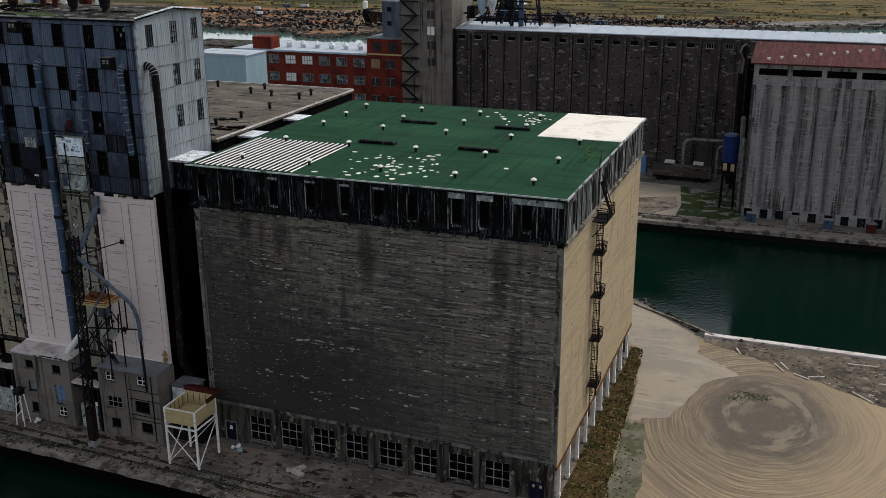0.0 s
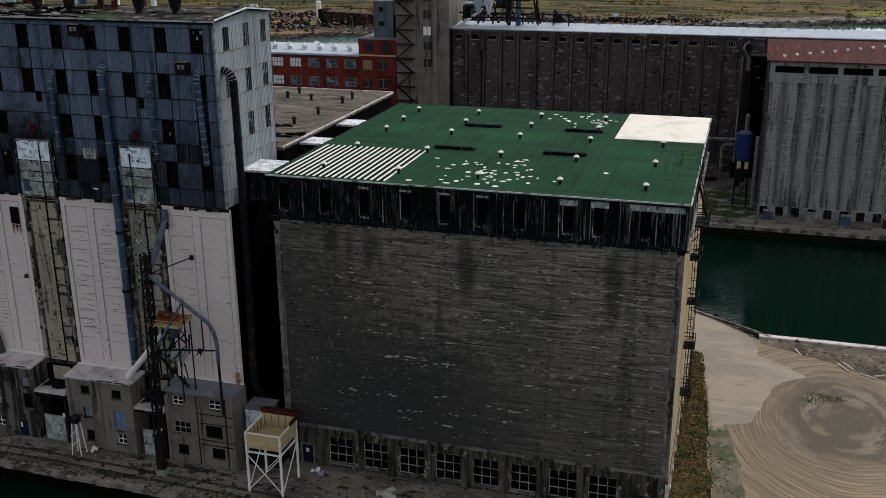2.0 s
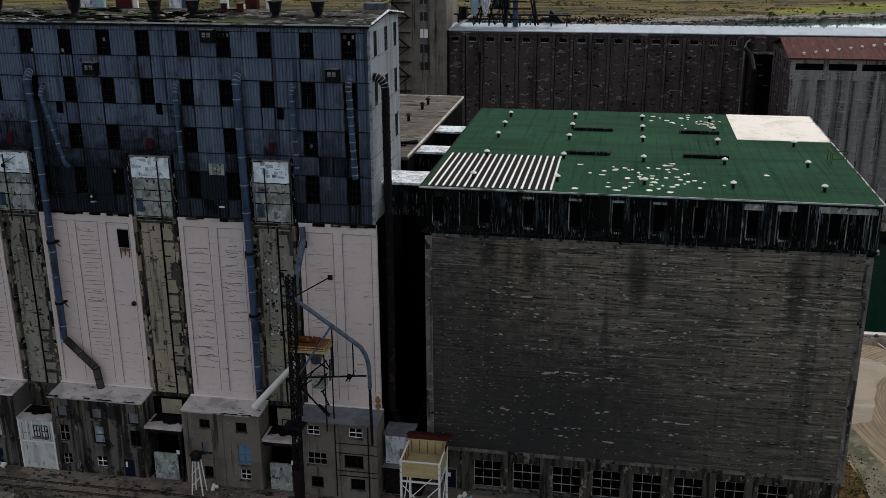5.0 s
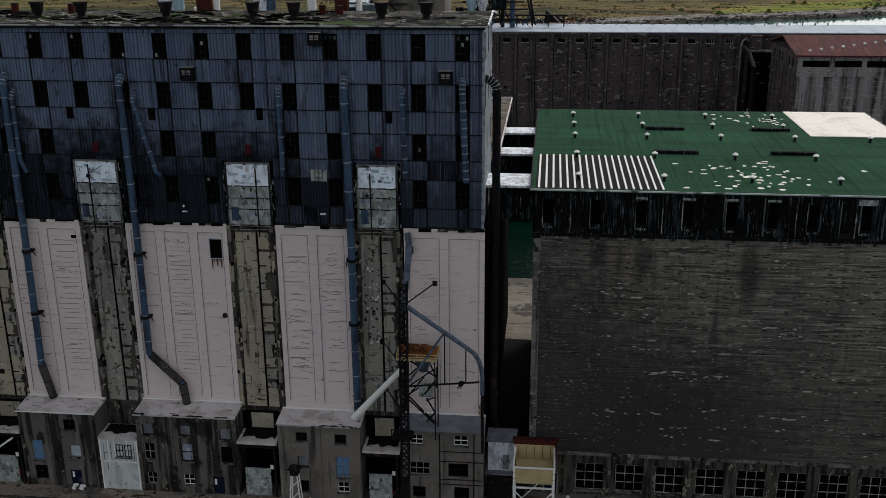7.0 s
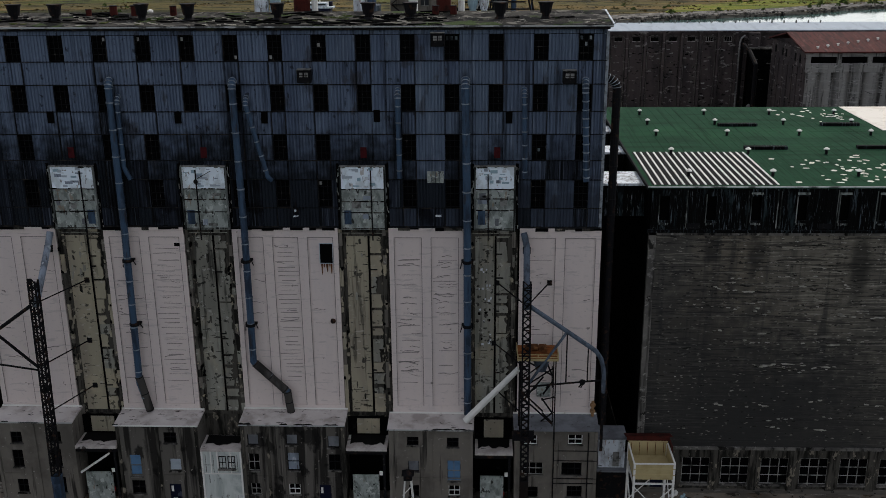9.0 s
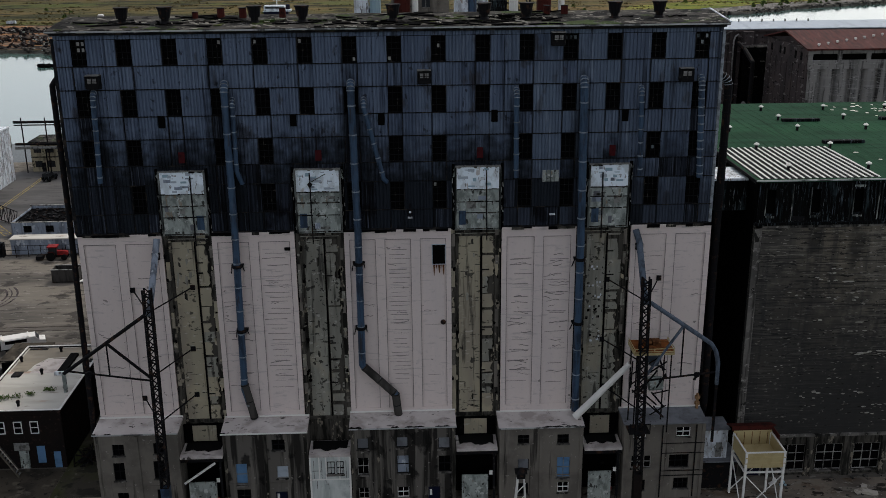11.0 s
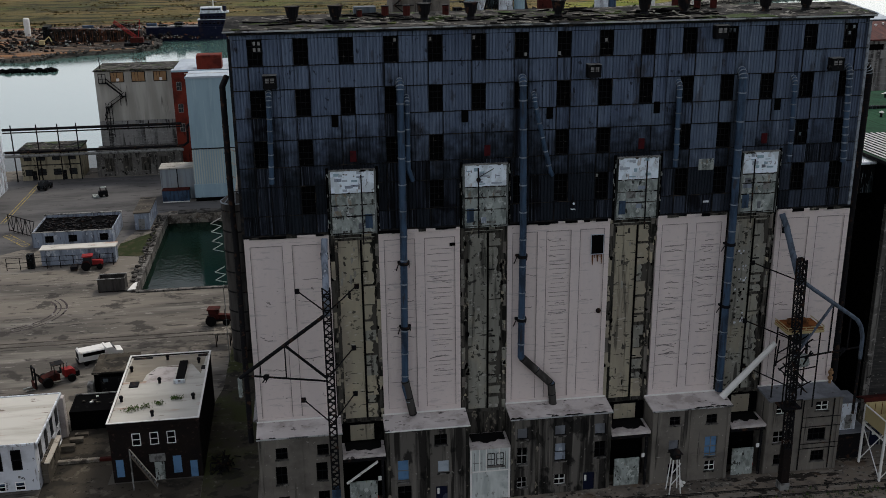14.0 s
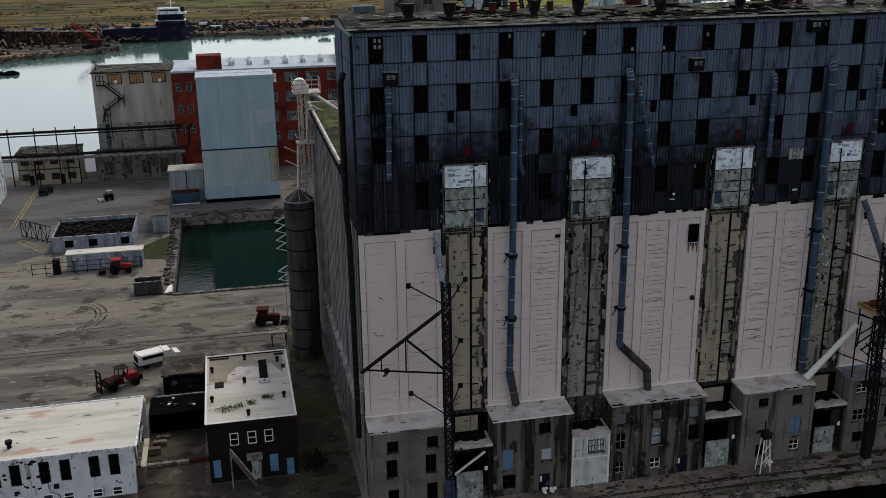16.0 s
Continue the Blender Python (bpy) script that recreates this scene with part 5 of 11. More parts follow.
ANNEX_WINDOWS = [
    [(-135.97, -134.73, 7.14, 8.5), (-136.1, -134.9, 4.13, 6.27), (-131.6, -130.38, 7.27, 8.57), (-131.8, -130.6, 4.25, 6.4), (-136.0, -134.8, 0.9, 2.6), (-131.7, -130.5, 0.9, 2.9)],
    [(-123.08, -121.81, 3.1, 5.77), (-118.66, -117.37, 3.86, 5.35), (-123.1, -121.6, 0.9, 2.6), (-119.0, -117.6, 7.3, 8.6)],
    [(-109.83, -108.62, 7.14, 8.45), (-109.86, -108.64, 3.99, 6.1), (-105.59, -104.34, 7.22, 8.47), (-105.58, -104.27, 4.06, 6.25), (-105.58, -104.32, 1.07, 2.37), (-101.06, -99.79, 6.94, 8.33), (-101.03, -99.74, 4.12, 6.11), (-109.8, -108.7, 1.0, 2.4)],
    [(-92.42, -91.17, 7.31, 8.36), (-92.37, -91.16, 4.07, 5.42), (-88.11, -86.84, 7.19, 8.31), (-88.1, -86.61, 2.92, 5.51), (-87.94, -86.7, 1.12, 2.4), (-92.3, -91.2, 1.0, 2.4)],
    [(-75.07, -73.54, 7.65, 8.8), (-75.69, -73.52, 3.87, 5.44), (-75.04, -73.4, 1.18, 2.53), (-79.8, -78.4, 7.6, 8.7), (-79.9, -77.7, 3.9, 5.4), (-79.6, -78.2, 1.1, 2.4)],
]


def build_annexes():
    for k, (x0, x1, zt, roof) in enumerate(BLOCKS):
        t = thing("loading_annex", ((x0 + x1) / 2, 92, 0), "grey concrete three-storey quay annex, " + ("pale flat roof" if roof == "pale" else "grey felt roof"), "building", "annexes along the quay")
        holes = ANNEX_WINDOWS[k]
        wm = M_ANNEX_STAIN if k in (1, 2) else M_ANNEX
        doors = [(-118.9, -117.6, 0.05, 2.2)] if k == 1 else [(-102.2, -100.9, 0.05, 2.3)] if k == 2 else []
        part("front_wall", wall_with_holes(x0, x1, AF, AF + 0.3, 0, zt, holes + doors), wm, t)
        part("side_wall", Geo().box(x0, x0 + .3, AF + .3, 93.84, 0, zt), wm, t)
        part("side_wall", Geo().box(x1 - .3, x1, AF + .3, 93.84, 0, zt), wm, t)
        # black sheet behind the windows stands for the dark rooms
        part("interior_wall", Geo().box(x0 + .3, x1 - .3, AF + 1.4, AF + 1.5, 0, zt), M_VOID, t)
        rm = M_ROOF_PALE if roof == "pale" else M_ROOF_GREY
        rf = Geo().extrude([(AF - 0.28, zt + .08), (93.6, zt + 0.45), (93.6, zt + 0.2), (AF - 0.28, zt - 0.08)], "x", x0 - 0.12, x1 + 0.1)
        part("roof", rf, rm, t, "pale weathered roof slab" if roof == "pale" else "grey felt roof")
        part("roof_edge", Geo().box(x0 - .15, x1 + .13, AF - .33, AF - .28, zt - .05, zt + .1), (M_WHITE_STEEL if k == 1 else M_PALE_EDGE) if roof == "pale" else M_ROOF_GREY, t)
        part("roof_upstand", Geo().box(x0 - .1, x1 + .08, 93.28, 93.4, zt + .42, zt + .56), M_WHITE_STEEL, t)
        if roof == "pale":
            rr = random.Random(k + 31)
            px0 = x0 - .2
            while px0 < x1 - 1:
                w_ = rr.uniform(.5, 2.2)
                if rr.random() < (.25 if k in (0, 1) else .8 if k == 2 else .55):
                    d_ = rr.uniform(.1, .45)
                    part("torn_edge", Geo().prism([(px0, AF - .31), (px0 + w_, AF - .31), (px0 + w_ * .8, AF - .31 + d_), (px0 + w_ * .45, AF - .31 + d_ * .4), (px0 + w_ * .2, AF - .31 + d_ * .9)], zt + .105, zt + .165), M_TYRE, t)
                px0 += w_ + rr.uniform(.1, 1.2)
        n = 4 if k != 4 else 2
        for i in range(n + 1):
            x = x0 + (x1 - x0 - 0.35) * i / n
            if not any(h[0] - 0.05 < x + .35 and x < h[1] + 0.05 for h in holes + doors):
                part("pilaster", Geo().box(x, x + 0.35, AF - 0.12, AF, 0, zt - 0.25), M_PILASTER if k in (1, 2) else wm, t)
        if k == 4:
            for z in (2.9, 3.5, 5.7, 6.9):
                part("wall_pipe", Geo().tube((x0 + 4.2, AF - .1, z), (x1, AF - .1, z), .05, 6), M_BLACK_STEEL, t)
            for x in (x0 + 4.2, x1 - 1.0):
                part("wall_pipe", Geo().tube((x, AF - .1, .2), (x, AF - .1, zt - .3), .07, 6), M_BLACK_STEEL, t)
        else:
            part("string_course", Geo().box(x0, x1, AF - 0.05, AF, 3.3, 3.4), wm, t)
        for j, h in enumerate(holes):
            kind = M_FRAME_WHITE if (k == 4 and j in (0, 3)) or (k, j) in ((3, 4), (2, 4)) else M_FRAME_PALE if (k, j) in ((2, 1), (2, 7), (4, 4)) else M_FRAME_DARK
            pane = M_BLUE_DOOR if (k, j) in ((1, 0), (3, 3)) else M_BRIGHT_ROOF if (k, j) == (1, 1) else M_ROOF_GREY if (k, j) in ((2, 0), (2, 2), (2, 5), (3, 1)) else M_DULL_BLUE if (k, j) in ((2, 3),) else M_PANE_DARK
            plain = (k, j) in ((1, 0), (1, 1), (2, 0), (2, 2), (2, 3), (2, 5), (3, 1))
            nx, nz = (1, 2 if h[3] - h[2] > 1.9 else 1) if plain else (2 if h[1] - h[0] < 1.6 else 3, 2)
            window_at(t, h[0], h[1], AF + 0.16, h[2], h[3], nx, nz, M_FRAME_GREY if (k, j) in ((1, 0), (1, 1), (3, 3)) else kind, pane)
        for h in doors:
            d = part("door", Geo().box(h[0], h[1], AF + 0.12, AF + 0.2, h[2], h[3]), M_NAVY, t, "dark blue painted door")
            part("notice", Geo().box(h[0] + .15, h[0] + .4, AF + 0.1, AF + 0.115, 1.2, 1.9), M_WHITE_STEEL, d)
    for k, (x0, x1, zt) in enumerate(LOWS):
        t = thing("loading_bay", ((x0 + x1) / 2, 92, 0), "ruined loading bay with a peeling canopy roof" if k != 1 else "white-painted loading bay with a tall shutter", "building", "bays between the annexes")
        part("canopy", Geo().extrude([(AF - 0.2, zt), (93.3, zt + .1), (93.3, zt - .15), (AF - 0.2, zt - 0.3)], "x", x0 + 0.02, x1 - 0.02), M_ROOF_PALE, t, "pale canopy with torn felt")
        rnd = random.Random(k + 11)
        tear = Geo().prism([(x0 + 0.4 + i * (x1 - x0 - 0.8) / 9, 91.3 + rnd.uniform(-.35, .5)) for i in range(10)] + [(x1 - 0.3, 93.2), (x0 + 0.3, 93.2)], zt + 0.09, zt + 0.13)
        part("torn_felt", tear, M_TYRE, t)
        if k == 1:
            holes = []
            part("front_wall", Geo().box(x0, x1, AF + .02, AF + .25, 0, zt - .3), M_SHUTTER, t)
            fr = Geo()
            for x in (x0 + .05, x0 + 1.0, x0 + 1.75, x1 - 1.3, x1 - .2):
                fr.box(x, x + 0.12, AF - .05, AF + .02, 3.6, zt - .4)
            fr.box(x0, x1, AF - .05, AF + .02, 3.5, 3.62)
            fr.box(x0, x0 + .2, AF - .08, AF + .02, 0, zt - .3).box(x1 - .2, x1, AF - .08, AF + .02, 0, zt - .3)
            part("shutter_frame", fr, M_WHITE_STEEL, t)
            for i in range(2):
                window_at(t, x0 + 1.95 + i * 1.0, x0 + 2.75 + i * 1.0, AF - .03, 4.25, 5.75, 2, 2, M_FRAME_DARK, M_PALE_METAL)
            for x, z0, z1 in ((x0 + .45, 3.7, 5.9), (x0 + 1.3, 3.7, 5.9), (x1 - .55, 3.7, 5.9), (x0 + .75, 2.4, 3.4)):
                part("panel_line", Geo().box(x, x + .06, AF - .02, AF + .02, z0, z1), M_FRAME_GREY, t)
            part("panel_line", Geo().box(x0 + .3, x0 + 1.4, AF - .02, AF + .02, 4.6, 4.66), M_FRAME_GREY, t)
        else:
            part("back_wall", Geo().box(x0, x1, 93.2, 93.5, 0, 9.2), M_COAL, t)
            part("tan_panel", Geo().box(x0 + 1.0, x1 - 1.0, 93.1, 93.2, zt + .35, 9.1), M_STRIP, t)
            part("screen_wall", Geo().box(x0 + .6, x1 - 1.0, AF + .3, AF + .5, 0, 3.4), M_PALE_METAL, t, "rust-streaked pale screen wall")
            part("lintel", Geo().box(x0, x1, AF, AF + .25, zt - .8, zt - .3), M_BLACK_STEEL, t)
            part("post", Geo().box(x1 - .5, x1 - .25, AF, AF + .25, 0, zt - .8), M_FRAME_DARK, t)
            part("notice", Geo().box(x1 - .9, x1 - .55, AF - .02, AF + .03, 3.6, 4.1), M_WHITE_STEEL, t)
            if k == 0:
                part("brace", Geo().beam((x0 + .3, AF - .1, 3.6), (x1 - .9, AF - .1, 6.0), .2), M_WHITE_STEEL, t)
            if k in (0, 3):
                part("hose_reel", Geo().tube((x1 - 1.2, AF + .4, 1.2), (x1 - 1.2, AF + .55, 1.2), .35, 12), M_RED_PAINT, t)


build_annexes()


def build_rear_bins():
    t = thing("bin_house", (-105, 127, 0), "long concrete bin house with a brown gravel roof behind the headhouse", "building")
    # black wall colour carries the shade of the narrow gap
    part("wall", Geo().box(EX0, BIN_X1 - 0.2, 107.0, 146.5, 0, 35.0), M_COAL, t)
    part("end_ledge", Geo().extrude([(EX0 - .6, 9.5), (EX0 - .1, 9.9), (EX0 - .1, 9.3)], "y", 95.0, 134.0), M_END_RIB, t)
    part("roof", Geo().box(EX0 - .3, BIN_X1, 106.6, 146.9, 35.0, 35.35), M_ROOF_BROWN, t)
    p = Geo()
    p.box(EX0 - .3, EX0 - .05, 106.6, 146.9, 35.35, 35.8).box(BIN_X1 - .14, BIN_X1 + .04, 106.6, 146.9, 35.3, 35.5).box(EX0 - .05, BIN_X1 - .14, 146.65, 146.9, 35.35, 35.55)
    part("parapet", p, M_ROOF_PALE, t)
    y = 94.5
    while y < 146:
        part("pilaster", Geo().box(EX0 - .1, EX0, y, y + .85, 0, 33.8 if y > 106 else 30.9), M_END_RIB, t, "pale vertical rib on the end wall")
        y += 1.66
    for x, y in ((-85.7, 138.4), (-85.7, 142.7), (-81.3, 137.3), (-75.9, 127.5), (-76.2, 120.1), (-75.8, 136.3), (-75.7, 140.0), (-76.7, 114.5), (-94.5, 138.0), (-94.5, 142.5), (-103.5, 138.2), (-112.4, 138.0), (-121.3, 138.2), (-103.5, 120.0), (-121.3, 120.2)):
        v = Geo().tube((x, y, 35.35), (x, y, 36.1), .22, 8).tube((x, y, 36.1), (x, y, 36.4), .45, 8, .15)
        part("roof_vent", v, M_BLACK_STEEL, t)

    g = Geo()
    rnd = random.Random(61)
    for _ in range(46):
        x, y = rnd.choice((-79, -84, -91, -77)) + rnd.gauss(0, 2.2), rnd.choice((113, 118, 109.5)) + rnd.gauss(0, 1.0)
        g.obox(pose(x, y, 35.45, rnd.uniform(-12, 12), rnd.uniform(-12, 12), rnd.uniform(-25, 25)), rnd.uniform(.4, 1.5), rnd.uniform(.15, .5), .05)
    tagged(part("torn_felt", g, M_COAL, t), "curled black torn felt", kind="stuff")


build_rear_bins()

# ---- bin store with the green roof ----
RX0, RX1, RF, RB = -67.1, -22.8, 94.3, 138.1
store = thing("bin_store", (-45, 117, 0), "spalled dark concrete bin store with a green flat roof", "building")
BAY = [(-61.84 + 4.375 * i, -58.72 + 4.375 * i) for i in range(8)]


def build_store():
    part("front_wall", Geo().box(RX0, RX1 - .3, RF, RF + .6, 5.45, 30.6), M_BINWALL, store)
    part("side_wall", Geo().box(RX1 - .3, RX1, RF, RB, 4.6, 30.6), M_TAN, store, "tan concrete side wall")
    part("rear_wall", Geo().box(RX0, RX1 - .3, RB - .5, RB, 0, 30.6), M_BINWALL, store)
    # west side: the gap's shade is put into the wall colour
    part("west_wall", Geo().box(RX0, RX0 + .5, RF + .6, RB - .5, 0, 30.6), M_COAL, store, "west wall, coloured black for the gap's shade")
    part("edge_strip", Geo().box(RX0, RX0 + .75, RF - .08, RF, 5.45, 30.5).box(RX1 - .75, RX1, RF - .08, RF, 5.45, 30.5).box(RX0, RX1, RF - .08, RF, 30.1, 30.5), M_CONC, store)
    part("ledge", Geo().box(RX0, RX1, RF - .25, RF + .3, 5.15, 5.45), M_CONC, store)
    holes = [(a, b, 0.62, 3.92) for a, b in BAY] + [(-25.9, -24.2, 0.0, 2.3), (-65.3, -63.9, 0.0, 2.4)]
    part("ground_floor_wall", wall_with_holes(RX0, RX1 - .3, RF + .25, RF + .55, 0, 5.15, holes), M_PILASTER, store)
    # black sheet in place of the unlit ground floor inside
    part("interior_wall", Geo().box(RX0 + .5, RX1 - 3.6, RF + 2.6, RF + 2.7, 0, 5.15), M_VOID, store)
    part("soffit", Geo().box(RX0 + .5, RX1 - .3, RF + .6, RB - .5, 5.15, 5.4), M_CONC, store)
    for i in range(10):
        x = -62.9 + 4.375 * i
        if x < RX1 - .5:
            part("pier", Geo().box(x - .28, x + .5, RF - .1, RF + .25, 0, 5.15).box(x - .36, x + .58, RF - .14, RF + .25, 0, .4), M_PILASTER, store)
    for a, b in BAY:
        y = RF + .38
        fr = grid_frame(a, b, y - .05, y + .03, .62, 3.92, 3, 3, .075)
        w = part("window", fr, M_FRAME_PALE, store, "large multi-pane steel window", origin=((a + b) / 2, y, .62))
        part("pane", Geo().box(a, b, y + .04, y + .06, .62, 3.92), M_PANE_DARK, w)
        part("sill", Geo().box(a - .1, b + .1, RF - .02, RF + .3, .45, .62), M_CONC, w)
    d = part("door", Geo().box(-25.9, -25.07, RF + .35, RF + .43, 0, 2.3).box(-25.03, -24.2, RF + .35, RF + .43, 0, 2.3), M_NAVY, store, "dark blue double door")
    part("notice", Geo().box(-25.6, -25.35, RF + .33, RF + .345, 1.5, 1.85), M_CREAM, d)
    part("notice", Geo().box(-24.8, -24.5, RF + .33, RF + .345, 1.5, 1.85), M_CREAM, d)
    d2 = part("door", Geo().box(-65.3, -63.9, RF + .35, RF + .43, 0, 2.4), M_NAVY, store, "dark blue single door")
    part("door_frame", Geo().box(-65.42, -65.3, RF + .18, RF + .4, 0, 2.5).box(-63.9, -63.78, RF + .18, RF + .4, 0, 2.5).box(-65.42, -63.78, RF + .18, RF + .4, 2.5, 2.62), M_FRAME_GREY, d2)
    part("notice", Geo().box(-64.9, -64.5, RF + .33, RF + .345, 1.4, 1.9), M_WHITE_STEEL, d2)
    # arcade under the side wall
    y = 96.0
    while y < 140:
        part("side_post", Geo().box(RX1 - .3, RX1 + .05, y - .2, y + .2, 0, 4.6).box(RX1 - .36, RX1 + .1, y - .26, y + .26, 0, .5), M_WHITE_STEEL, store, "white-painted concrete post")
        y += 4.4
    part("side_beam", Geo().box(RX1 - .34, RX1 + .06, RF, RB, 4.3, 4.75), M_RUST, store)
    part("inner_wall", Geo().box(RX1 - 3.5, RX1 - 3.2, RF + .6, RB - .5, 0, 5.15), M_CONC, store)
    # gallery storey
    gz0, gz1 = 30.6, 35.2
    gh = [(x, x + 1.05, 31.7, 34.3) for x in (-66.2, -61.4, -56.85, -52.2, -47.95, -43.9, -40.0, -34.95, -31.9, -27.3)]
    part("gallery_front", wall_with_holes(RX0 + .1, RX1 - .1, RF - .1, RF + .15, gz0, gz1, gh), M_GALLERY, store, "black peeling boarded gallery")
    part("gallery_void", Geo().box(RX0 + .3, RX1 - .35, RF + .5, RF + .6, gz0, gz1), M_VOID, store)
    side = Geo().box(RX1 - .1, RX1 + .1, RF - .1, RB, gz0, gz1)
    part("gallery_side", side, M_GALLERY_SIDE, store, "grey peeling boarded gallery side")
    part("gallery_rear", Geo().box(RX0 + .1, RX1 - .1, RB - .2, RB, gz0, gz1), M_GALLERY, store)
    # gallery's west side, blackened for the same gap shade
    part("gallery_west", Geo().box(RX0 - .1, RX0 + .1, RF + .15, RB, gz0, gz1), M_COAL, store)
    x = RX0 + .2
    rnd = random.Random(9)
    while x < RX1 - .3:
        if not any(h[0] - .12 < x < h[1] + .06 for h in gh):
            part("batten", Geo().box(x, x + .1, RF - .17, RF - .1, gz0 + .3, gz1 - rnd.uniform(.1, .5)), M_GALLERY if rnd.random() < .7 else M_GALLERY_SIDE, store)
        x += rnd.uniform(.3, .6)
    y = RF
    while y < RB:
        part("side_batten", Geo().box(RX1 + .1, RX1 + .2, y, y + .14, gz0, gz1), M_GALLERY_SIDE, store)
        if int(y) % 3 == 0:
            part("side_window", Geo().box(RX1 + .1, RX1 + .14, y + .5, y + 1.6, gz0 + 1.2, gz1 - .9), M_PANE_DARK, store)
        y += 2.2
    part("side_ledge", Geo().box(RX1 + .1, RX1 + .42, RF - .1, RB, 30.35, 30.75), M_COPING, store, "pale ledge of the gallery side")
    for x0, x1 in ((-35.3, -33.5), (-32.2, -30.4), (-28.4, -23.0)):
        part("pale_header", Geo().box(x0, x1, RF - .2, RF - .1, 34.35, 34.95), M_PALE_METAL, store)
    dark_ledge = Geo().box(RX0 - .2, RX1 + .1, RF - .35, RF, 30.45, 30.75)
    part("gallery_ledge", dark_ledge, M_GALLERY, store)
    rg = random.Random(19)
    for h in gh:
        part("frame_post", Geo().box(h[0] - .1, h[0], RF - .16, RF - .1, h[2] - .2, h[3] + .2), M_GALLERY_SIDE, store)
        for q in range(5):
            xq = h[0] + q * .22
            part("sill_crumb", Geo().box(xq, xq + rg.uniform(.08, .18), RF - .17, RF - .1, 31.25 + rg.uniform(-.05, .05), 31.42 + rg.uniform(0, .1)), M_GALLERY_SIDE, store)
        if rg.random() < .5:
            part("pale_header", Geo().box(h[0] - .1, h[1] + rg.uniform(-.3, .3), RF - .18, RF - .1, 34.5, 34.72), M_PALE_METAL, store)
    for h in gh[1::3]:
        part("vent_grille", Geo().box(h[0] - 1.9, h[0] - .6, RF - .22, RF - .1, 30.85, 31.4), M_FRAME_DARK, store)
    # roof
    part("roof", Geo().box(RX0 - .35, RX1 + .25, RF - .45, RB + .3, 35.2, 35.35), M_GREEN, store, "green felt flat roof")
    k = 0
    x = RX0 - .3
    while x < RX1:
        w = min(1.12, RX1 + .2 - x)
        for y0, y1 in ((RF - .4, 108.4), (108.42, 121.2), (121.23, RB + .25)):
            part("roof_sheet", Geo().box(x, x + w - .025, y0, y1, 35.35, 35.38), M_GREEN_SHEET, store)
        x += 1.12
    part("bare_deck", Geo().box(-67.0, -54.1, 94.5, 109.5, 35.38, 35.395), M_TYRE, store)
    ed = Geo().box(RX0 - .45, RX1 + .35, RF - .55, RF - .42, 35.3, 35.45).box(RX1 + .22, RX1 + .36, RF - .42, RB + .3, 35.2, 35.46)
    part("roof_edge", ed, M_PALE_EDGE, store)
    part("west_edge", Geo().box(RX0 - .48, RX0 - .34, RF - .42, RB + .3, 35.05, 35.42), M_FRAME_DARK, store)
    part("roof_patch", Geo().box(-33.5, RX1 + .2, 121.9, RB + .2, 35.38, 35.44), M_ROOF_WHITE, store, "cream white roof membrane patch")
    for i in range(18):
        x = -66.8 + i * .735
        part("roof_batten", Geo().extrude([(x, 35.395), (x + .22, 35.395), (x + .2, 35.46), (x + .02, 35.46)], "y", 94.6, 109.4), M_WHITE_STEEL, store, "white metal roof batten")
    for x, y in [(x, y) for x in (-62.6, -53.8, -44.9, -36.1, -27.3) for y in (132.6, 125.8, 118.9, 108.6, 98.3) if x < -30 or y < 121]:
        v = part("roof_vent", Geo().tube((x, y, 35.38), (x, y, 35.93), .17, 8), M_FRAME_DARK, store, origin=(x, y, 35.38))
        part("cap", Geo().tube((x, y, 35.92), (x, y, 36.02), .34, 8).tube((x, y, 36.02), (x, y, 36.2), .34, 8, .06), M_WHITE_STEEL, v, "white mushroom cap")
    for x0, x1, y in ((-53.6, -48.6, 124.8), (-53.6, -48.6, 111.2), (-40.3, -35.4, 125.0), (-40.4, -35.4, 111.5)):
        part("roof_curb", Geo().box(x0, x1, y - .35, y + .35, 35.38, 35.75), M_GALLERY, store, "dark low roof curb")
    rnd = random.Random(21)
    for i in range(96):
        if i < 60:
            x, y = rnd.gauss(-44.2, 3.6), rnd.gauss(101.4, 3.0)
        else:
            x, y = rnd.gauss(-37.6, 2.4), rnd.gauss(132.4, 2.2)
        if y < 95.5 or y > RB - .8 or x > -34.5 and y > 120:
            continue
        w, h = rnd.uniform(.14, .42), rnd.uniform(.16, .4)
        n = 6
        a0 = rnd.uniform(0, 6)
        pts = [(x + w * math.cos(a0 + 6.283 * k / n) * rnd.uniform(.7, 1.1), y + h * math.sin(a0 + 6.283 * k / n) * rnd.uniform(.7, 1.1)) for k in range(n)]
        part("patch", Geo().prism(pts, 35.38, 35.41), M_ROOF_WHITE, store)
    # roof hatch rail
    rl = Geo()
    for z in (35.8, 36.3, 36.7):
        rl.box(-24.6, -22.9, 111.0, 111.06, z, z + .06).box(-24.6, -24.54, 110.0, 112.6, z, z + .06)
    for x, y in ((-24.6, 110), (-24.6, 111), (-24.6, 112.6), (-22.9, 111)):
        rl.box(x, x + .07, y, y + .07, 35.38, 36.75)
    part("hatch_rail", rl, M_LEAF, store)


build_store()


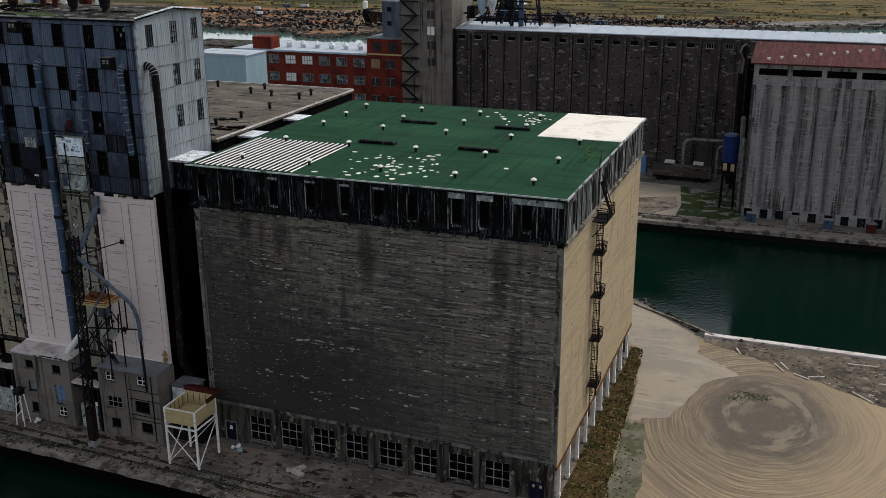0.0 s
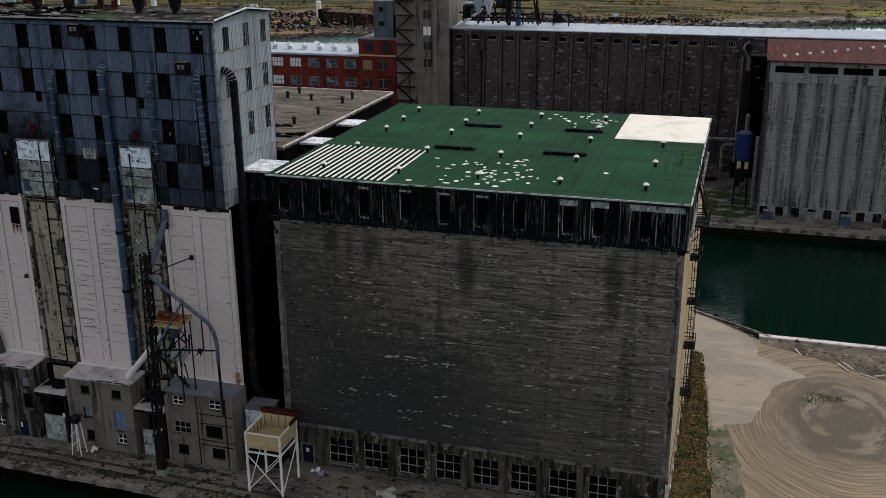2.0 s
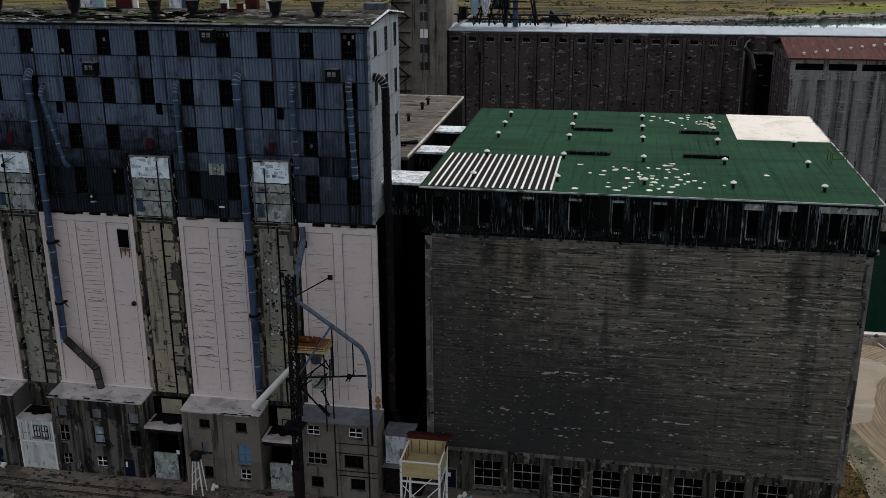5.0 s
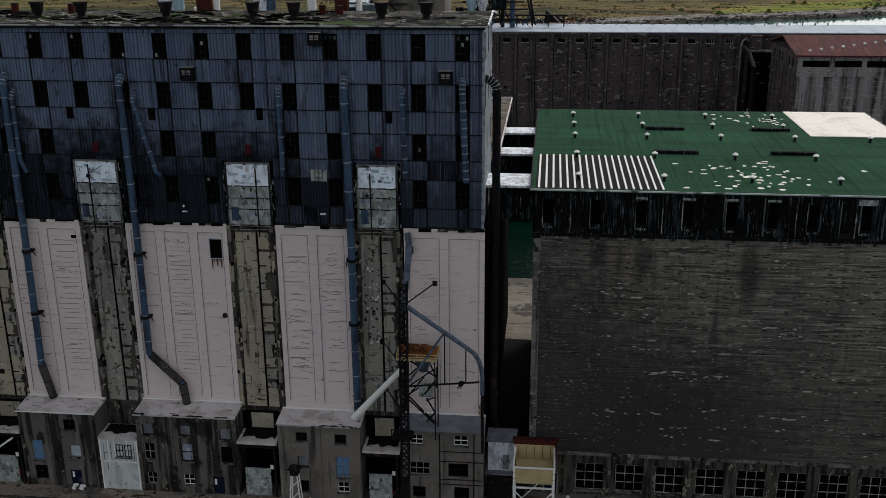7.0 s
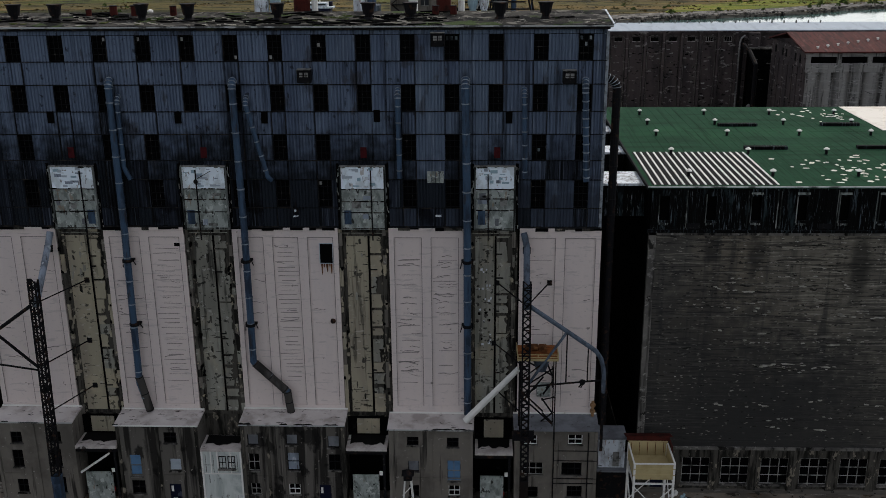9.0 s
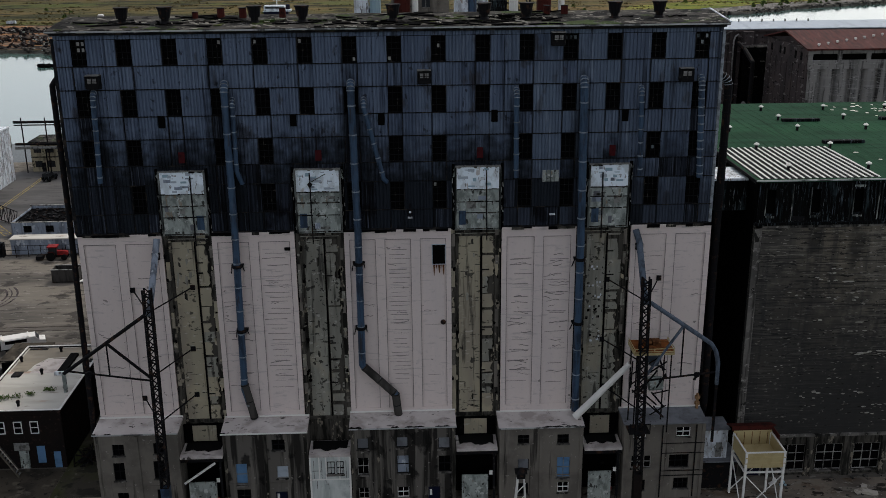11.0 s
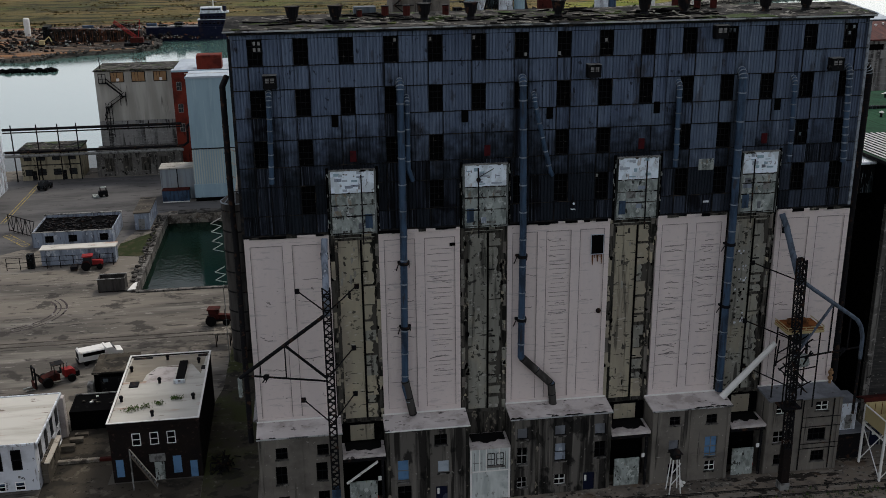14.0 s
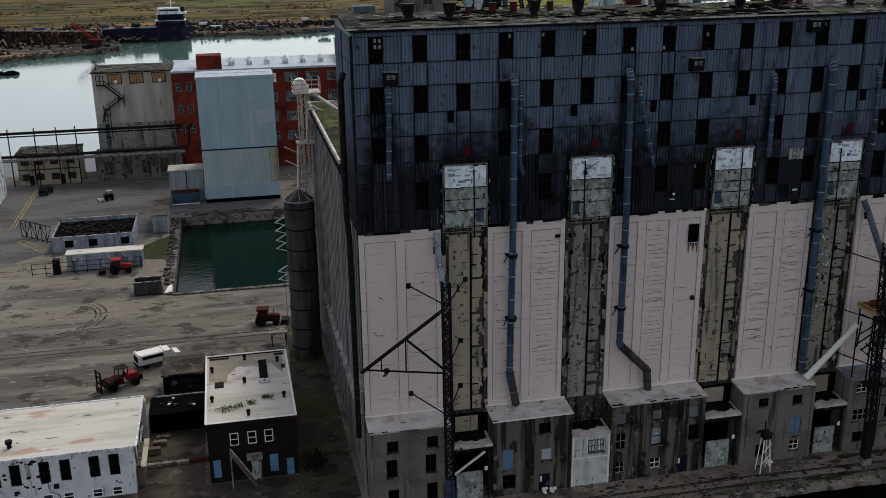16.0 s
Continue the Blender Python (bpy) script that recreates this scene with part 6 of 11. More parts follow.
def build_bridges():
    for y0, y1 in ((97.2, 102.4), (111.8, 115.4), (123.8, 127.6)):
        t = thing("conveyor_bridge", (-69.4, (y0 + y1) / 2, 31.5), "enclosed conveyor bridge with a white flat roof", "bridge", "bridges between the buildings")
        part("body", Geo().box(-71.9, -67.0, y0 + .3, y1 - .3, 31.2, 34.6), M_GALLERY, t)
        part("roof", Geo().box(-72.4, -66.8, y0, y1, 34.6, 34.85), M_WHITE_METAL, t)


build_bridges()
# flat black sheet in place of the shade between the buildings
solid("gap_ground", Geo().box(-71.7, -67.2, 96.2, 137, 0, 0.03), M_TYRE, "ground between the buildings, coloured black for their shade", "ground", kind="structure")


# ---- far side buildings ----
def build_far_side():
    t = thing("silo_house", (-45, 270, 0), "long dark brick silo house with a pale metal roof", "building")
    X0, X1, Y = -93.2, 30.0, 252.5
    part("wall", Geo().box(X0, X1, Y + .5, 270, 0, 33.4), M_DARKBRICK, t)
    part("roof", Geo().extrude([(Y - .3, 33.95), (262, 34.9), (270.4, 33.4), (270.4, 33.2), (Y - .3, 33.75)], "x", X0 - .5, X1), M_BRIGHT_ROOF, t)
    bay = 4.587
    for i in range(17):
        x = X0 + bay * i
        part("pilaster", Geo().box(x - .32, x + .32, Y - .2, Y + .5, 0, 33.2), M_DARKBRICK, t)
        part("pilaster_edge", Geo().box(x + .32, x + .44, Y + .1, Y + .5, 2, 32.6), M_FRAME_DARK, t)
        if i == 16:
            continue
        c = x + bay / 2
        part("reveal", Geo().box(x + .55, x + .66, Y + .36, Y + .5, 2, 31.6).box(x + bay - .66, x + bay - .55, Y + .36, Y + .5, 2, 31.6), M_CONC, t)
        arch = Geo()
        pts = [(c - 1.72 + 3.44 * k / 8, Y + .38, 32.1 + .55 * math.sin(math.pi * k / 8) ** .6) for k in range(9)]
        for a, b in zip(pts, pts[1:]):
            arch.beam(a, b, .12, .12)
        part("arch", arch, M_CONC, t, "flat grey brick arch over the bay")
        h = part("hatch", Geo().box(c - .95, c + .95, Y + .32, Y + .5, 31.25, 32.2), M_VOID, t)
        part("sill", Geo().box(c - 1.05, c + 1.05, Y + .26, Y + .5, 31.0, 31.25), M_SILO_GREY, h)
        part("hatch_frame", Geo().box(c - 1.07, c - .95, Y + .3, Y + .5, 31.25, 32.3).box(c + .95, c + 1.07, Y + .3, Y + .5, 31.25, 32.3).box(c - 1.07, c + 1.07, Y + .3, Y + .5, 32.2, 32.32), M_CONC, h)
        if i >= 14:
            for dx in (-.85, -.3, .28, .78):
                part("bar", Geo().box(c + dx, c + dx + .09, Y + .26, Y + .33, 31.3, 32.3), M_SILO_GREY, h)
        # broken brick faces down the bay
        rb = random.Random(i + 400)
        for _ in range(rb.randint(10, 20)):
            z, w_ = 5 + 25 * rb.random() ** .8, rb.uniform(.25, 1.1)
            a = x + .7 + rb.random() * max(.1, bay - 1.4 - w_)
            part("brick_patch", Geo().add([(a, Y + .49, z), (a + w_, Y + .49, z), (a + w_ * .9, Y + .36, z + .12), (a + .1, Y + .36, z + .14), (a + w_, Y + .49, z + rb.uniform(.2, .5)), (a, Y + .49, z + rb.uniform(.2, .5))], [(0, 1, 2, 3), (3, 2, 4, 5)]), (M_SILO_GREY, M_CONC, M_VOID)[rb.randint(0, 2)], t)
    part("cornice", Geo().box(X0, X1, Y - .25, Y + .5, 33.2, 33.75), M_DARKBRICK, t)
    part("drain_pipe", Geo().pipe([(-18.0, Y - .1, 32.6), (-18.9, Y - .5, 32.0), (-19.3, Y - .6, 30.8), (-19.3, Y - .6, .5)], .22, 8), M_SILO_GREY, t, "pale drain pipe")
    sh = thing("hoist_shaft", (-14, 250.5, 0), "soot-black hoist shaft beside the silo house", "tower")
    part("casing", Geo().box(-17.2, -10.8, 249, Y - .3, 0, 29.6), M_COAL, sh)
    part("cap", Geo().box(-17.4, -10.6, 248.8, Y - .3, 29.6, 29.9), M_CONC, sh)
    for x, z in ((-16.4, 27.0), (-14.6, 22.0), (-15.8, 24.4), (-13.0, 26.0)):
        part("ledge", Geo().box(x, x + 1.1, 248.7, 249, z, z + .2), M_CONC, sh)
    solid("pale_tank", Geo().tube((-16.9, 247.6, 0), (-16.9, 247.6, 15.6), .6, 14).tube((-16.9, 247.6, 15.6), (-16.9, 247.6, 16.1), .6, 14, .2), M_SILO_GREY, "tall pale round tank beside the hoist shaft", "tank")

    g = thing("grey_silos", (20, 235, 0), "grey concrete silos with a rust-red metal roof", "building")
    GX0, GX1, GY = -13.6, 46.0, 216.5
    part("core", Geo().box(GX0 + .3, GX1, GY + 1.2, 243, 0, 30.8), M_SILO_GREY, g)
    ends = [(y, y + 1.1, 30.2, 31.9) for y in (220.0, 223.5, 230.5, 233.2, 239.0)]
    # end wall in a darker material than the silos
    part("west_wall", Geo().box(GX0 - .1, GX0 + .3, GY + .6, 243, 0, 33.0), M_DARKBRICK, g, "dark end wall")
    for y0, y1, z0, z1 in ends:
        part("end_window", Geo().box(GX0 - .16, GX0 - .1, y0, y1, z0, z1), M_VOID, g)
    for k in range(7):
        part("end_rib", Geo().box(GX0 - .25, GX0 - .1, GY + 1.5 + 3.6 * k, GY + 1.9 + 3.6 * k, 0, 29.4), M_DARKBRICK, g)
    x = GX0 + 1.6
    while x < GX1:
        part("silo", Geo().tube((x, GY + 1.6, 2.2), (x, GY + 1.6, 28.6), 1.55, 14), M_SILO_GREY, g, smooth=False)
        x += 3.25
    part("base", Geo().box(GX0, GX1, GY, GY + 1.6, 0, 2.2), M_SILO_GREY, g)
    hh = [(GX0 + 1 + i * 6.6, GX0 + 6.6 + i * 6.6, 30.6, 32.0) for i in range(9)]
    part("gallery", wall_with_holes(GX0, GX1, GY + .1, GY + .5, 28.6, 33.0, hh), M_SILO_GREY, g)
    part("gallery_void", Geo().box(GX0, GX1, GY + 1.0, GY + 1.2, 28.6, 33.0), M_VOID, g)
    part("roof", Geo().extrude([(GY - .8, 33.2), (230, 35.9), (244, 33.2), (244, 32.9), (230, 35.6), (GY - .8, 32.9)], "x", GX0 - .8, GX1), M_RED_ROOF, g, "rust-red metal roof")
    for i in range(12):
        x, y = -11 + i * 2.5, 218.0 + i * 1.0
        z = 33.2 + (y - 215.7) * .189
        part("roof_vent", Geo().tube((x, y, z - .1), (x, y, z + .3), .22, 8).tube((x, y, z + .3), (x, y, z + .5), .38, 8, .3), M_WHITE_STEEL, g)

    r = thing("brick_warehouse", (-130, 262, 0), "red brick three-storey warehouse", "building")
    part("wall", Geo().box(-163, -119.6, 255.3, 276, 0, 25.5).box(-119.6, -108.9, 254.8, 276, 0, 30.0), M_REDBRICK, r)
    part("roof", Geo().box(-163, -119.6, 254.9, 276, 25.5, 25.8), M_BRIGHT_ROOF, r)
    part("roof", Geo().box(-119.9, -108.6, 254.5, 276, 30.0, 30.3), M_ROOF_GREY, r)
    part("penthouse", Geo().box(-156.6, -150.4, 255.6, 260.5, 25.8, 29.2), M_REDBRICK, r)
    k = 0
    for z0, z1 in ((22.0, 24.3), (17.0, 19.3), (12.0, 14.3), (7.0, 9.3)):
        x = -151.3
        while x < -121:
            fr = grid_frame(x, x + 3.4, 255.18, 255.28, z0 - .1, z1 + .1, 4, 2, .12)
            w = part("window", fr, M_FRAME_GREY, r, origin=(x, 255.2, z0))
            part("pane", Geo().box(x, x + 3.4, 255.26, 255.31, z0, z1), M_CURTAIN if (k in (1, 2, 7)) else M_HAZE_PANE, w)
            x += 5.45
            k += 1
        for x in (-118.4, -113.9):
            w = part("window", Geo().box(x, x + 2.6, 254.68, 254.8, z0 - .1, z0).box(x, x + 2.6, 254.68, 254.8, z1, z1 + .1).box(x + 1.2, x + 1.35, 254.68, 254.78, z0, z1), M_FRAME_GREY, r, origin=(x, 254.7, z0))
            part("pane", Geo().box(x, x + 2.6, 254.76, 254.81, z0, z1), M_BOARD if (z0 > 20 and x < -115) else M_GLASS, w)

    w = thing("workhouse_tower", (-100, 256, 0), "dark concrete workhouse tower with outside stairs", "building")
    part("wall", Geo().box(-107, -92.6, 250, 266, 0, 60), M_ANNEX, w)
    part("pilaster", Geo().box(-99.5, -97.8, 249.7, 250, 0, 60).box(-96.8, -95.6, 249.6, 250, 0, 60), M_ANNEX, w)
    st = part("stairs", Geo().box(-107, -101.8, 248.4, 250, 3.5, 3.65), M_BLACK_STEEL, w)
    z = 4.0
    k = 0
    while z < 56:
        a, b = (-106.6, -102.2) if k % 2 == 0 else (-102.2, -106.6)
        for y in (249.2, 248.6):
            part("stringer", Geo().beam((a, y, z), (b, y, z + 3.6), .25), M_BLACK_STEEL, st)
        part("landing", Geo().box(-107, -101.8, 248.4, 250, z + 3.5, z + 3.65), M_BLACK_STEEL, st)
        z += 3.7
        k += 1
    for z in (24.0, 28.4, 32.2, 36.4, 40.6):
        fr = part("window", Geo().box(-99.4, -97.4, 249.55, 249.7, z - .1, z).box(-98.5, -98.35, 249.55, 249.7, z, z + 2.2).box(-99.4, -97.4, 249.55, 249.7, z + 2.2, z + 2.3), M_FRAME_GREY, w, origin=(-99, 249.6, z))
        part("pane", Geo().box(-99.4, -97.4, 249.66, 249.72, z, z + 2.2), M_CURTAIN if z in (32.2,) else M_GLASS, fr)
    v = thing("vent_tower", (-112.6, 260, 30.3), "grey metal-clad vent tower on the warehouse roof", "tower")
    part("casing", Geo().box(-116.2, -110.6, 258, 263, 30.3, 39.9), M_CLAD_DARK, v)
    part("side_casing", Geo().box(-110.6, -108.8, 258.4, 262.6, 30.3, 36.0), M_FRAME_DARK, v)
    for z in (37.2, 33.4):
        part("vent", Geo().box(-114.6, -113.4, 257.7, 258, z, z + 1.1), M_FRAME_DARK, v)
        part("vent_lip", Geo().box(-114.7, -113.3, 257.5, 257.7, z + 1.1, z + 1.2), M_FRAME_DARK, v)


build_far_side()


def build_west_side():
    b = thing("clad_store", (-147.5, 229, 0), "tall pale blue metal-clad store", "building")
    part("wall", Geo().box(-156.2, -139.4, 223.5, 234.0, 0, 28.2), M_BLUE_CLAD, b)
    part("roof", Geo().box(-156.4, -139.2, 223.3, 234.2, 28.2, 28.4).box(-156.4, -139.2, 223.3, 223.5, 28.4, 28.65), M_BRIGHT_ROOF, b)
    part("seam", Geo().box(-156.3, -139.3, 223.35, 223.5, 12.15, 12.4), M_FRAME_DARK, b)
    e = thing("concrete_store", (-173, 265, 0), "beige concrete store with boarded openings", "building")
    part("wall", Geo().box(-182.2, -162.8, 258, 272, 0, 25.6), M_BEIGE, e)
    part("roof", Geo().box(-182.5, -162.6, 257.6, 272.4, 25.6, 25.85), M_ROOF_HEAD, e)
    for x in (-178.2, -173.0, -167.6):
        w = part("opening", Geo().box(x - .2, x + 3.2, 257.86, 258, 22.8, 25.4), M_FRAME_DARK, e)
        part("board", Geo().box(x, x + 3.0, 257.8, 257.86, 23.0, 25.25), M_BOARD, w)
        part("cracked_board", Geo().box(x + 1.4, x + 1.5, 257.78, 257.8, 23.0, 25.25).box(x + .7, x + .76, 257.78, 257.8, 23.0, 25.25), M_FRAME_DARK, w)
        if x < -177 or x > -168:
            part("white_box", Geo().box(x + 1.3, x + 2.0, 257.5, 257.8, 23.1, 23.8), M_WHITE_STEEL, w)
    o = thing("yard_offices", (-190, 255, 0), "low yellowed concrete yard offices", "building")
    part("wall", Geo().box(-201, -186.6, 251, 260, 0, 7.6), M_YELLOWISH, o)
    part("roof", Geo().box(-201.3, -186.3, 250.6, 260, 7.6, 7.9), M_ROOF_HEAD, o)
    part("wall", Geo().box(-183, -162, 252, 258, 0, 6.6), M_CONC, o)
    br = thing("brick_office", (-150.3, 109, 0), "dark brick two-storey yard office with a white flat roof", "building")
    part("wall", Geo().box(-155.0, -144.9, 100.8, 119.4, 0, 7.3), M_BRICK_DARK_HOUSE, br)
    part("roof", Geo().box(-154.97, -144.93, 100.83, 119.37, 7.3, 7.45), M_ROOF_STAIN, br)
    for w, z0, z1, m in ((0, 7.2, 7.62, M_BRICK_DARK_HOUSE), (.03, 7.62, 7.7, M_WHITE_STEEL)):
        part("parapet" if w == 0 else "coping", Geo().box(-155.1 - w, -154.93 + w, 100.7 - w, 119.5 + w, z0, z1).box(-144.97 - w, -144.8 + w, 100.7 - w, 119.5 + w, z0, z1).box(-154.93 + w, -144.97 - w, 100.7 - w, 100.87 + w, z0, z1).box(-154.93 + w, -144.97 - w, 119.33 - w, 119.5 + w, z0, z1), m, br)
    wh = thing("white_office", (-180, 106, 0), "white chipped-paint office with a pale low roof", "building")
    part("wall", Geo().box(-205, -163.2, 100.8, 112.4, 0, 6.1), M_WHITE_PAINT, wh)
    part("roof", Geo().extrude([(100.4, 6.2), (106.5, 6.45), (112.7, 6.2), (112.7, 6.0), (100.4, 6.0)], "x", -205, -162.8), M_ROOF_STAIN, wh)
    s = thing("round_silo", (-141.0, 133.5, 0), "dark steel round silo with hoops", "silo")
    part("shell", Geo().tube((-141.0, 133.5, 0), (-141.0, 133.5, 24.2), 2.1, 24), M_SILO_STEEL, s)
    part("dome", Geo().tube((-141.0, 133.5, 24.2), (-141.0, 133.5, 25.4), 2.1, 24, .5), M_SILO_STEEL, s)


build_west_side()


# ---- details of the elevator front ----
def build_ducts():
    def duct(pts, r, bands, hood=True, label="blue-grey steel dust duct strapped to the wall"):
        t = thing("dust_duct", (pts[-1][0], pts[-1][1], pts[-1][2]), label, "duct", "dust ducts on the headhouse")
        part("pipe", Geo().pipe(pts, r, 12), M_BLUE_DUCT, t, smooth=False)
        for a, b in zip(pts, pts[1:]):
            a, b = Vector(a), Vector(b)
            n = int((b - a).length / bands)
            for i in range(n):
                c = a + (b - a) * ((i + .5) / n)
                d = (b - a).normalized()
                part("band", Geo().tube(c - d * .06, c + d * .06, r * 1.12, 12), M_BAND, t)
        if hood:
            p = Vector(pts[0])
            el = Geo()
            q = [p + Vector((0, .75 * (1 - math.cos(k * math.pi / 8)), .75 * math.sin(k * math.pi / 8))) for k in range(5)]
            el.pipe(q, r * 1.05, 12)
            part("elbow", el, M_BLUE_DUCT, t)
            for k in range(4):
                d = (q[k + 1] - q[k]).normalized()
                part("band", Geo().tube(q[k] - d * .05, q[k] + d * .05, r * 1.15, 12), M_BAND, t)
        return t

    Y = 92.75
    duct([(-121.55, Y, 45.65), (-121.55, Y, 31.9), (-121.8, Y, 13.5), (-120.97, Y + .1, 10.0)], .37, 2.6)
    duct([(-120.9, Y + .1, 44.1), (-120.9, Y + .1, 37.6), (-120.45, Y + .3, 36.3)], .24, 1.4)
    duct([(-109.2, Y, 45.6), (-109.0, Y, 31.0), (-109.05, Y, 16.1), (-105.6, Y, 12.6), (-105.3, Y + .1, 9.9)], .37, 2.6)
    duct([(-107.98, Y + .1, 43.95), (-106.2, Y + .1, 36.6), (-105.9, Y + .4, 36.2)], .24, 1.3)
    duct([(-92.8, Y + .1, 44.65), (-92.75, Y + .1, 36.5)], .27, 1.5)
    duct([(-86.1, Y, 45.6), (-85.92, Y, 30.6), (-85.9, Y, 10.0)], .40, 2.6)
    duct([(-80.3, Y + .1, 44.7), (-80.1, Y + .1, 36.5)], .25, 1.3)
    duct([(-74.35, Y + .05, 45.6), (-73.95, Y + .05, 36.2)], .31, .85)
    duct([(-134.31, Y + .1, 45.0), (-134.55, Y + .1, 36.7)], .26, 1.1)
    # dark tubes laid over the ducts' near-black lower lengths
    for top, end in (((-121.79, Y, 14.2), (-120.99, Y + .1, 10.05)), ((-108.9, Y, 15.9), (-105.7, Y, 12.65)), ((-105.58, Y, 12.6), (-105.31, Y + .1, 9.95))):
        e = thing("duct_sleeve", end, "near-black sleeve round the foot of a dust duct", "duct", "sleeves on the ducts")
        part("sleeve", Geo().tube(top, end, .435, 12), M_SILO_STEEL, e)
        for f in (.02, .5, .97):
            c = Vector(top) + (Vector(end) - Vector(top)) * f
            d = (Vector(end) - Vector(top)).normalized() * .05
            part("joint_ring", Geo().tube(c - d, c + d, .45, 12), M_BLACK_STEEL, e)
    for x in (-121.6, -109.05, -85.92):
        for z in (27.6, 20.4):
            c = thing("pipe_clamp", (x, 93.4, z), "dark bolted clamp holding a dust duct to the wall", "clamp", "clamps on the ducts")
            part("collar", Geo().tube((x, Y, z - .16), (x, Y, z + .16), .51, 12), M_BLACK_STEEL, c)
            part("arm", Geo().beam((x - .55, 92.8, z), (x - .75, 93.4, z - 1.0), .08).beam((x + .55, 92.8, z), (x + .6, 93.4, z - .7), .08).box(x - .62, x + .62, 93.0, 93.4, z - .1, z + .1), M_BLACK_STEEL, c)
    arc = [(-72.3 + 1.25 * math.sin(a), 94.7, 45.1 + 1.25 * math.cos(a)) for a in [math.pi / 2 * k / 6 for k in range(7)]]
    t = duct(arc + [(-71.05, 94.9, 26.0), (-71.05, 94.4, 9.7), (-70.6, 97.6, 4.4), (-68.6, 98.6, 3.0)], .42, 1.7, False, "dark rust-black steel duct down the end wall")
    for o in t.children:
        o.data.materials[0] = M_BLACK_STEEL
    for k, (a, b) in enumerate(zip(arc, arc[1:])):
        part("band", Geo().tube(a, Vector(a) + (Vector(b) - Vector(a)) * .22, .47, 12), M_BAND, t)
    t = duct([(-138.35, 95.8, 47.0), (-138.75, 94.9, 46.2), (-138.75, 94.8, 33.0), (-138.6, 94.2, 30.0), (-138.6, 93.2, 8.0)], .3, 2.4, False, "dark steel drain duct down the west corner")
    for o in t.children:
        o.data.materials[0] = M_BLACK_STEEL
    for x, z in ((-134.1, 46.75), (-101.95, 46.8), (-88.8, 50.3), (-75.95, 46.65)):
        h = thing("vent_hood", (x, 93, z - .8), "grey sheet-metal vent hood on brackets", "vent hood", "vent hoods on the headhouse")
        part("box", Geo().extrude([(92.5, z - .62), (92.5, z + .55), (93.45, z + .66), (93.45, z - .7)], "x", x - .6, x + .6), M_FRAME_DARK, h)
        part("mouth", Geo().box(x - .42, x + .42, 92.46, 92.5, z - .02, z + .42), M_SILO_GREY, h)
        part("mouth_bar", Geo().box(x - .05, x + .05, 92.43, 92.46, z - .02, z + .42).box(x - .42, x + .42, 92.43, 92.46, z + .12, z + .17), M_FRAME_DARK, h)
        part("lip", Geo().box(x - .68, x + .68, 92.4, 93.4, z + .67, z + .72), M_FRAME_GREY, h)
        for sx in (-.66, .6):
            part("cheek", Geo().box(x + sx, x + sx + .06, 92.42, 93.4, z - .55, z + .67), M_FRAME_DARK, h)


build_ducts()


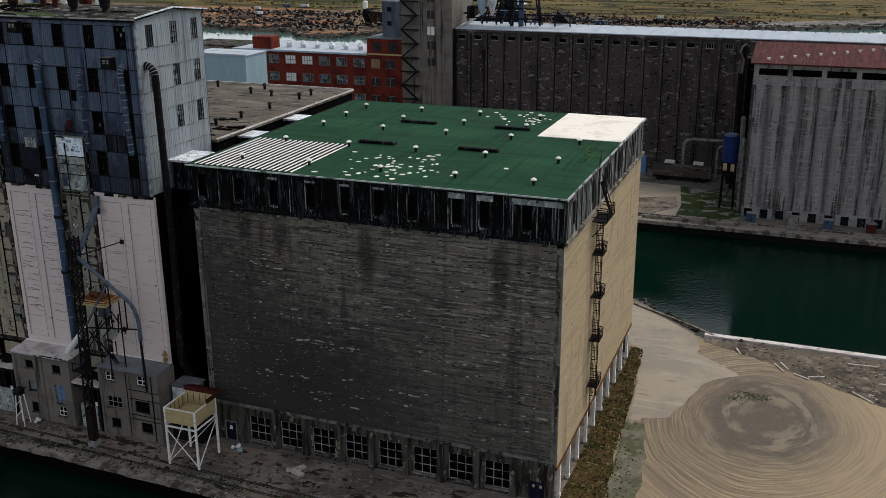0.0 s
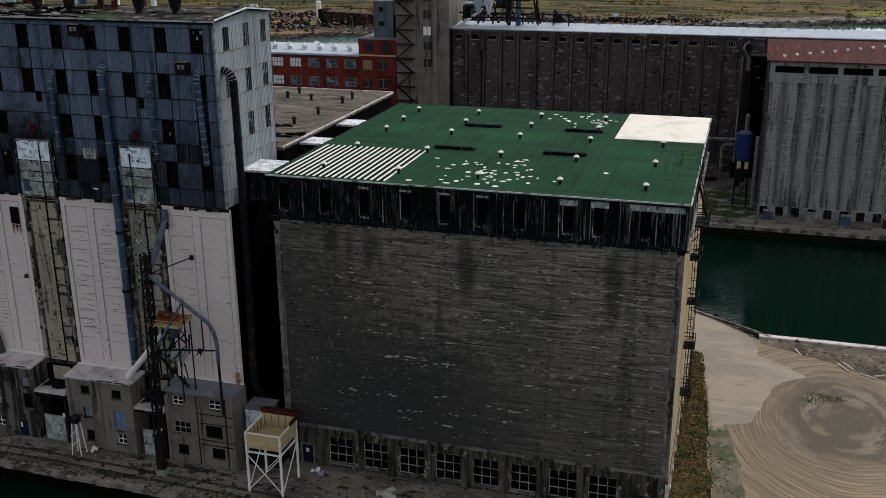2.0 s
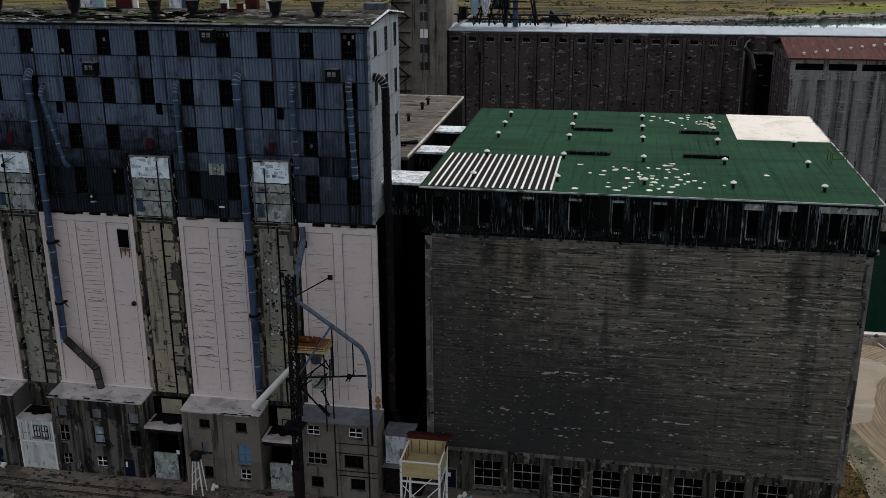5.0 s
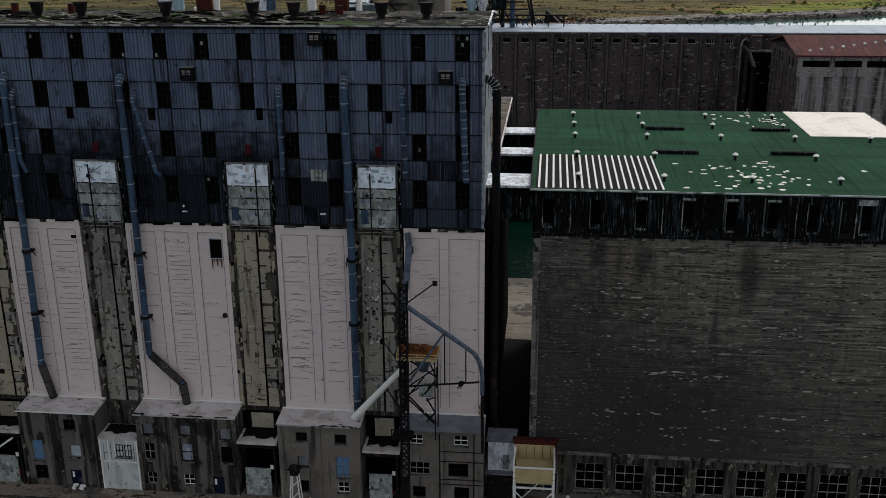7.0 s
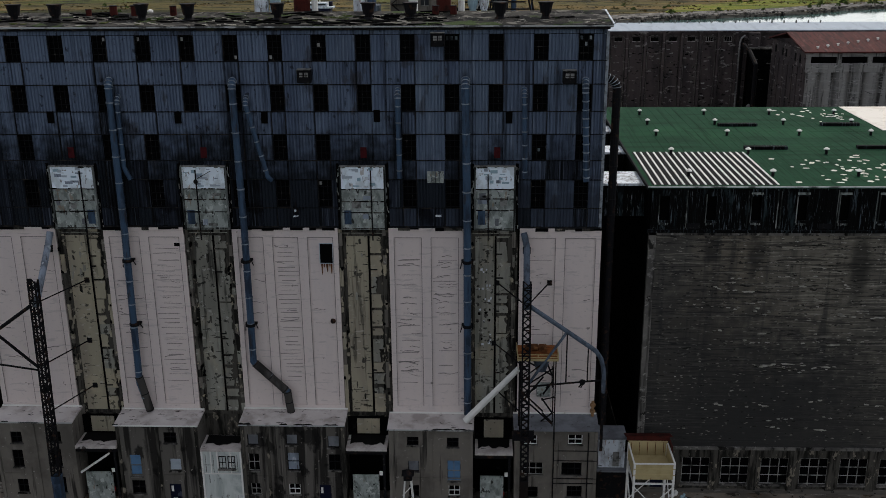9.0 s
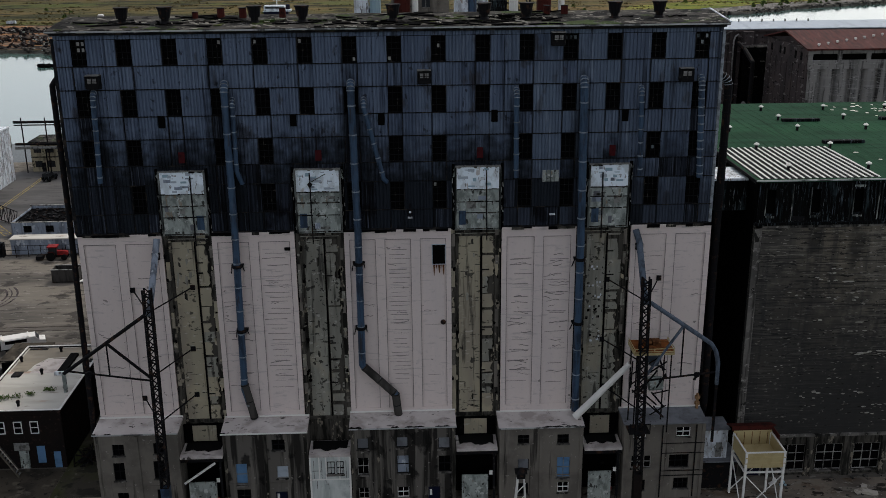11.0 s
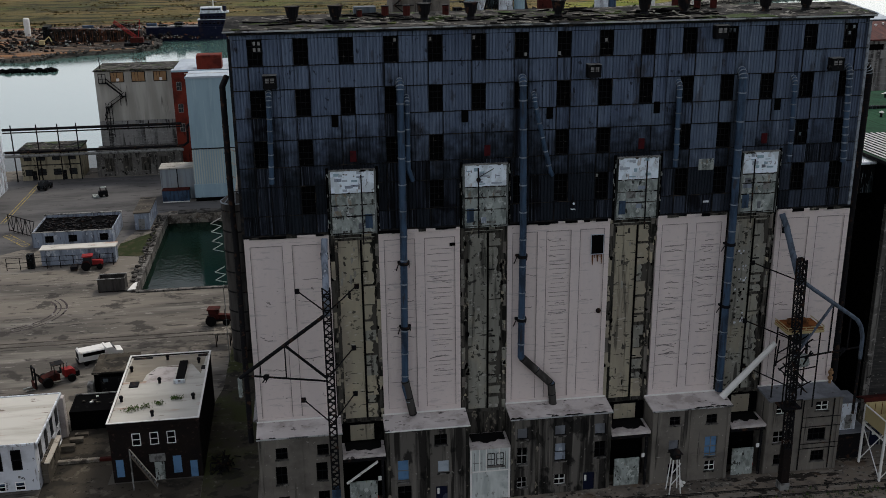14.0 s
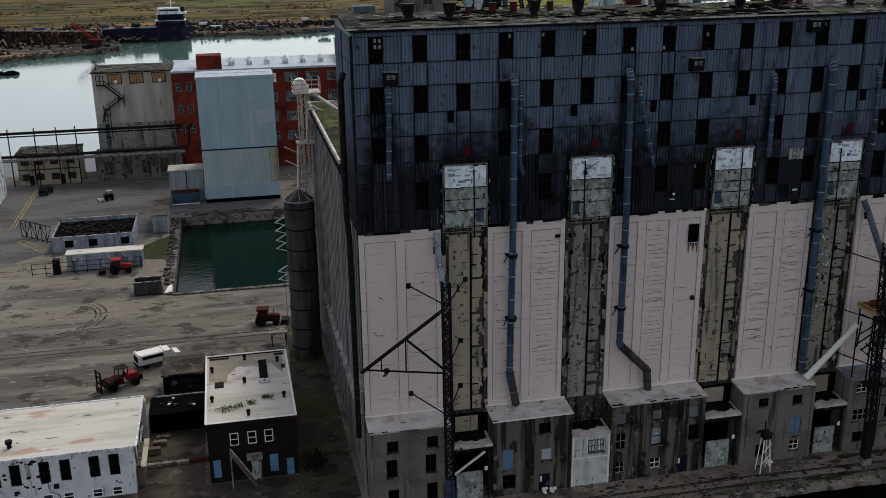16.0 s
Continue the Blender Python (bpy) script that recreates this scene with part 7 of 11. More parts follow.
def build_roof_gear():
    for x in (-131.6, -127.4, -118.6, -113.9, -104.9, -95.8, -91.6, -82.7, -78.2):
        y, z = 96.2, 51.98
        v = thing("roof_ventilator", (x, y, z), "black flared steel roof ventilator", "ventilator", "ventilators on the headhouse roof")
        part("skirt", Geo().tube((x, y, z - .05), (x, y, z + .22), .62, 12, .38), M_BLACK_STEEL, v)
        part("stem", Geo().tube((x, y, z + .2), (x, y, z + .52), .38, 12), M_BLACK_STEEL, v)
        part("bowl", Geo().tube((x, y, z + .5), (x, y, z + 1.5), .52, 12, .70), M_BLACK_STEEL, v)
        part("rim", Geo().tube((x, y, z + 1.48), (x, y, z + 1.6), .78, 12), M_BLACK_STEEL, v)
    for x, r, h in ((-122.3, .38, .95), (-120.1, .38, .95), (-116.1, .34, .9), (-124.9, .3, .6), (-89.2, .36, .8), (-87.4, .36, .8)):
        p = thing("stub_pipe", (x, 98.6, 52.2), "short rusty capped stub pipe on the roof", "pipe", "stub pipes on the headhouse roof")
        part("barrel", Geo().tube((x, 98.6, 52.1), (x, 98.6, 52.2 + h), r, 10), M_RED_RUST, p)
        part("cap", Geo().tube((x, 98.6, 52.2 + h), (x, 98.6, 52.28 + h), r * 1.1, 10), M_BLACK_STEEL, p)
    for x, r, h, m in ((-108.4, .8, 4.2, M_WHITE_METAL), (-106.9, .6, 4.0, M_BLUE_CLAD), (-104.0, .9, 4.0, M_RED_RUST), (-102.6, .35, 4.4, M_WHITE_STEEL), (-97.6, .8, 4.2, M_WHITE_METAL), (-96.4, .5, 4.0, M_BLUE_DUCT), (-91.9, .5, 4.3, M_WHITE_STEEL), (-88.6, .8, 4.0, M_RED_RUST), (-86.7, .35, 4.0, M_WHITE_STEEL)):
        c = thing("dust_cyclone", (x, 105.4, 51.5), "steel dust collector drum on the headhouse roof", "dust collector", "dust collectors on the roof")
        part("drum", Geo().tube((x, 105.4, 51.6), (x, 105.4, 51.6 + h), r, 12), m, c)
        part("foot", Geo().box(x - r, x + r, 104.6, 106.2, 51.4, 51.75), M_BLACK_STEEL, c)
    rnd = random.Random(4)
    for i in range(12):
        x = rnd.uniform(-136, -75)
        g = Geo()
        for k in range(5):
            g.box(x + k * .5, x + k * .5 + .42, 96.2 + rnd.uniform(-.3, .3), 97.4 + rnd.uniform(-.4, .6), 51.9 + .03 * k, 52.1 + .02 * k)
        solid("roof_debris", g, M_ROOF_HEAD, "loose torn felt on the roof", "debris", "torn felt on the roof")
    for m, nm, lab, cnt in ((M_COAL, "felt_scrap", "black curled felt scraps on the headhouse roof", 150), (M_MOSS, "moss_clump", "low moss clumps on the headhouse roof", 60), (M_TIMBER, "roof_rubble", "pale crumbs and laths on the headhouse roof", 60)):
        g = Geo()
        spots = [(-136 + 46 * rnd.random() ** .8, rnd.gauss(96.3, 1.3)) for _ in range(24)]
        for _ in range(cnt):
            cx, cy = rnd.choice(spots)
            x, y = cx + rnd.gauss(0, 1.6), min(99.8, max(93.2, cy + rnd.gauss(0, .6)))
            if not -138.2 < x < -72.4:
                continue
            z = 51.7 + (y - 93.0) * 0.093
            r = rnd.uniform(.12, .45)
            if m is M_TIMBER:
                g.obox(pose(x, y, z + .06, 0, 8, rnd.gauss(0, 30)), r * 1.3, .06, .04)
            elif m is M_COAL:
                g.obox(pose(x, y, z + .05, rnd.uniform(-14, 14), rnd.uniform(-5, 5), rnd.gauss(0, 12)), r * rnd.uniform(1.5, 4), r * .45, .05)
            else:
                g.ball((x, y, z), r * 1.3, 7, 3, rnd.uniform(.1, .22))
        solid(nm, g, m, lab, "roof litter", kind="stuff")


build_roof_gear()


def build_wall_marks():
    w = part("window", Geo().box(-101.35, -100.05, EF - .11, EF - .08, 27.2, 29.3), M_VOID, elevator, "open dark hatch with rust streaks", origin=(-100.7, EF, 27.2))
    part("hatch_frame", Geo().box(-101.43, -101.35, EF - .14, EF - .08, 27.12, 29.38).box(-100.05, -99.97, EF - .14, EF - .08, 27.12, 29.38).box(-101.35, -100.05, EF - .14, EF - .08, 29.3, 29.38).box(-101.35, -100.05, EF - .14, EF - .08, 27.12, 27.2), M_BRIGHT_ROOF, w)
    for k in range(4):
        part("pale_sheet", Geo().box(-90.0 + .43 * k, -89.62 + .43 * k, EF - .2, EF - .13, 35.9, 37.1), M_PALE_METAL, elevator, "bleached replacement sheet")
    part("wall_plate", Geo().box(-89.2, -88.6, EF - .2, EF - .13, 32.3, 32.5), M_WHITE_METAL, elevator)
    lamp = thing("wall_lamp", (-103.6, 93.2, 32.7), "dark bulkhead lamp with a pale lens on the headhouse", "lamp")
    part("housing", Geo().tube((-103.6, 93.36, 33.0), (-103.6, 92.9, 33.0), .3, 10, .22), M_BLACK_STEEL, lamp)
    part("lens", Geo().ball((-103.6, 92.88, 33.05), .14, 8, 5), M_WHITE_METAL, lamp)
    part("bracket", Geo().box(-103.66, -103.54, 93.2, 93.4, 32.3, 33.9), M_BLACK_STEEL, lamp)
    part("drip_tray", Geo().box(-103.85, -103.35, 92.95, 93.35, 32.35, 32.43), M_WHITE_METAL, lamp)
    for xa, xb, z in ((-101.3, -101.08, 25.9), (-101.05, -100.85, 26.7), (-100.8, -100.5, 26.2), (-100.45, -100.3, 26.75), (-100.3, -100.1, 26.0)):
        part("rust_streak", Geo().extrude([(xa, 27.2), (xb, 27.2), ((xa + xb) / 2 + .03, z), ((xa + xb) / 2 - .03, z)], "y", EF - .112, EF - .09), M_RUST, w)
    for x, z in ((-128.02, 42.7), (-115.03, 42.68), (-106.28, 42.66), (-94.96, 42.8), (-81.77, 42.64)):
        part("vent_panel", Geo().box(x - .32, x + .32, EF - .24, EF - .08, z - .62, z + .58), M_VOID, elevator)
    part("knob", Geo().ball((-100.3, EF - .1, 20.6), .3, 8, 4), M_BLACK_STEEL, elevator)
    part("vent_hole", Geo().box(-116.7, -116.1, EF - .12, EF - .08, 29.0, 29.35), M_VOID, elevator)
    # formwork lines and curved flaking cracks, different on each white bin
    rnd = random.Random(31)

    def flake(x, z, ln, sway, th):
        g, zz, steps = Geo(), z, max(4, int(ln / .3))
        pts = []
        for k in range(steps + 1):
            pts.append((x + ln * k / steps, zz))
            zz += rnd.uniform(-sway, sway)
        vs, fs = [], []
        for k, (px_, pz_) in enumerate(pts):
            vs += [(px_, EF - .005, pz_), (px_, EF - .05, pz_ + th), (px_, EF - .005, pz_ + th * 2)]
            if k:
                a_ = 3 * k
                fs += [(a_ - 3, a_, a_ + 1, a_ - 2), (a_ - 2, a_ + 1, a_ + 2, a_ - 1)]
        g.add(vs, fs)
        part("paint_flake", g, M_JOINT, elevator)

    plan = {(0, 0): (0, 3), (0, 1): (0, 3), (1, 0): (8, 6), (1, 1): (26, 5), (2, 0): (0, 3), (2, 1): (30, 3), (2, 2): (2, 1), (3, 0): (10, 20), (3, 1): (8, 20), (4, 0): (8, 5), (4, 1): (0, 2)}
    for wi, (x0, x1) in enumerate(WHITES):
        n = 3 if x1 - x0 > 10 else 2
        wd = (x1 - x0 - 1.1 - (n - 1)) / n
        for ci in range(n):
            xa = x0 + .55 + ci * (wd + 1)
            lines, cracks = plan[(wi, ci)]
            for k in range(lines):
                z = 13.5 + 15.8 * (k + rnd.uniform(-.2, .2)) / lines
                u = rnd.uniform(.02, .3)
                flake(xa + u * wd, z, wd * (rnd.uniform(.75, .97) - u), .02, rnd.uniform(.012, .03))
            for _ in range(cracks):
                ln = rnd.uniform(.5, min(2.3, wd * .8))
                flake(xa + rnd.uniform(.05, wd - ln - .05), rnd.uniform(14, 29.5), ln, .12, rnd.uniform(.02, .045))


build_wall_marks()


def build_legs():
    """The two ship-loading legs: lattice mast, feed pipe, boom with spout."""
    def leg(x, y, sgn, tip, deck):
        t = thing("ship_loader", (x, y, 0), "steel lattice ship loader with a slewing spout boom", "ship loader", "ship loaders on the quay")
        part("mast", Geo().lattice((x, y, 5.2), (x, y + 1.0, 27.0), .74, .7, .075), M_BLACK_STEEL, t)
        part("footing", Geo().box(x - .45, x + .45, y - .45, y + .45, 0, 5.2), M_BRICK_DARK_HOUSE if deck else M_BLUE_DUCT, t)
        part("plinth", Geo().box(x - .55, x + .55, y - .55, y + .55, 0, .9), M_FRAME_GREY if deck else M_BLUE_DUCT, t)
        part("feed_pipe", Geo().pipe([(x + sgn * -.2, 93.2, 30.6), (x + .1, 92.6, 29.4), (x, y + .9, 24.2)], .34, 10), M_PIPE_GREY if deck else M_DULL_BLUE, t, "blue-grey feed pipe")
        part("collar", Geo().tube((x + .1, 92.62, 29.3), (x + .1, 92.5, 28.6), .42, 10), M_BLACK_STEEL, t)
        tx, ty, tz = tip
        root = Vector((x + sgn * .3, ty, 24.5))
        low = Vector((x + sgn * .3, ty, 15.6 if deck else 17.4))
        end = Vector((tx - sgn * .3, ty, tz - (.6 if deck else -.3)))
        if deck:
            bend = [root, (tx - 1.5, ty, 20.1), (tx - .85, ty, 19.6), (tx - .35, ty, 18.8), (tx - .08, ty, 17.8), tip]
        else:
            bend = [root, tip]
        part("boom_pipe", Geo().pipe(bend, .23 if deck else .19, 10), M_PIPE_GREY if deck else M_BLACK_STEEL, t, "weathered blue-grey spout pipe" if deck else "")
        part("spout", Geo().pipe([tip, (tx, ty, tz - 2.0)], .22, 8), M_PIPE_GREY if deck else M_PALE_METAL, t)
        if deck:
            part("drop_pipe", Geo().pipe([(tx, ty, tz - 2.0), (tx + .05, ty + .1, 8.2)], .16, 8), M_BLACK_STEEL, t)
        part("lower_chord", Geo().beam(low, end, .15), M_BLACK_STEEL, t)

        def on_boom(f):
            a = Vector(bend[0]) + (Vector(bend[1]) - Vector(bend[0])) * f
            b = low + (end - low) * ((a.x - low.x) / (end.x - low.x))
            return a, b

        f = .62 if deck else .47
        a, b = on_boom(f)
        part("brace", Geo().beam(a, low + Vector((0, 0, .3)), .22), M_PIPE_GREY if deck else M_BLACK_STEEL, t)
        part("brace", Geo().beam(a, b, .13), M_BLACK_STEEL, t)
        a, b = on_boom(.97 if deck else .76)
        part("brace", Geo().beam(a, b, .12), M_BLACK_STEEL, t)
        pc = b + Vector((sgn * -.5, 0, -.1))
        part("pulley", Geo().tube(pc + Vector((0, -.1, 0)), pc + Vector((0, .1, 0)), .3, 10), M_BLACK_STEEL, t)
        part("pulley_block", Geo().beam(pc + Vector((-.35, -.15, -.5)), pc + Vector((.2, -.15, .35)), .12).beam(pc + Vector((-.1, .15, -.7)), pc + Vector((.3, .15, .2)), .1), M_BLACK_STEEL, t)
        for wx, wz, mz in ((2.6 if deck else 3.3, 25.1, 24.6), (-2.9, 25.0, 24.6), (-3.2 if deck else 2.75, 18.1, 17.8), (2.7, 12.7, 12.4), (-2.9, 12.5, 12.3)):
            if deck and wz < 13 and wx > 0:
                continue
            p = (x + wx, EF + (.2 if STRIPS[0][0] < x + wx < STRIPS[0][1] or STRIPS[3][0] < x + wx < STRIPS[3][1] else 0), wz)
            s = part("wall_tie", Geo().beam((x, y + .6, mz), p, .1), M_BLACK_STEEL, t)
            part("wall_plate", Geo().box(p[0] - .25, p[0] + .25, p[1] - .16, p[1] - .02, wz - .3, wz + .25), M_BLACK_STEEL, s)
        return t

    leg(-129.85, 87.2, -1, (-138.8, 87.4, 18.4), False)
    t = leg(-79.9, 87.3, 1, (-71.9, 88.2, 17.0), True)
    # winch deck and white chute of the east leg
    dx0, dx1, dy0, dy1, dz = -80.7, -76.6, 88.2, 91.2, 18.75
    d = part("deck", Geo().box(dx0, dx1, dy0, dy1, dz, dz + .2), M_DECK, t, "bright rusty winch deck")
    for z in (dz - .25, dz + .12, dz + .42):
        w_ = .26 if z < dz else .07
        part("rail", Geo().box(dx0 - .06, dx1 + .06, dy0 - .07, dy0, z, z + w_).box(dx1, dx1 + .06, dy0, dy1, z, z + w_).box(dx0 - .06, dx0, dy0, dy1, z, z + w_), M_CREAM, d, "cream painted guard rail")
    for x in (dx0 + .02, (dx0 + dx1) / 2, dx1 - .05):
        part("rail_post", Geo().box(x - .04, x + .04, dy0 - .06, dy0, dz + .2, dz + .45), M_CREAM, d)
    for y in (dy0 + 1.4, dy1 - .1):
        part("rail_post", Geo().box(dx1, dx1 + .06, y - .04, y + .04, dz + .2, dz + .45), M_CREAM, d)
    part("winch_drum", Geo().tube((-79.9, 89.9, dz + .55), (-78.6, 89.9, dz + .55), .35, 12).box(-78.5, -77.7, 89.5, 90.4, dz + .2, dz + .7), M_RUST, d)
    for x, y in ((dx0 + .3, dy0 + .2), (dx1 - .2, dy0 + .2), (dx0 + .3, dy1 - .2), (dx1 - .2, dy1 - .2)):
        part("deck_post", Geo().box(x - .06, x + .06, y - .06, y + .06, 9.4, dz), M_BLACK_STEEL, t)
    rnd = random.Random(6)
    for i in range(16):
        a = (rnd.choice((-80.3, -76.9, -78)), rnd.uniform(88.4, 91), rnd.uniform(10, 16))
        b = (rnd.choice((-80.3, -76.9, -78)), rnd.uniform(88.4, 91), min(18.6, a[2] + rnd.uniform(1, 3.5)))
        part("strut", Geo().beam(a, b, .13), M_BLACK_STEEL, t)
    part("hopper_pot", Geo().tube((-78.2, 90, 16.6), (-78.2, 90, 18.75), .5, 10, 1.2), M_PIPE_GREY, t)
    part("winch", Geo().tube((-78.6, 90, 14.4), (-77.2, 90, 14.4), .75, 12), M_PALE_METAL, t)
    part("chute", Geo().tube((-80.5, 91.0, 16.3), (-86.1, 91.4, 9.9), .3, 12, .4), M_WHITE_STEEL, t, "white loading chute resting on the roof")
    part("landing", Geo().box(-81.2, -79.0, 86.6, 88.4, 10.2, 10.35).box(-81.2, -81.1, 86.6, 86.7, 10.3, 11.4).box(-79.1, -79.0, 86.6, 86.7, 10.3, 11.4).box(-81.2, -79.0, 86.6, 86.66, 11.3, 11.4), M_BLACK_STEEL, t)


build_legs()


def build_hopper():
    t = thing("truck_hopper", (-66, 88.5, 0), "cream steel hopper bin on white braced legs", "hopper")
    x0, x1, y0, y1 = -68.5, -64.3, 86.8, 91.2
    for n, g in (("front_panel", Geo().box(x0, x1, y0, y0 + .1, 5.7, 7.5)), ("rear_panel", Geo().box(x0, x1, y1 - .1, y1, 5.7, 7.8)), ("side_panel", Geo().box(x0, x0 + .1, y0 + .1, y1 - .1, 5.7, 7.5)), ("side_panel", Geo().box(x1 - .1, x1, y0 + .1, y1 - .1, 5.7, 7.5)), ("bin_floor", Geo().box(x0 + .1, x1 - .1, y0 + .1, y1 - .1, 6.0, 6.1))):
        part(n, g, M_CREAM, t)
    part("rim", Geo().box(x0 - .08, x1 + .08, y0 - .08, y0 + .1, 7.5, 7.6).box(x0 - .08, x0 + .08, y0 + .1, y1, 7.5, 7.6).box(x1 - .08, x1 + .08, y0 + .1, y1, 7.5, 7.6), M_WHITE_STEEL, t)
    part("lean_to", Geo().extrude([(y1 + .05, 8.35), (y1 + 1.7, 7.8), (y1 + 1.7, 7.68), (y1 + .05, 8.22)], "x", x0 - .3, x1 + .5), M_RED_RUST, t, "dark red rear hood")
    part("rear_hood", Geo().box(x0 - .2, x1 + .2, y1, y1 + .08, 7.8, 8.35).box(x1 + .1, x1 + .18, y0 + 2.4, y1, 7.6, 8.2), M_RED_RUST, t)
    for k in range(5):
        part("rib", Geo().box(x0 + .3 + k * .86, x0 + .35 + k * .86, y1 - .16, y1 - .1, 6.2, 7.7), M_RUST, t)
        part("rib", Geo().box(x0 + .1, x0 + .16, y0 + .3 + k * .8, y0 + .35 + k * .8, 6.2, 7.4), M_RUST, t)
    for z in (6.2, 6.9):
        part("stiffener", Geo().box(x0 - .06, x1 + .06, y0 - .07, y0, z, z + .1), M_CREAM, t)
    for x in (x0 + .05, x1 - .05):
        for y in (y0 + .05, y1 - .05):
            part("leg", Geo().box(x - .11, x + .11, y - .11, y + .11, 0, 7.5), M_WHITE_STEEL, t)
    for a, b in (((x0, y0), (x1, y0)), ((x1, y0), (x1, y1)), ((x0, y1), (x1, y1)), ((x0, y0), (x0, y1))):
        part("beam", Geo().beam((*a, 5.2), (*b, 5.2), .16), M_WHITE_STEEL, t)
        part("brace", Geo().beam((*a, .3), (*b, 4.9), .09), M_WHITE_STEEL, t)
        if a[1] == b[1] == y0:
            part("brace", Geo().beam((*b, .3), (*a, 4.9), .09), M_WHITE_STEEL, t)


build_hopper()


def build_stand():
    t = thing("small_stand", (-92.2, 88.6, 0), "small white steel stand with a dark box on top", "stand")
    for x in (-92.9, -91.6):
        for y in (88.1, 89.2):
            part("leg", Geo().beam((x, y, 0), (x * .5 + -92.25 * .5, y * .6 + 88.65 * .4, 4.3), .11), M_WHITE_STEEL, t)
    for z in (1.2, 2.6):
        part("brace", Geo().beam((-92.8, 88.1, z), (-91.75, 88.2, z + 1.2), .08), M_WHITE_STEEL, t)
    part("box", Geo().box(-92.7, -91.8, 88.2, 89.1, 4.3, 5.0).add([(-92.9, 88, 5.0), (-91.6, 88, 5.0), (-91.6, 89.3, 5.0), (-92.9, 89.3, 5.0), (-92.25, 88.65, 5.5)], [(0, 1, 4), (1, 2, 4), (2, 3, 4), (3, 0, 4)]), M_BLACK_STEEL, t)


build_stand()


def build_store_ladder():
    t = thing("fire_ladder", (-22.4, 108.5, 4.7), "dark steel caged ladder and platforms on the tan wall", "ladder")
    X = RX1
    y = 108.6
    for yy in (y - .25, y + .25):
        part("stringer", Geo().box(X + .3, X + .36, yy - .03, yy + .03, 4.0, 36.4), M_BLACK_STEEL, t)
    r = Geo()
    z = 4.4
    while z < 36:
        r.box(X + .31, X + .35, y - .25, y + .25, z, z + .05)
        z += .6
    tagged(part("rung", r, M_BLACK_STEEL, t), kind="stuff")
    for z in (9.0, 15.0, 20.5, 26.0):
        part("cage_hoop", Geo().box(X + .3, X + 1.0, y - .45, y - .39, z, z + .08).box(X + .3, X + 1.0, y + .39, y + .45, z, z + .08).box(X + .95, X + 1.0, y - .39, y + .39, z, z + .08), M_RED_RUST, t)
        part("rest_plate", Geo().box(X, X + 1.0, y + .3, y + 1.3, z - .8, z - .72).box(X + .94, X + 1.0, y + .3, y + 1.3, z - .72, z + .4), M_BLACK_STEEL, t)
    z = 7.0
    while z < 28.6:
        part("hoop", Geo().pipe([(X + .34, y - .4, z), (X + .9, y - .36, z), (X + 1.05, y, z), (X + .9, y + .36, z), (X + .34, y + .4, z)], .045, 4), M_BLACK_STEEL, t)
        z += 1.2
    for dx, dy in ((.6, -.4), (.95, -.25), (1.06, 0), (.95, .25), (.6, .4)):
        part("cage_bar", Geo().box(X + dx - .03, X + dx + .03, y + dy - .03, y + dy + .03, 7, 28.6), M_BLACK_STEEL, t)
    for zz in (9.4, 15.4, 20.9, 26.2):
        ld = part("landing", Geo().box(X, X + 1.3, y - .7, y + 1.5, zz - 1.2, zz - 1.08), M_BLACK_STEEL, t)
        for yy in (y - .7, y + .4, y + 1.44):
            part("rail_post", Geo().box(X + 1.22, X + 1.3, yy, yy + .07, zz - 1.1, zz), M_BLACK_STEEL, ld)
        for z2 in (zz - .6, zz - .06):
            part("landing_rail", Geo().box(X + 1.217, X + 1.303, y - .703, y + 1.513, z2, z2 + .073), M_BLACK_STEEL, ld)
            part("landing_rail", Geo().box(X, X + 1.217, y + 1.43, y + 1.5, z2, z2 + .07), M_BLACK_STEEL, ld)
    part("ship_stair", Geo().beam((X + 1.4, y + 2.0, 29.3), (X + .4, y + .6, 33.4), .14).beam((X + 1.4, y + 2.5, 29.3), (X + .4, y + 1.1, 33.4), .14).beam((X + 1.5, y + 2.0, 30.3), (X + .5, y + .6, 34.4), .08), M_BLACK_STEEL, t)
    p = part("platform", Geo().box(X, X + 1.7, y - 1.4, y + 2.6, 29.2, 29.34), M_BLACK_STEEL, t)
    for z in (29.7, 30.2, 30.6):
        part("guard_rail", Geo().box(X + 1.6, X + 1.7, y - 1.4, y + 2.6, z, z + .09), M_BLACK_STEEL, p)
        for yy in (y - 1.4, y + 2.5):
            part("end_rail", Geo().box(X, X + 1.6, yy, yy + .09, z, z + .09), M_BLACK_STEEL, p)
    for yy in (y - 1.4, y - .4, y + .6, y + 1.6, y + 2.5):
        part("rail_post", Geo().box(X + 1.7, X + 1.78, yy, yy + .09, 29.3, 30.7), M_BLACK_STEEL, p)
    for yy in (y - 1.3, y + 2.4):
        part("knee_brace", Geo().beam((X + .05, yy, 27.4), (X + 1.6, yy, 29.2), .12), M_BLACK_STEEL, t)


build_store_ladder()


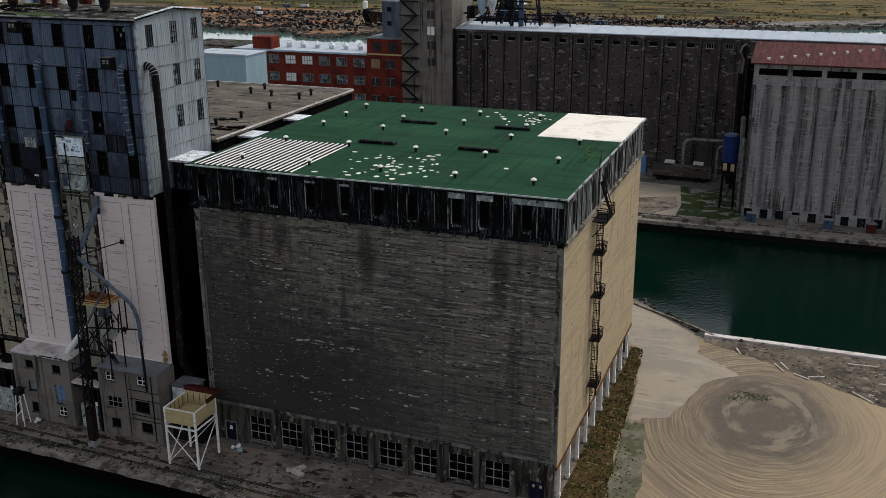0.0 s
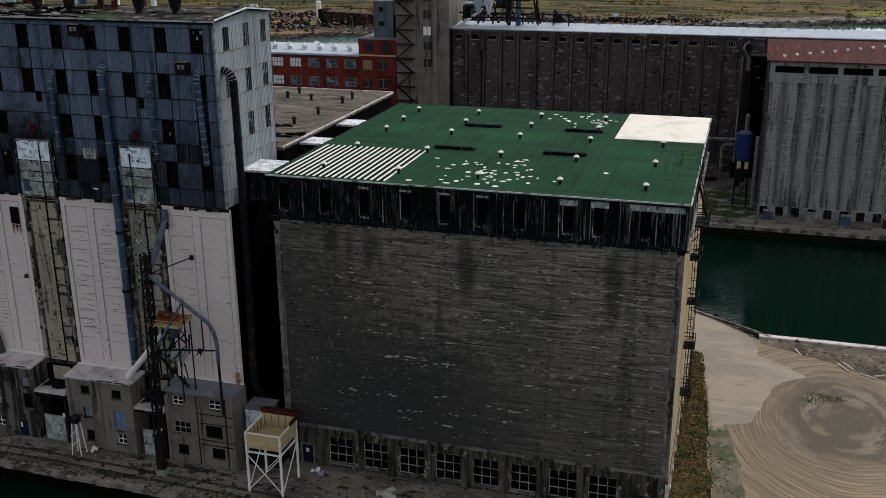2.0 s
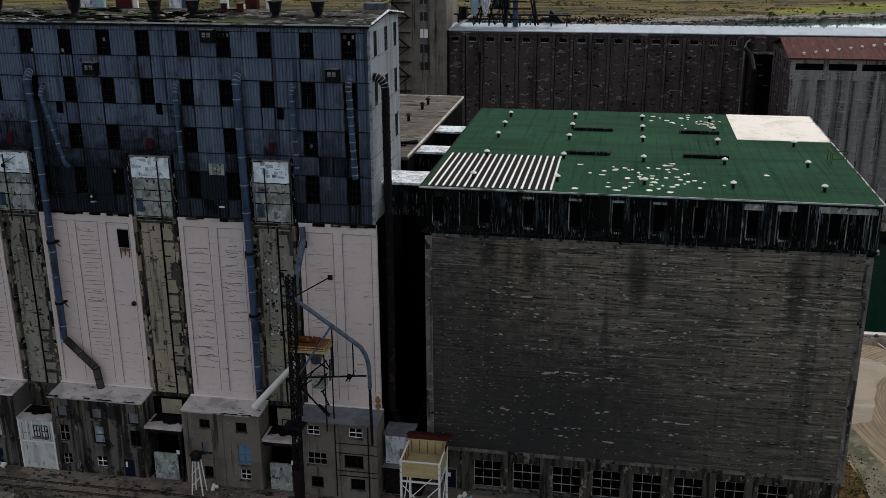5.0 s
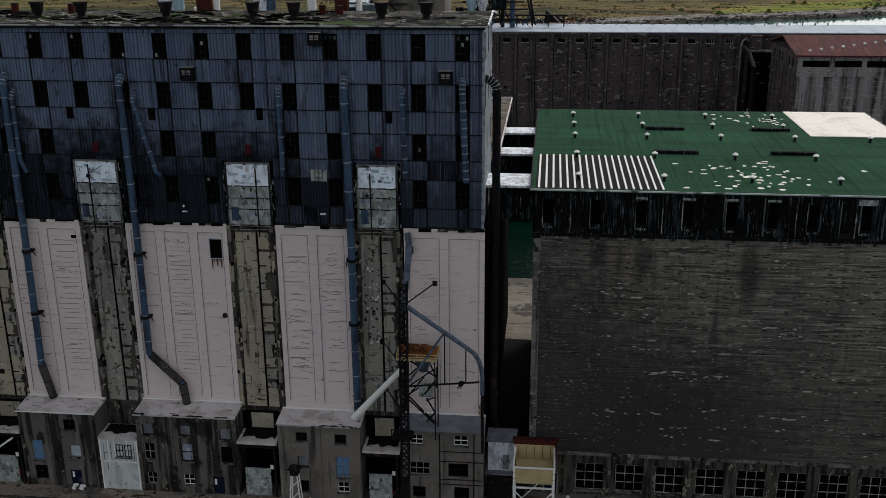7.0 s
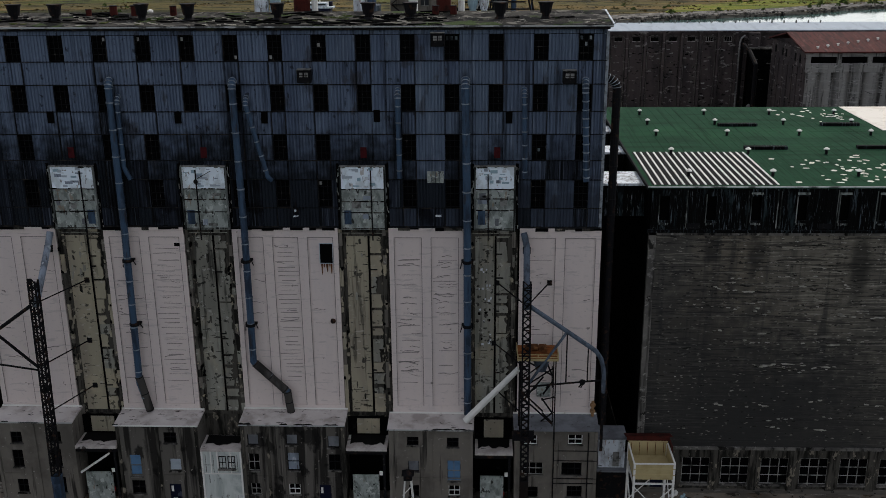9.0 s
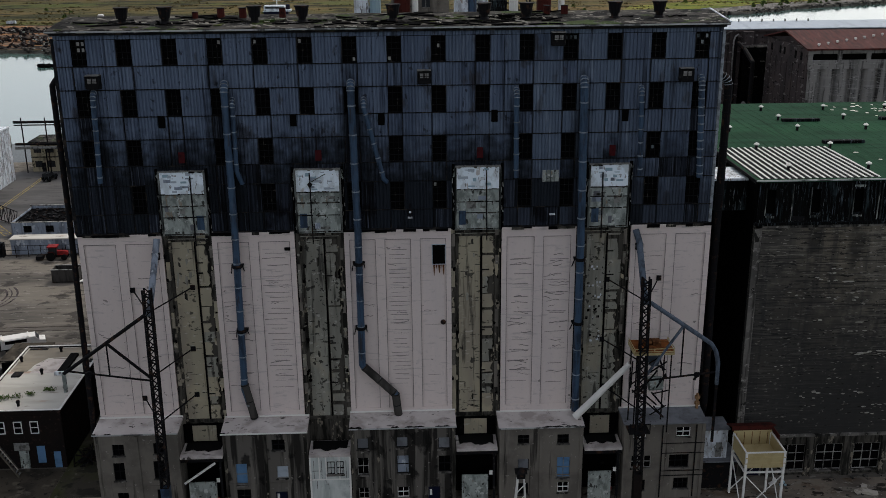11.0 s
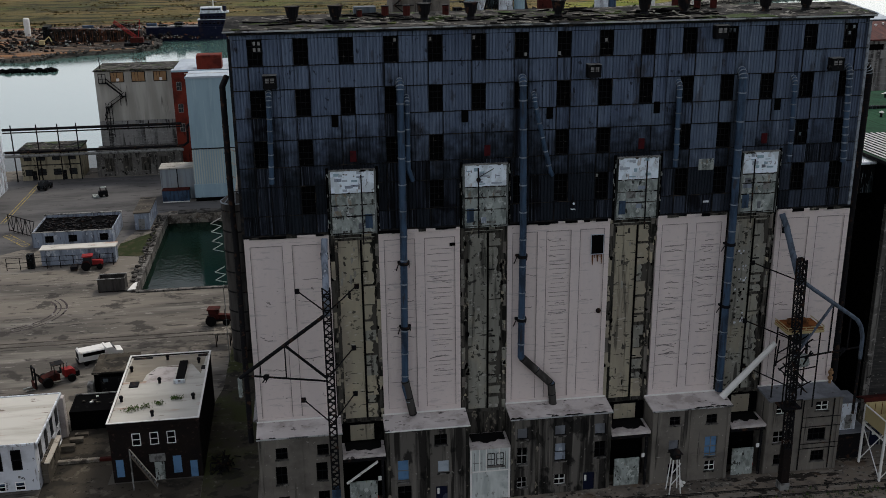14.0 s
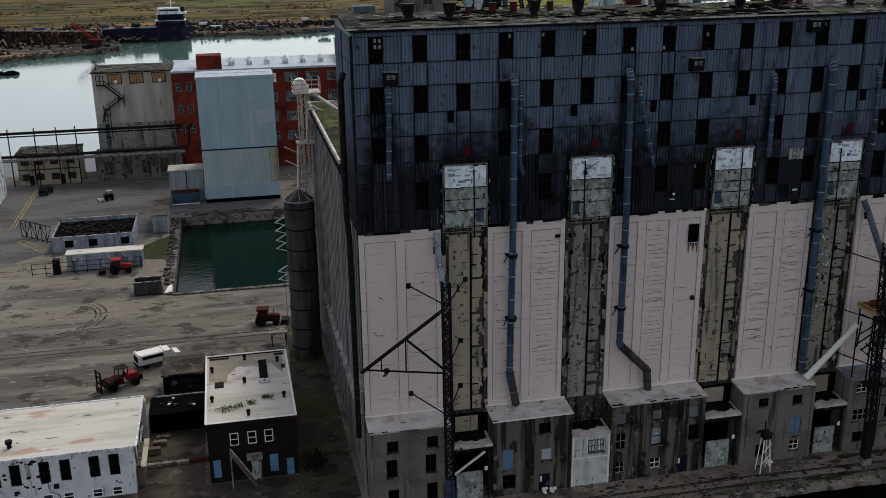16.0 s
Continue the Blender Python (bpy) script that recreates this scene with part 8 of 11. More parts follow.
def build_quay_clutter():
    rnd = random.Random(12)
    g = Geo()
    for _ in range(900):
        x, y = rnd.uniform(-172, -24), rnd.uniform(84.3, 90.2) if rnd.random() < .6 else rnd.uniform(84.2, 86.0)
        if -68.5 < x < -24 and rnd.random() < .5:
            y = rnd.uniform(85, 94)
        s = rnd.uniform(.05, .22)
        g.obox(pose(x, y, .05 + s * .3, rnd.uniform(0, 30), rnd.uniform(0, 30), rnd.uniform(0, 180)), s, s * rnd.uniform(.4, 1.2), s * .4)
    solid("quay_rubble", g, M_ROCK, "scattered broken concrete on the quay", "rubble", kind="stuff")
    w = Geo()
    for _ in range(800):
        x, y = rnd.uniform(-172, -24), 84.6 + abs(rnd.gauss(0, .8))
        h, r = rnd.uniform(.1, .45), rnd.uniform(.08, .25)
        for k in range(3):
            a = rnd.uniform(0, 6.28)
            w.add([(x - r * math.sin(a) * .3, y + r * math.cos(a) * .3, .05), (x + r * math.sin(a) * .3, y - r * math.cos(a) * .3, .05), (x + r * math.cos(a), y + r * math.sin(a), h)], [(0, 1, 2)])
    solid("quay_weeds", w, M_LEAF, "tufts of weeds along the quay edge", "weeds", kind="stuff")
    for x, y, a in ((-53.6, 90.4, 20), (-52.9, 90.0, -15), (-53.2, 90.9, 60)):
        solid("pallet_board", Geo().obox(pose(x, y, .25, 6, 4, a), .85, .3, .16), M_TIMBER, "pale broken board on the quay", "board", "boards on the quay")
    for x, y, c in ((-63.0, 92.4, M_WHITE_STEEL), (-61.9, 92.2, M_BLUE_CLAD), (-62.4, 92.9, M_WHITE_STEEL), (-118.3, 90.0, M_WHITE_STEEL), (-117.4, 89.9, M_WHITE_STEEL), (-90.8, 89.6, M_WHITE_STEEL)):
        b = Geo()
        for k in range(5):
            b.ball((x + rnd.uniform(-.3, .3), y + rnd.uniform(-.25, .25), .2 + .08 * k), rnd.uniform(.14, .26), 6, 4, .8)
        solid("sack", b, c, "pale crumpled sack on the quay", "sack", "sacks on the quay")
    for off in (2.3, 3.75):
        solid("quay_rail", Geo().prism([(-172, NEAR_EDGE + off), (-95, NEAR_EDGE + off), (-24, edge(-24) + off), (-24, edge(-24) + off + .12), (-95, NEAR_EDGE + off + .12), (-172, NEAR_EDGE + off + .12)], .03, .06), M_PILASTER, "dark rusty crane rail let into the quay", "rail", "rails on the quay")
        for sgn_ in (-.16, .17):
            solid("rail_groove", Geo().prism([(-172, NEAR_EDGE + off + sgn_), (-95, NEAR_EDGE + off + sgn_), (-24, edge(-24) + off + sgn_), (-24, edge(-24) + off + sgn_ + .11), (-95, NEAR_EDGE + off + sgn_ + .11), (-172, NEAR_EDGE + off + sgn_ + .11)], .03, .036), M_TYRE, "dirt-filled groove beside the quay rail", "groove", kind="structure")
    s = thing("gap_shed", (-69.6, 93.5, 0), "small pale metal shed between the buildings", "shed")
    part("wall", Geo().box(-71.5, -68.6, 92.6, 95.2, 3.6, 7.2), M_WHITE_METAL, s)
    part("base", Geo().box(-71.6, -67.4, 92.2, 96, 0, 3.5), M_BLACK_STEEL, s)
    part("deck", Geo().box(-71.8, -67.2, 91.8, 96, 3.5, 3.65), M_ROOF_GREY, s)
    part("door", Geo().box(-69.9, -69.2, 92.55, 92.6, 3.8, 5.6), M_FRAME_GREY, s)
    part("roof", Geo().box(-71.7, -68.4, 92.4, 95.4, 7.2, 7.35), M_ROOF_GREY, s)
    c = solid("marker_post", Geo().tube((-72.3, 92.9, 9.8), (-72.3, 92.9, 11.6), .16, 8).tube((-72.3, 92.9, 11.0), (-72.3, 92.9, 11.3), .3, 8).tube((-72.3, 92.9, 10.3), (-72.3, 92.9, 10.6), .3, 8), M_BOARD, "orange banded marker post on the roof", "post")


build_quay_clutter()


# ---- west yard ----
def simple_window(parent, x0, x1, y, z0, z1, frame=M_FRAME_DARK, pane=M_GLASS, bars=1):
    g = grid_frame(x0, x1, y - .06, y, z0, z1, bars + 1, 2, .1)
    w = part("window", g, frame, parent, origin=((x0 + x1) / 2, y, z0))
    part("pane", Geo().box(x0 + .04, x1 - .04, y - .03, y - .01, z0 + .04, z1 - .04), pane, w)
    return w


def build_brick_office():
    br = [o for o in bpy.data.objects if o.name == "brick_office"][0]
    Y = 100.8
    for x in (-152.5, -150.5, -148.6):
        simple_window(br, x, x + .98, Y, 4.6, 6.18, M_FRAME_WHITE, M_PANE_DARK, 0)
    for x0, x1, z0, z1 in ((-154.57, -153.73, .74, 2.94), (-148.18, -147.25, .73, 2.92), (-146.28, -145.47, .05, 2.15)):
        part("blue_shutter", Geo().box(x0, x1, Y - .07, Y, z0, z1), M_BLUE_DOOR, br, "blue boarded window")
    d = part("door", Geo().box(-150.3, -149.2, Y - .06, Y, 0, 2.3), M_PALE_METAL, br)
    part("transom", Geo().box(-150.8, -149.0, Y - .08, Y - .06, 2.4, 3.4), M_FRAME_GREY, d)
    part("string_course", Geo().box(-155.1, -144.8, Y - .1, Y, 6.7, 6.95), M_BRICK_DARK_HOUSE, br)
    st = part("outside_stair", Geo().beam((-152.4, 99.6, 4.4), (-149.9, 99.6, 0), .18).beam((-152.4, 98.8, 4.4), (-149.9, 98.8, 0), .18), M_ROOF_BROWN, br, "weathered timber outside stair")
    for k in range(11):
        t = (k + .5) / 11
        part("tread", Geo().box(-152.4 + 2.5 * t - .12, -152.4 + 2.5 * t + .12, 98.8, 99.6, 4.4 - 4.4 * t - .03, 4.4 - 4.4 * t + .03), M_FRAME_GREY, st)
    part("stair_post", Geo().box(-152.6, -152.45, 98.75, 98.9, 0, 5.3), M_FRAME_GREY, st)
    part("handrail", Geo().beam((-152.5, 98.8, 5.3), (-149.9, 98.8, 1.0), .08), M_TIMBER, st)
    part("skylight", Geo().box(-148.5, -147.5, 110.8, 116.6, 7.45, 7.8), M_VOID, br, "long open dark roof light")
    part("roof_patch", Geo().prism([(-154.7, 112.0), (-152.6, 111.6), (-152.3, 113.8), (-151.2, 115.9), (-147.0, 116.2), (-145.6, 113.0), (-145.3, 119.1), (-154.7, 119.2)], 7.45, 7.456), M_SLAB, br, "tan stained patch on the roof")
    part("roof_patch", Geo().prism([(-152.1, 111.4), (-148.8, 111.2), (-148.8, 115.2), (-150.0, 115.6), (-151.4, 115.3), (-152.0, 114.0)], 7.45, 7.454), M_ROOF_PALE, br)
    for x, y, w, l in ((-154.6, 118.5, 2.4, .6), (-146.4, 118.3, 1.2, .8), (-145.7, 114.2, .5, 1.2)):
        part("tar_patch", Geo().box(x, x + w, y, y + l, 7.462, 7.47), M_BLACK_STEEL, br)
    part("skylight_kerb", Geo().box(-148.7, -147.3, 110.5, 110.8, 7.45, 7.9), M_WHITE_METAL, br)
    part("hatch", Geo().box(-154.0, -152.9, 110.2, 111.6, 7.45, 7.6), M_BLACK_STEEL, br)
    for x, y in ((-154.3, 114.9), (-150.4, 111.0), (-154.3, 106.6), (-150.2, 117.9), (-145.9, 106.0), (-150.2, 102.3), (-146.1, 116.3)):
        part("roof_vent", Geo().tube((x, y, 7.45), (x, y, 7.95), .17, 8).ball((x, y, 8.0), .27, 8, 4), M_BLACK_STEEL, br)
    rnd = random.Random(8)
    for cx, cy, n, r in ((-147.9, 106.3, 60, .7), (-149.7, 105.2, 45, .6), (-152.6, 104.1, 60, 1.1), (-151.2, 104.6, 40, 1.0)):
        g = Geo()
        for _ in range(n):
            x, y = cx + rnd.gauss(0, r * .5), cy + rnd.gauss(0, r * .3)
            h = rnd.uniform(.08, .42)
            a = rnd.uniform(0, 6.28)
            l = rnd.uniform(.12, .3)
            g.add([(x, y, 7.45 + h), (x + l * math.cos(a), y + l * math.sin(a), 7.45 + h + .1), (x + l * math.cos(a + .9), y + l * math.sin(a + .9), 7.45 + h - .08)], [(0, 1, 2)])
            g.add([(x - .02, y, 7.45), (x + .02, y, 7.45), (x, y, 7.45 + h)], [(0, 1, 2)])
        solid("roof_weed", g, M_LEAF, "leafy weed growing on the white roof", "weed", "weeds on the roof", kind="stuff")


build_brick_office()


def build_white_office():
    wh = [o for o in bpy.data.objects if o.name == "white_office"][0]
    Y = 100.8
    for x in (-176.27, -173.22, -171.04, -167.97, -165.84, -178.4, -181.4, -183.6):
        simple_window(wh, x, x + 1.1, Y, 2.72, 5.28, M_FRAME_DARK, M_PANE_DARK, 0)
        w = simple_window(wh, x, x + 1.1, Y, .12, 1.2, M_FRAME_WHITE, M_PANE_DARK, 0)
        part("blind", Geo().box(x + .1, x + 1.0, Y - .05, Y - .035, .85, 1.12), M_BLUE_DUCT, w)
    for y in (102.4, 105.2, 108.0, 110.6):
        for z0, z1 in ((2.8, 5.2), (.4, 1.8)):
            w = part("window", Geo().box(-163.2, -163.12, y, y + 1.0, z0, z1), M_GLASS, wh)
            part("sill", Geo().box(-163.2, -163.02, y - .1, y + 1.1, z0 - .12, z0), M_WHITE_PAINT, w)
    part("eave", Geo().box(-205, -162.7, 100.28, 100.4, 5.98, 6.26).box(-162.8, -162.62, 100.4, 112.8, 5.98, 6.3).box(-205, -162.7, 112.7, 112.85, 6.0, 6.32), M_WHITE_METAL, wh)
    part("rear_parapet", Geo().box(-172.6, -162.6, 112.9, 113.9, 0, 5.45), M_ROOF_PALE, wh)
    rw = random.Random(52)
    for k in range(44):
        x = -177 + k * .3 + rw.uniform(-.05, .05)
        part("bracket", Geo().box(x, x + .1, Y - .3, Y, 5.8, 5.98), M_PALE_EDGE, wh)
    for _ in range(26):
        x, z, w_ = rw.gauss(-174.2, 1.2), rw.choice((5.5, 5.4, 4.4, 3.6, 2.4, 1.8)) + rw.gauss(0, .15), rw.uniform(.1, .5)
        pts = [(x + w_ * math.cos(6.283 * q / 7) * rw.uniform(.4, 1), z + w_ * .6 * math.sin(6.283 * q / 7) * rw.uniform(.4, 1)) for q in range(7)]
        part("paint_loss", Geo().extrude([(a, b) for a, b in pts], "y", Y - .012, Y), M_BRICK_DARK_HOUSE, wh)
    part("cable", Geo().pipe([(-172.5, Y - .05, 2.6), (-172.4, Y - .05, 1.5), (-171.6, Y - .05, 1.1), (-171.2, Y - .05, .2)], .035, 5), M_BLACK_STEEL, wh)
    part("wall_box", Geo().box(-171.9, -171.4, Y - .25, Y, 1.9, 2.4), M_BLACK_STEEL, wh)
    part("lean_to_gutter", Geo().box(-162.6, -162.0, 101.5, 108, 2.8, 2.95), M_TIMBER, wh)
    part("lean_to_wall", Geo().box(-163.1, -162.4, 102, 107.6, 0, 2.8), M_ROOF_BROWN, wh)
    part("flue", Geo().tube((-176.4, 103.0, 6.25), (-176.4, 103.0, 6.85), .26, 8).tube((-176.4, 103.0, 6.85), (-176.4, 103.0, 7.2), .4, 8), M_BLACK_STEEL, wh)


build_white_office()


M_RIB_PALE = mat("pale_green_rib", (0.42, 0.47, 0.44), [((0.33, 0.39, 0.38), (0.4, 0.4, 0.1), 0.46, 0.62, 0.7), ((0.36, 0.27, 0.10), (0.3, 0.3, 0.04), 0.60, 0.66, 0.6)], rough=0.7, bump=0.1)


def build_clad_store():
    b = [o for o in bpy.data.objects if o.name == "clad_store"][0]
    x = -156.2
    while x < -141.4:
        part("cladding_rib", Geo().box(x, x + .3, 223.42, 223.5, 4.0, 12.15), M_RIB_PALE, b)
        x += .55
    for k in range(4):
        part("rusted_rib", Geo().box(-141.3 + .5 * k, -141.0 + .5 * k, 223.4, 223.5, 4.0, 12.15), M_CREAM if k % 2 else M_YELLOWISH, b, "yellow-rusted cladding rib")
    part("patch_panel", Geo().box(-143.4, -139.9, 223.43, 223.5, 17.0, 20.8), M_BRIGHT_ROOF, b)
    part("patch_panel", Geo().box(-145.2, -144.4, 223.44, 223.5, 12.9, 25.0), M_BRIGHT_ROOF, b)
    part("edge_angle", Geo().box(-139.7, -139.3, 223.4, 223.5, 4.0, 12.15), M_CREAM, b, "yellowed corner flashing")
    part("plinth", Geo().box(-156.3, -139.3, 223.2, 223.5, .9, 4.0), M_BLUE_CLAD, b)
    # shade below the cladding, put in as a black footing
    part("footing", Geo().box(-156.2, -139.4, 223.25, 223.5, 0, .9), M_COAL, b, "black shadowed footing")
    part("rail", Geo().box(-156.3, -139.3, 223.5, 223.6, 29.3, 29.4), M_WHITE_STEEL, b)
    s = thing("annex_shed", (-160.3, 230, 0), "pale lilac-grey metal annex shed beside the clad store", "shed")
    part("wall", Geo().box(-164.1, -156.5, 226.2, 231.5, 0, 7.2), M_SIDE_SIDING, s)
    part("roof", Geo().box(-164.3, -156.5, 226.0, 231.7, 7.2, 7.45), M_BEIGE, s)
    part("seam", Geo().box(-160.4, -160.2, 226.12, 226.2, 0, 7.2), M_BLACK_STEEL, s)
    c = thing("cargo_container", (-160.6, 225, 0), "dark blue steel cargo container with a red top edge", "container")
    part("body", Geo().box(-163.7, -157.7, 223.6, 226.0, .2, 2.7), M_BLUE_DUCT, c)
    part("top_edge", Geo().box(-163.8, -157.6, 223.5, 226.0, 2.7, 2.85), M_RED_RUST, c)
    part("sill", Geo().box(-163.7, -157.7, 223.5, 226.0, 0, .2), M_WHITE_STEEL, c)


build_clad_store()


def build_concrete_store():
    e = [o for o in bpy.data.objects if o.name == "concrete_store"][0]
    st = part("outside_stairs", Geo().box(-181.2, -179.4, 256.9, 258, 22.6, 22.75).box(-176.4, -174.9, 256.9, 258, 19.2, 19.35).box(-180.2, -178.6, 256.9, 258, 16.6, 16.75), M_BLACK_STEEL, e, "black steel outside stairs")
    for a, b in (((-179.6, 23.0), (-175.8, 19.5)), ((-175.4, 19.3), (-179.2, 16.8)), ((-179.4, 16.7), (-180.6, 13.4))):
        for dz in (0, .95):
            for y in (257.0, 257.7):
                part("stringer", Geo().beam((a[0], y, a[1] + dz), (b[0], y, b[1] + dz), .2 if dz == 0 else .1), M_BLACK_STEEL, st)
    for x, z0, z1 in ((-181.2, 22.7, 25.2), (-179.5, 22.7, 25.2), (-180.3, 22.7, 25.2), (-176.4, 17.0, 20.4), (-175.0, 18.0, 20.4), (-180.1, 9.0, 17.8), (-178.7, 9.0, 17.8), (-179.4, 12.0, 17.0)):
        part("stair_post", Geo().box(x, x + .16, 256.9, 257.06, z0, z1), M_BLACK_STEEL, st)
    for z in (25.0, 23.8):
        part("stair_rail", Geo().box(-181.2, -179.4, 256.9, 257.0, z, z + .12), M_BLACK_STEEL, st)
    for z in (9.6, 11, 12.4, 13.8, 15.2):
        part("cage_bar", Geo().box(-180.1, -178.6, 256.9, 257.0, z, z + .12), M_BLACK_STEEL, st)
    rs = random.Random(88)
    for k in range(26):
        x = -182.4 + k * .76
        part("broken_coping", Geo().box(x, x + rs.uniform(.4, .74), 257.45, 258.1, 25.85, 25.9 + rs.uniform(0, .3)), M_MOSS if k % 3 == 0 else M_PILASTER, e)
    part("lower_wall", Geo().box(-182.2, -162.8, 257.85, 258, 0, 13.0), M_SILO_GREY, e, "grey lower wall")
    part("roof_mast", Geo().tube((-181.4, 262, 25.85), (-181.4, 262, 28.6), .12, 6), M_BLACK_STEEL, e)
    o = [q for q in bpy.data.objects if q.name == "yard_offices"][0]
    for z0 in (.8, 4.6):
        for x in (-200.2, -197.0, -193.4, -189.6):
            simple_window(o, x, x + 1.9, 251, z0 + .4, z0 + 2.0, M_FRAME_DARK)
    for x in (-197.2, -189.4):
        part("downpipe", Geo().box(x, x + .3, 250.8, 251, 0, 7.6), M_BLACK_STEEL, o)
    part("floor_band", Geo().box(-201, -186.6, 250.9, 251, 3.7, 4.0), M_PILASTER, o)
    for x in (-198.6, -191.4):
        part("door", Geo().box(x, x + 1.1, 250.92, 251, 0, 2.4), M_FRAME_DARK, o)
    for x in (-181, -176.5, -172, -167.5):
        part("hatch", Geo().box(x, x + 2.2, 251.9, 252, 1.2, 4.6), M_PILASTER, o)
        part("arch", Geo().tube((x + 3.2, 251.85, 3.0), (x + 3.2, 252, 3.0), .7, 12), M_CONC, o)
    p = thing("pipe_rack", (-182, 250, 0), "long black pipe rack across the yard", "pipes")
    for z, r, y in ((13.2, .34, 250.0), (12.4, .16, 250.2), (7.6, .34, 249.6), (6.7, .38, 249.2)):
        part("pipe", Geo().tube((-204, y, z), (-161, y, z), r, 8), M_BLACK_STEEL if z != 6.7 else M_FRAME_GREY, p)
    part("bent_pipe", Geo().pipe([(-161, 249.6, 7.6), (-159.8, 249.6, 8.4), (-159.6, 249.6, 12.5), (-158.6, 249.6, 13.6)], .3, 8), M_BLACK_STEEL, p)
    for x in (-202, -196, -191, -186.5, -179, -174, -169, -164):
        part("post", Geo().box(x - .12, x + .12, 249.9, 250.15, 0 if x < -184 else 12.2, 14.3), M_BLACK_STEEL, p)
    w = thing("white_shed", (-214, 229, 0), "white ribbed metal shed", "building")
    part("wall", Geo().box(-226, -202.6, 214, 243, 0, 13.2), M_WHITE_METAL, w)
    for k in range(14):
        part("rib", Geo().box(-202.6, -202.5, 215 + k * 2, 215.25 + k * 2, 0, 13.2), M_WHITE_METAL, w)
    part("roof", Geo().box(-226.2, -202.4, 213.8, 243.2, 13.2, 13.5), M_WHITE_METAL, w)


build_concrete_store()


def vehicle(name, at, turn, label, category, pieces):
    """pieces: (part name, boxes in local metres or wheels, material)."""
    t = thing(name, at, label, category)
    t.rotation_euler = (0, 0, radians(turn))
    for nm, g, m in pieces:
        ob = new(nm, g.mesh(nm))
        ob.data.materials.append(m)
        ob.parent = t
        WORLD_AT[ob] = Vector(at)
    return t


def wheel(x, y, r, w):
    return Geo().tube((x, y - w / 2, r), (x, y + w / 2, r), r, 14)


def build_vehicles():
    vehicle("box_truck", (-162.6, 136.4, 0), 22, "white pickup truck with a white box body", "truck", [
        ("body", Geo().box(-3.2, .9, -1.1, 1.1, .7, 2.1), M_WHITE_STEEL), ("roof_rack", Geo().box(-3.1, .8, -.9, .9, 2.1, 2.16).box(-3.1, -2.9, -1.0, 1.0, 2.16, 2.3).box(.6, .8, -1.0, 1.0, 2.16, 2.3), M_WHITE_STEEL), ("cab", Geo().extrude([(.9, .6), (3.1, .6), (3.1, 1.3), (2.2, 1.45), (1.7, 2.1), (.9, 2.1)], "y", -1.0, 1.0), M_WHITE_STEEL),
        ("windscreen", Geo().extrude([(1.75, 2.04), (2.18, 1.5), (2.25, 1.52), (1.82, 2.08)], "y", -.85, .85), M_GLASS), ("chassis", Geo().box(-3.2, 3.0, -.8, .8, .4, .7), M_BLACK_STEEL),
        ("rear_door", Geo().box(-3.24, -3.2, -.95, .95, .95, 1.95), M_PANE_DARK), ("bumper", Geo().box(-3.4, -3.24, -1.0, 1.0, .45, .65), M_BLACK_STEEL), ("side_window", Geo().box(-2.6, .5, -1.12, -1.1, 1.45, 1.95), M_PANE_DARK), ("side_window", Geo().box(-2.6, .5, 1.1, 1.12, 1.45, 1.95), M_PANE_DARK),
        ("headlight", Geo().box(3.1, 3.14, -.85, -.5, .95, 1.15), M_GLASS), ("headlight", Geo().box(3.1, 3.14, .5, .85, .95, 1.15), M_GLASS)] + [("wheel", wheel(x, y, .42, .28), M_TYRE) for x in (-2.2, 2.1) for y in (-.95, .95)])
    fork = [("fork", Geo().box(-4.6, -3.3, y - .1, y + .1, .12, .22), M_PALE_METAL) for y in (-.45, .45)]
    posts = [("canopy_post", Geo().box(x, x + .1, y, y + .1, 1.8, 2.85), M_BLACK_STEEL) for x in (-.5, .8) for y in (-.7, .6)]
    vehicle("fork_loader", (-167.3, 129.6, 0), 30, "dark red yard fork loader with a black mast", "loader", [
        ("body", Geo().extrude([(-2.3, .7), (.2, .6), (.2, 1.5), (-.4, 1.7), (-2.1, 1.3)], "y", -.75, .75), M_RED_RUST), ("engine_hood", Geo().extrude([(.9, .7), (2.4, .8), (2.4, 1.5), (2.1, 1.75), (.9, 1.8)], "y", -.65, .65), M_RED_PAINT),
        ("seat", Geo().box(.1, .6, -.3, .3, 1.4, 1.6).box(.5, .62, -.3, .3, 1.6, 2.1), M_TYRE), ("canopy", Geo().box(-.6, 1.0, -.8, .8, 2.85, 2.93), M_BLACK_STEEL),
        ("mast", Geo().box(-3.2, -3.0, -.75, -.6, .1, 3.3).box(-3.2, -3.0, .6, .75, .1, 3.3).box(-3.2, -3.0, -.6, .6, 3.1, 3.25).box(-3.2, -3.0, -.6, .6, 1.5, 1.65), M_BLACK_STEEL), ("carriage", Geo().box(-3.35, -3.2, -.7, .7, .2, 1.1), M_RED_RUST),
        ("boom", Geo().beam((-2.0, -.55, 1.2), (-3.1, -.65, 2.4), .14).beam((-2.0, .55, 1.2), (-3.1, .65, 2.4), .14), M_BLACK_STEEL), ("exhaust", Geo().tube((1.6, .4, 1.7), (1.6, .4, 2.6), .07, 8), M_PALE_METAL), ("counterweight", Geo().box(2.4, 2.9, -.8, .8, .5, 1.3), M_BLACK_STEEL)]
        + fork + posts + [("wheel", wheel(x, y, r, .42), M_TYRE) for x, r in ((-1.6, .72), (1.7, .55)) for y in (-.95, .95)])
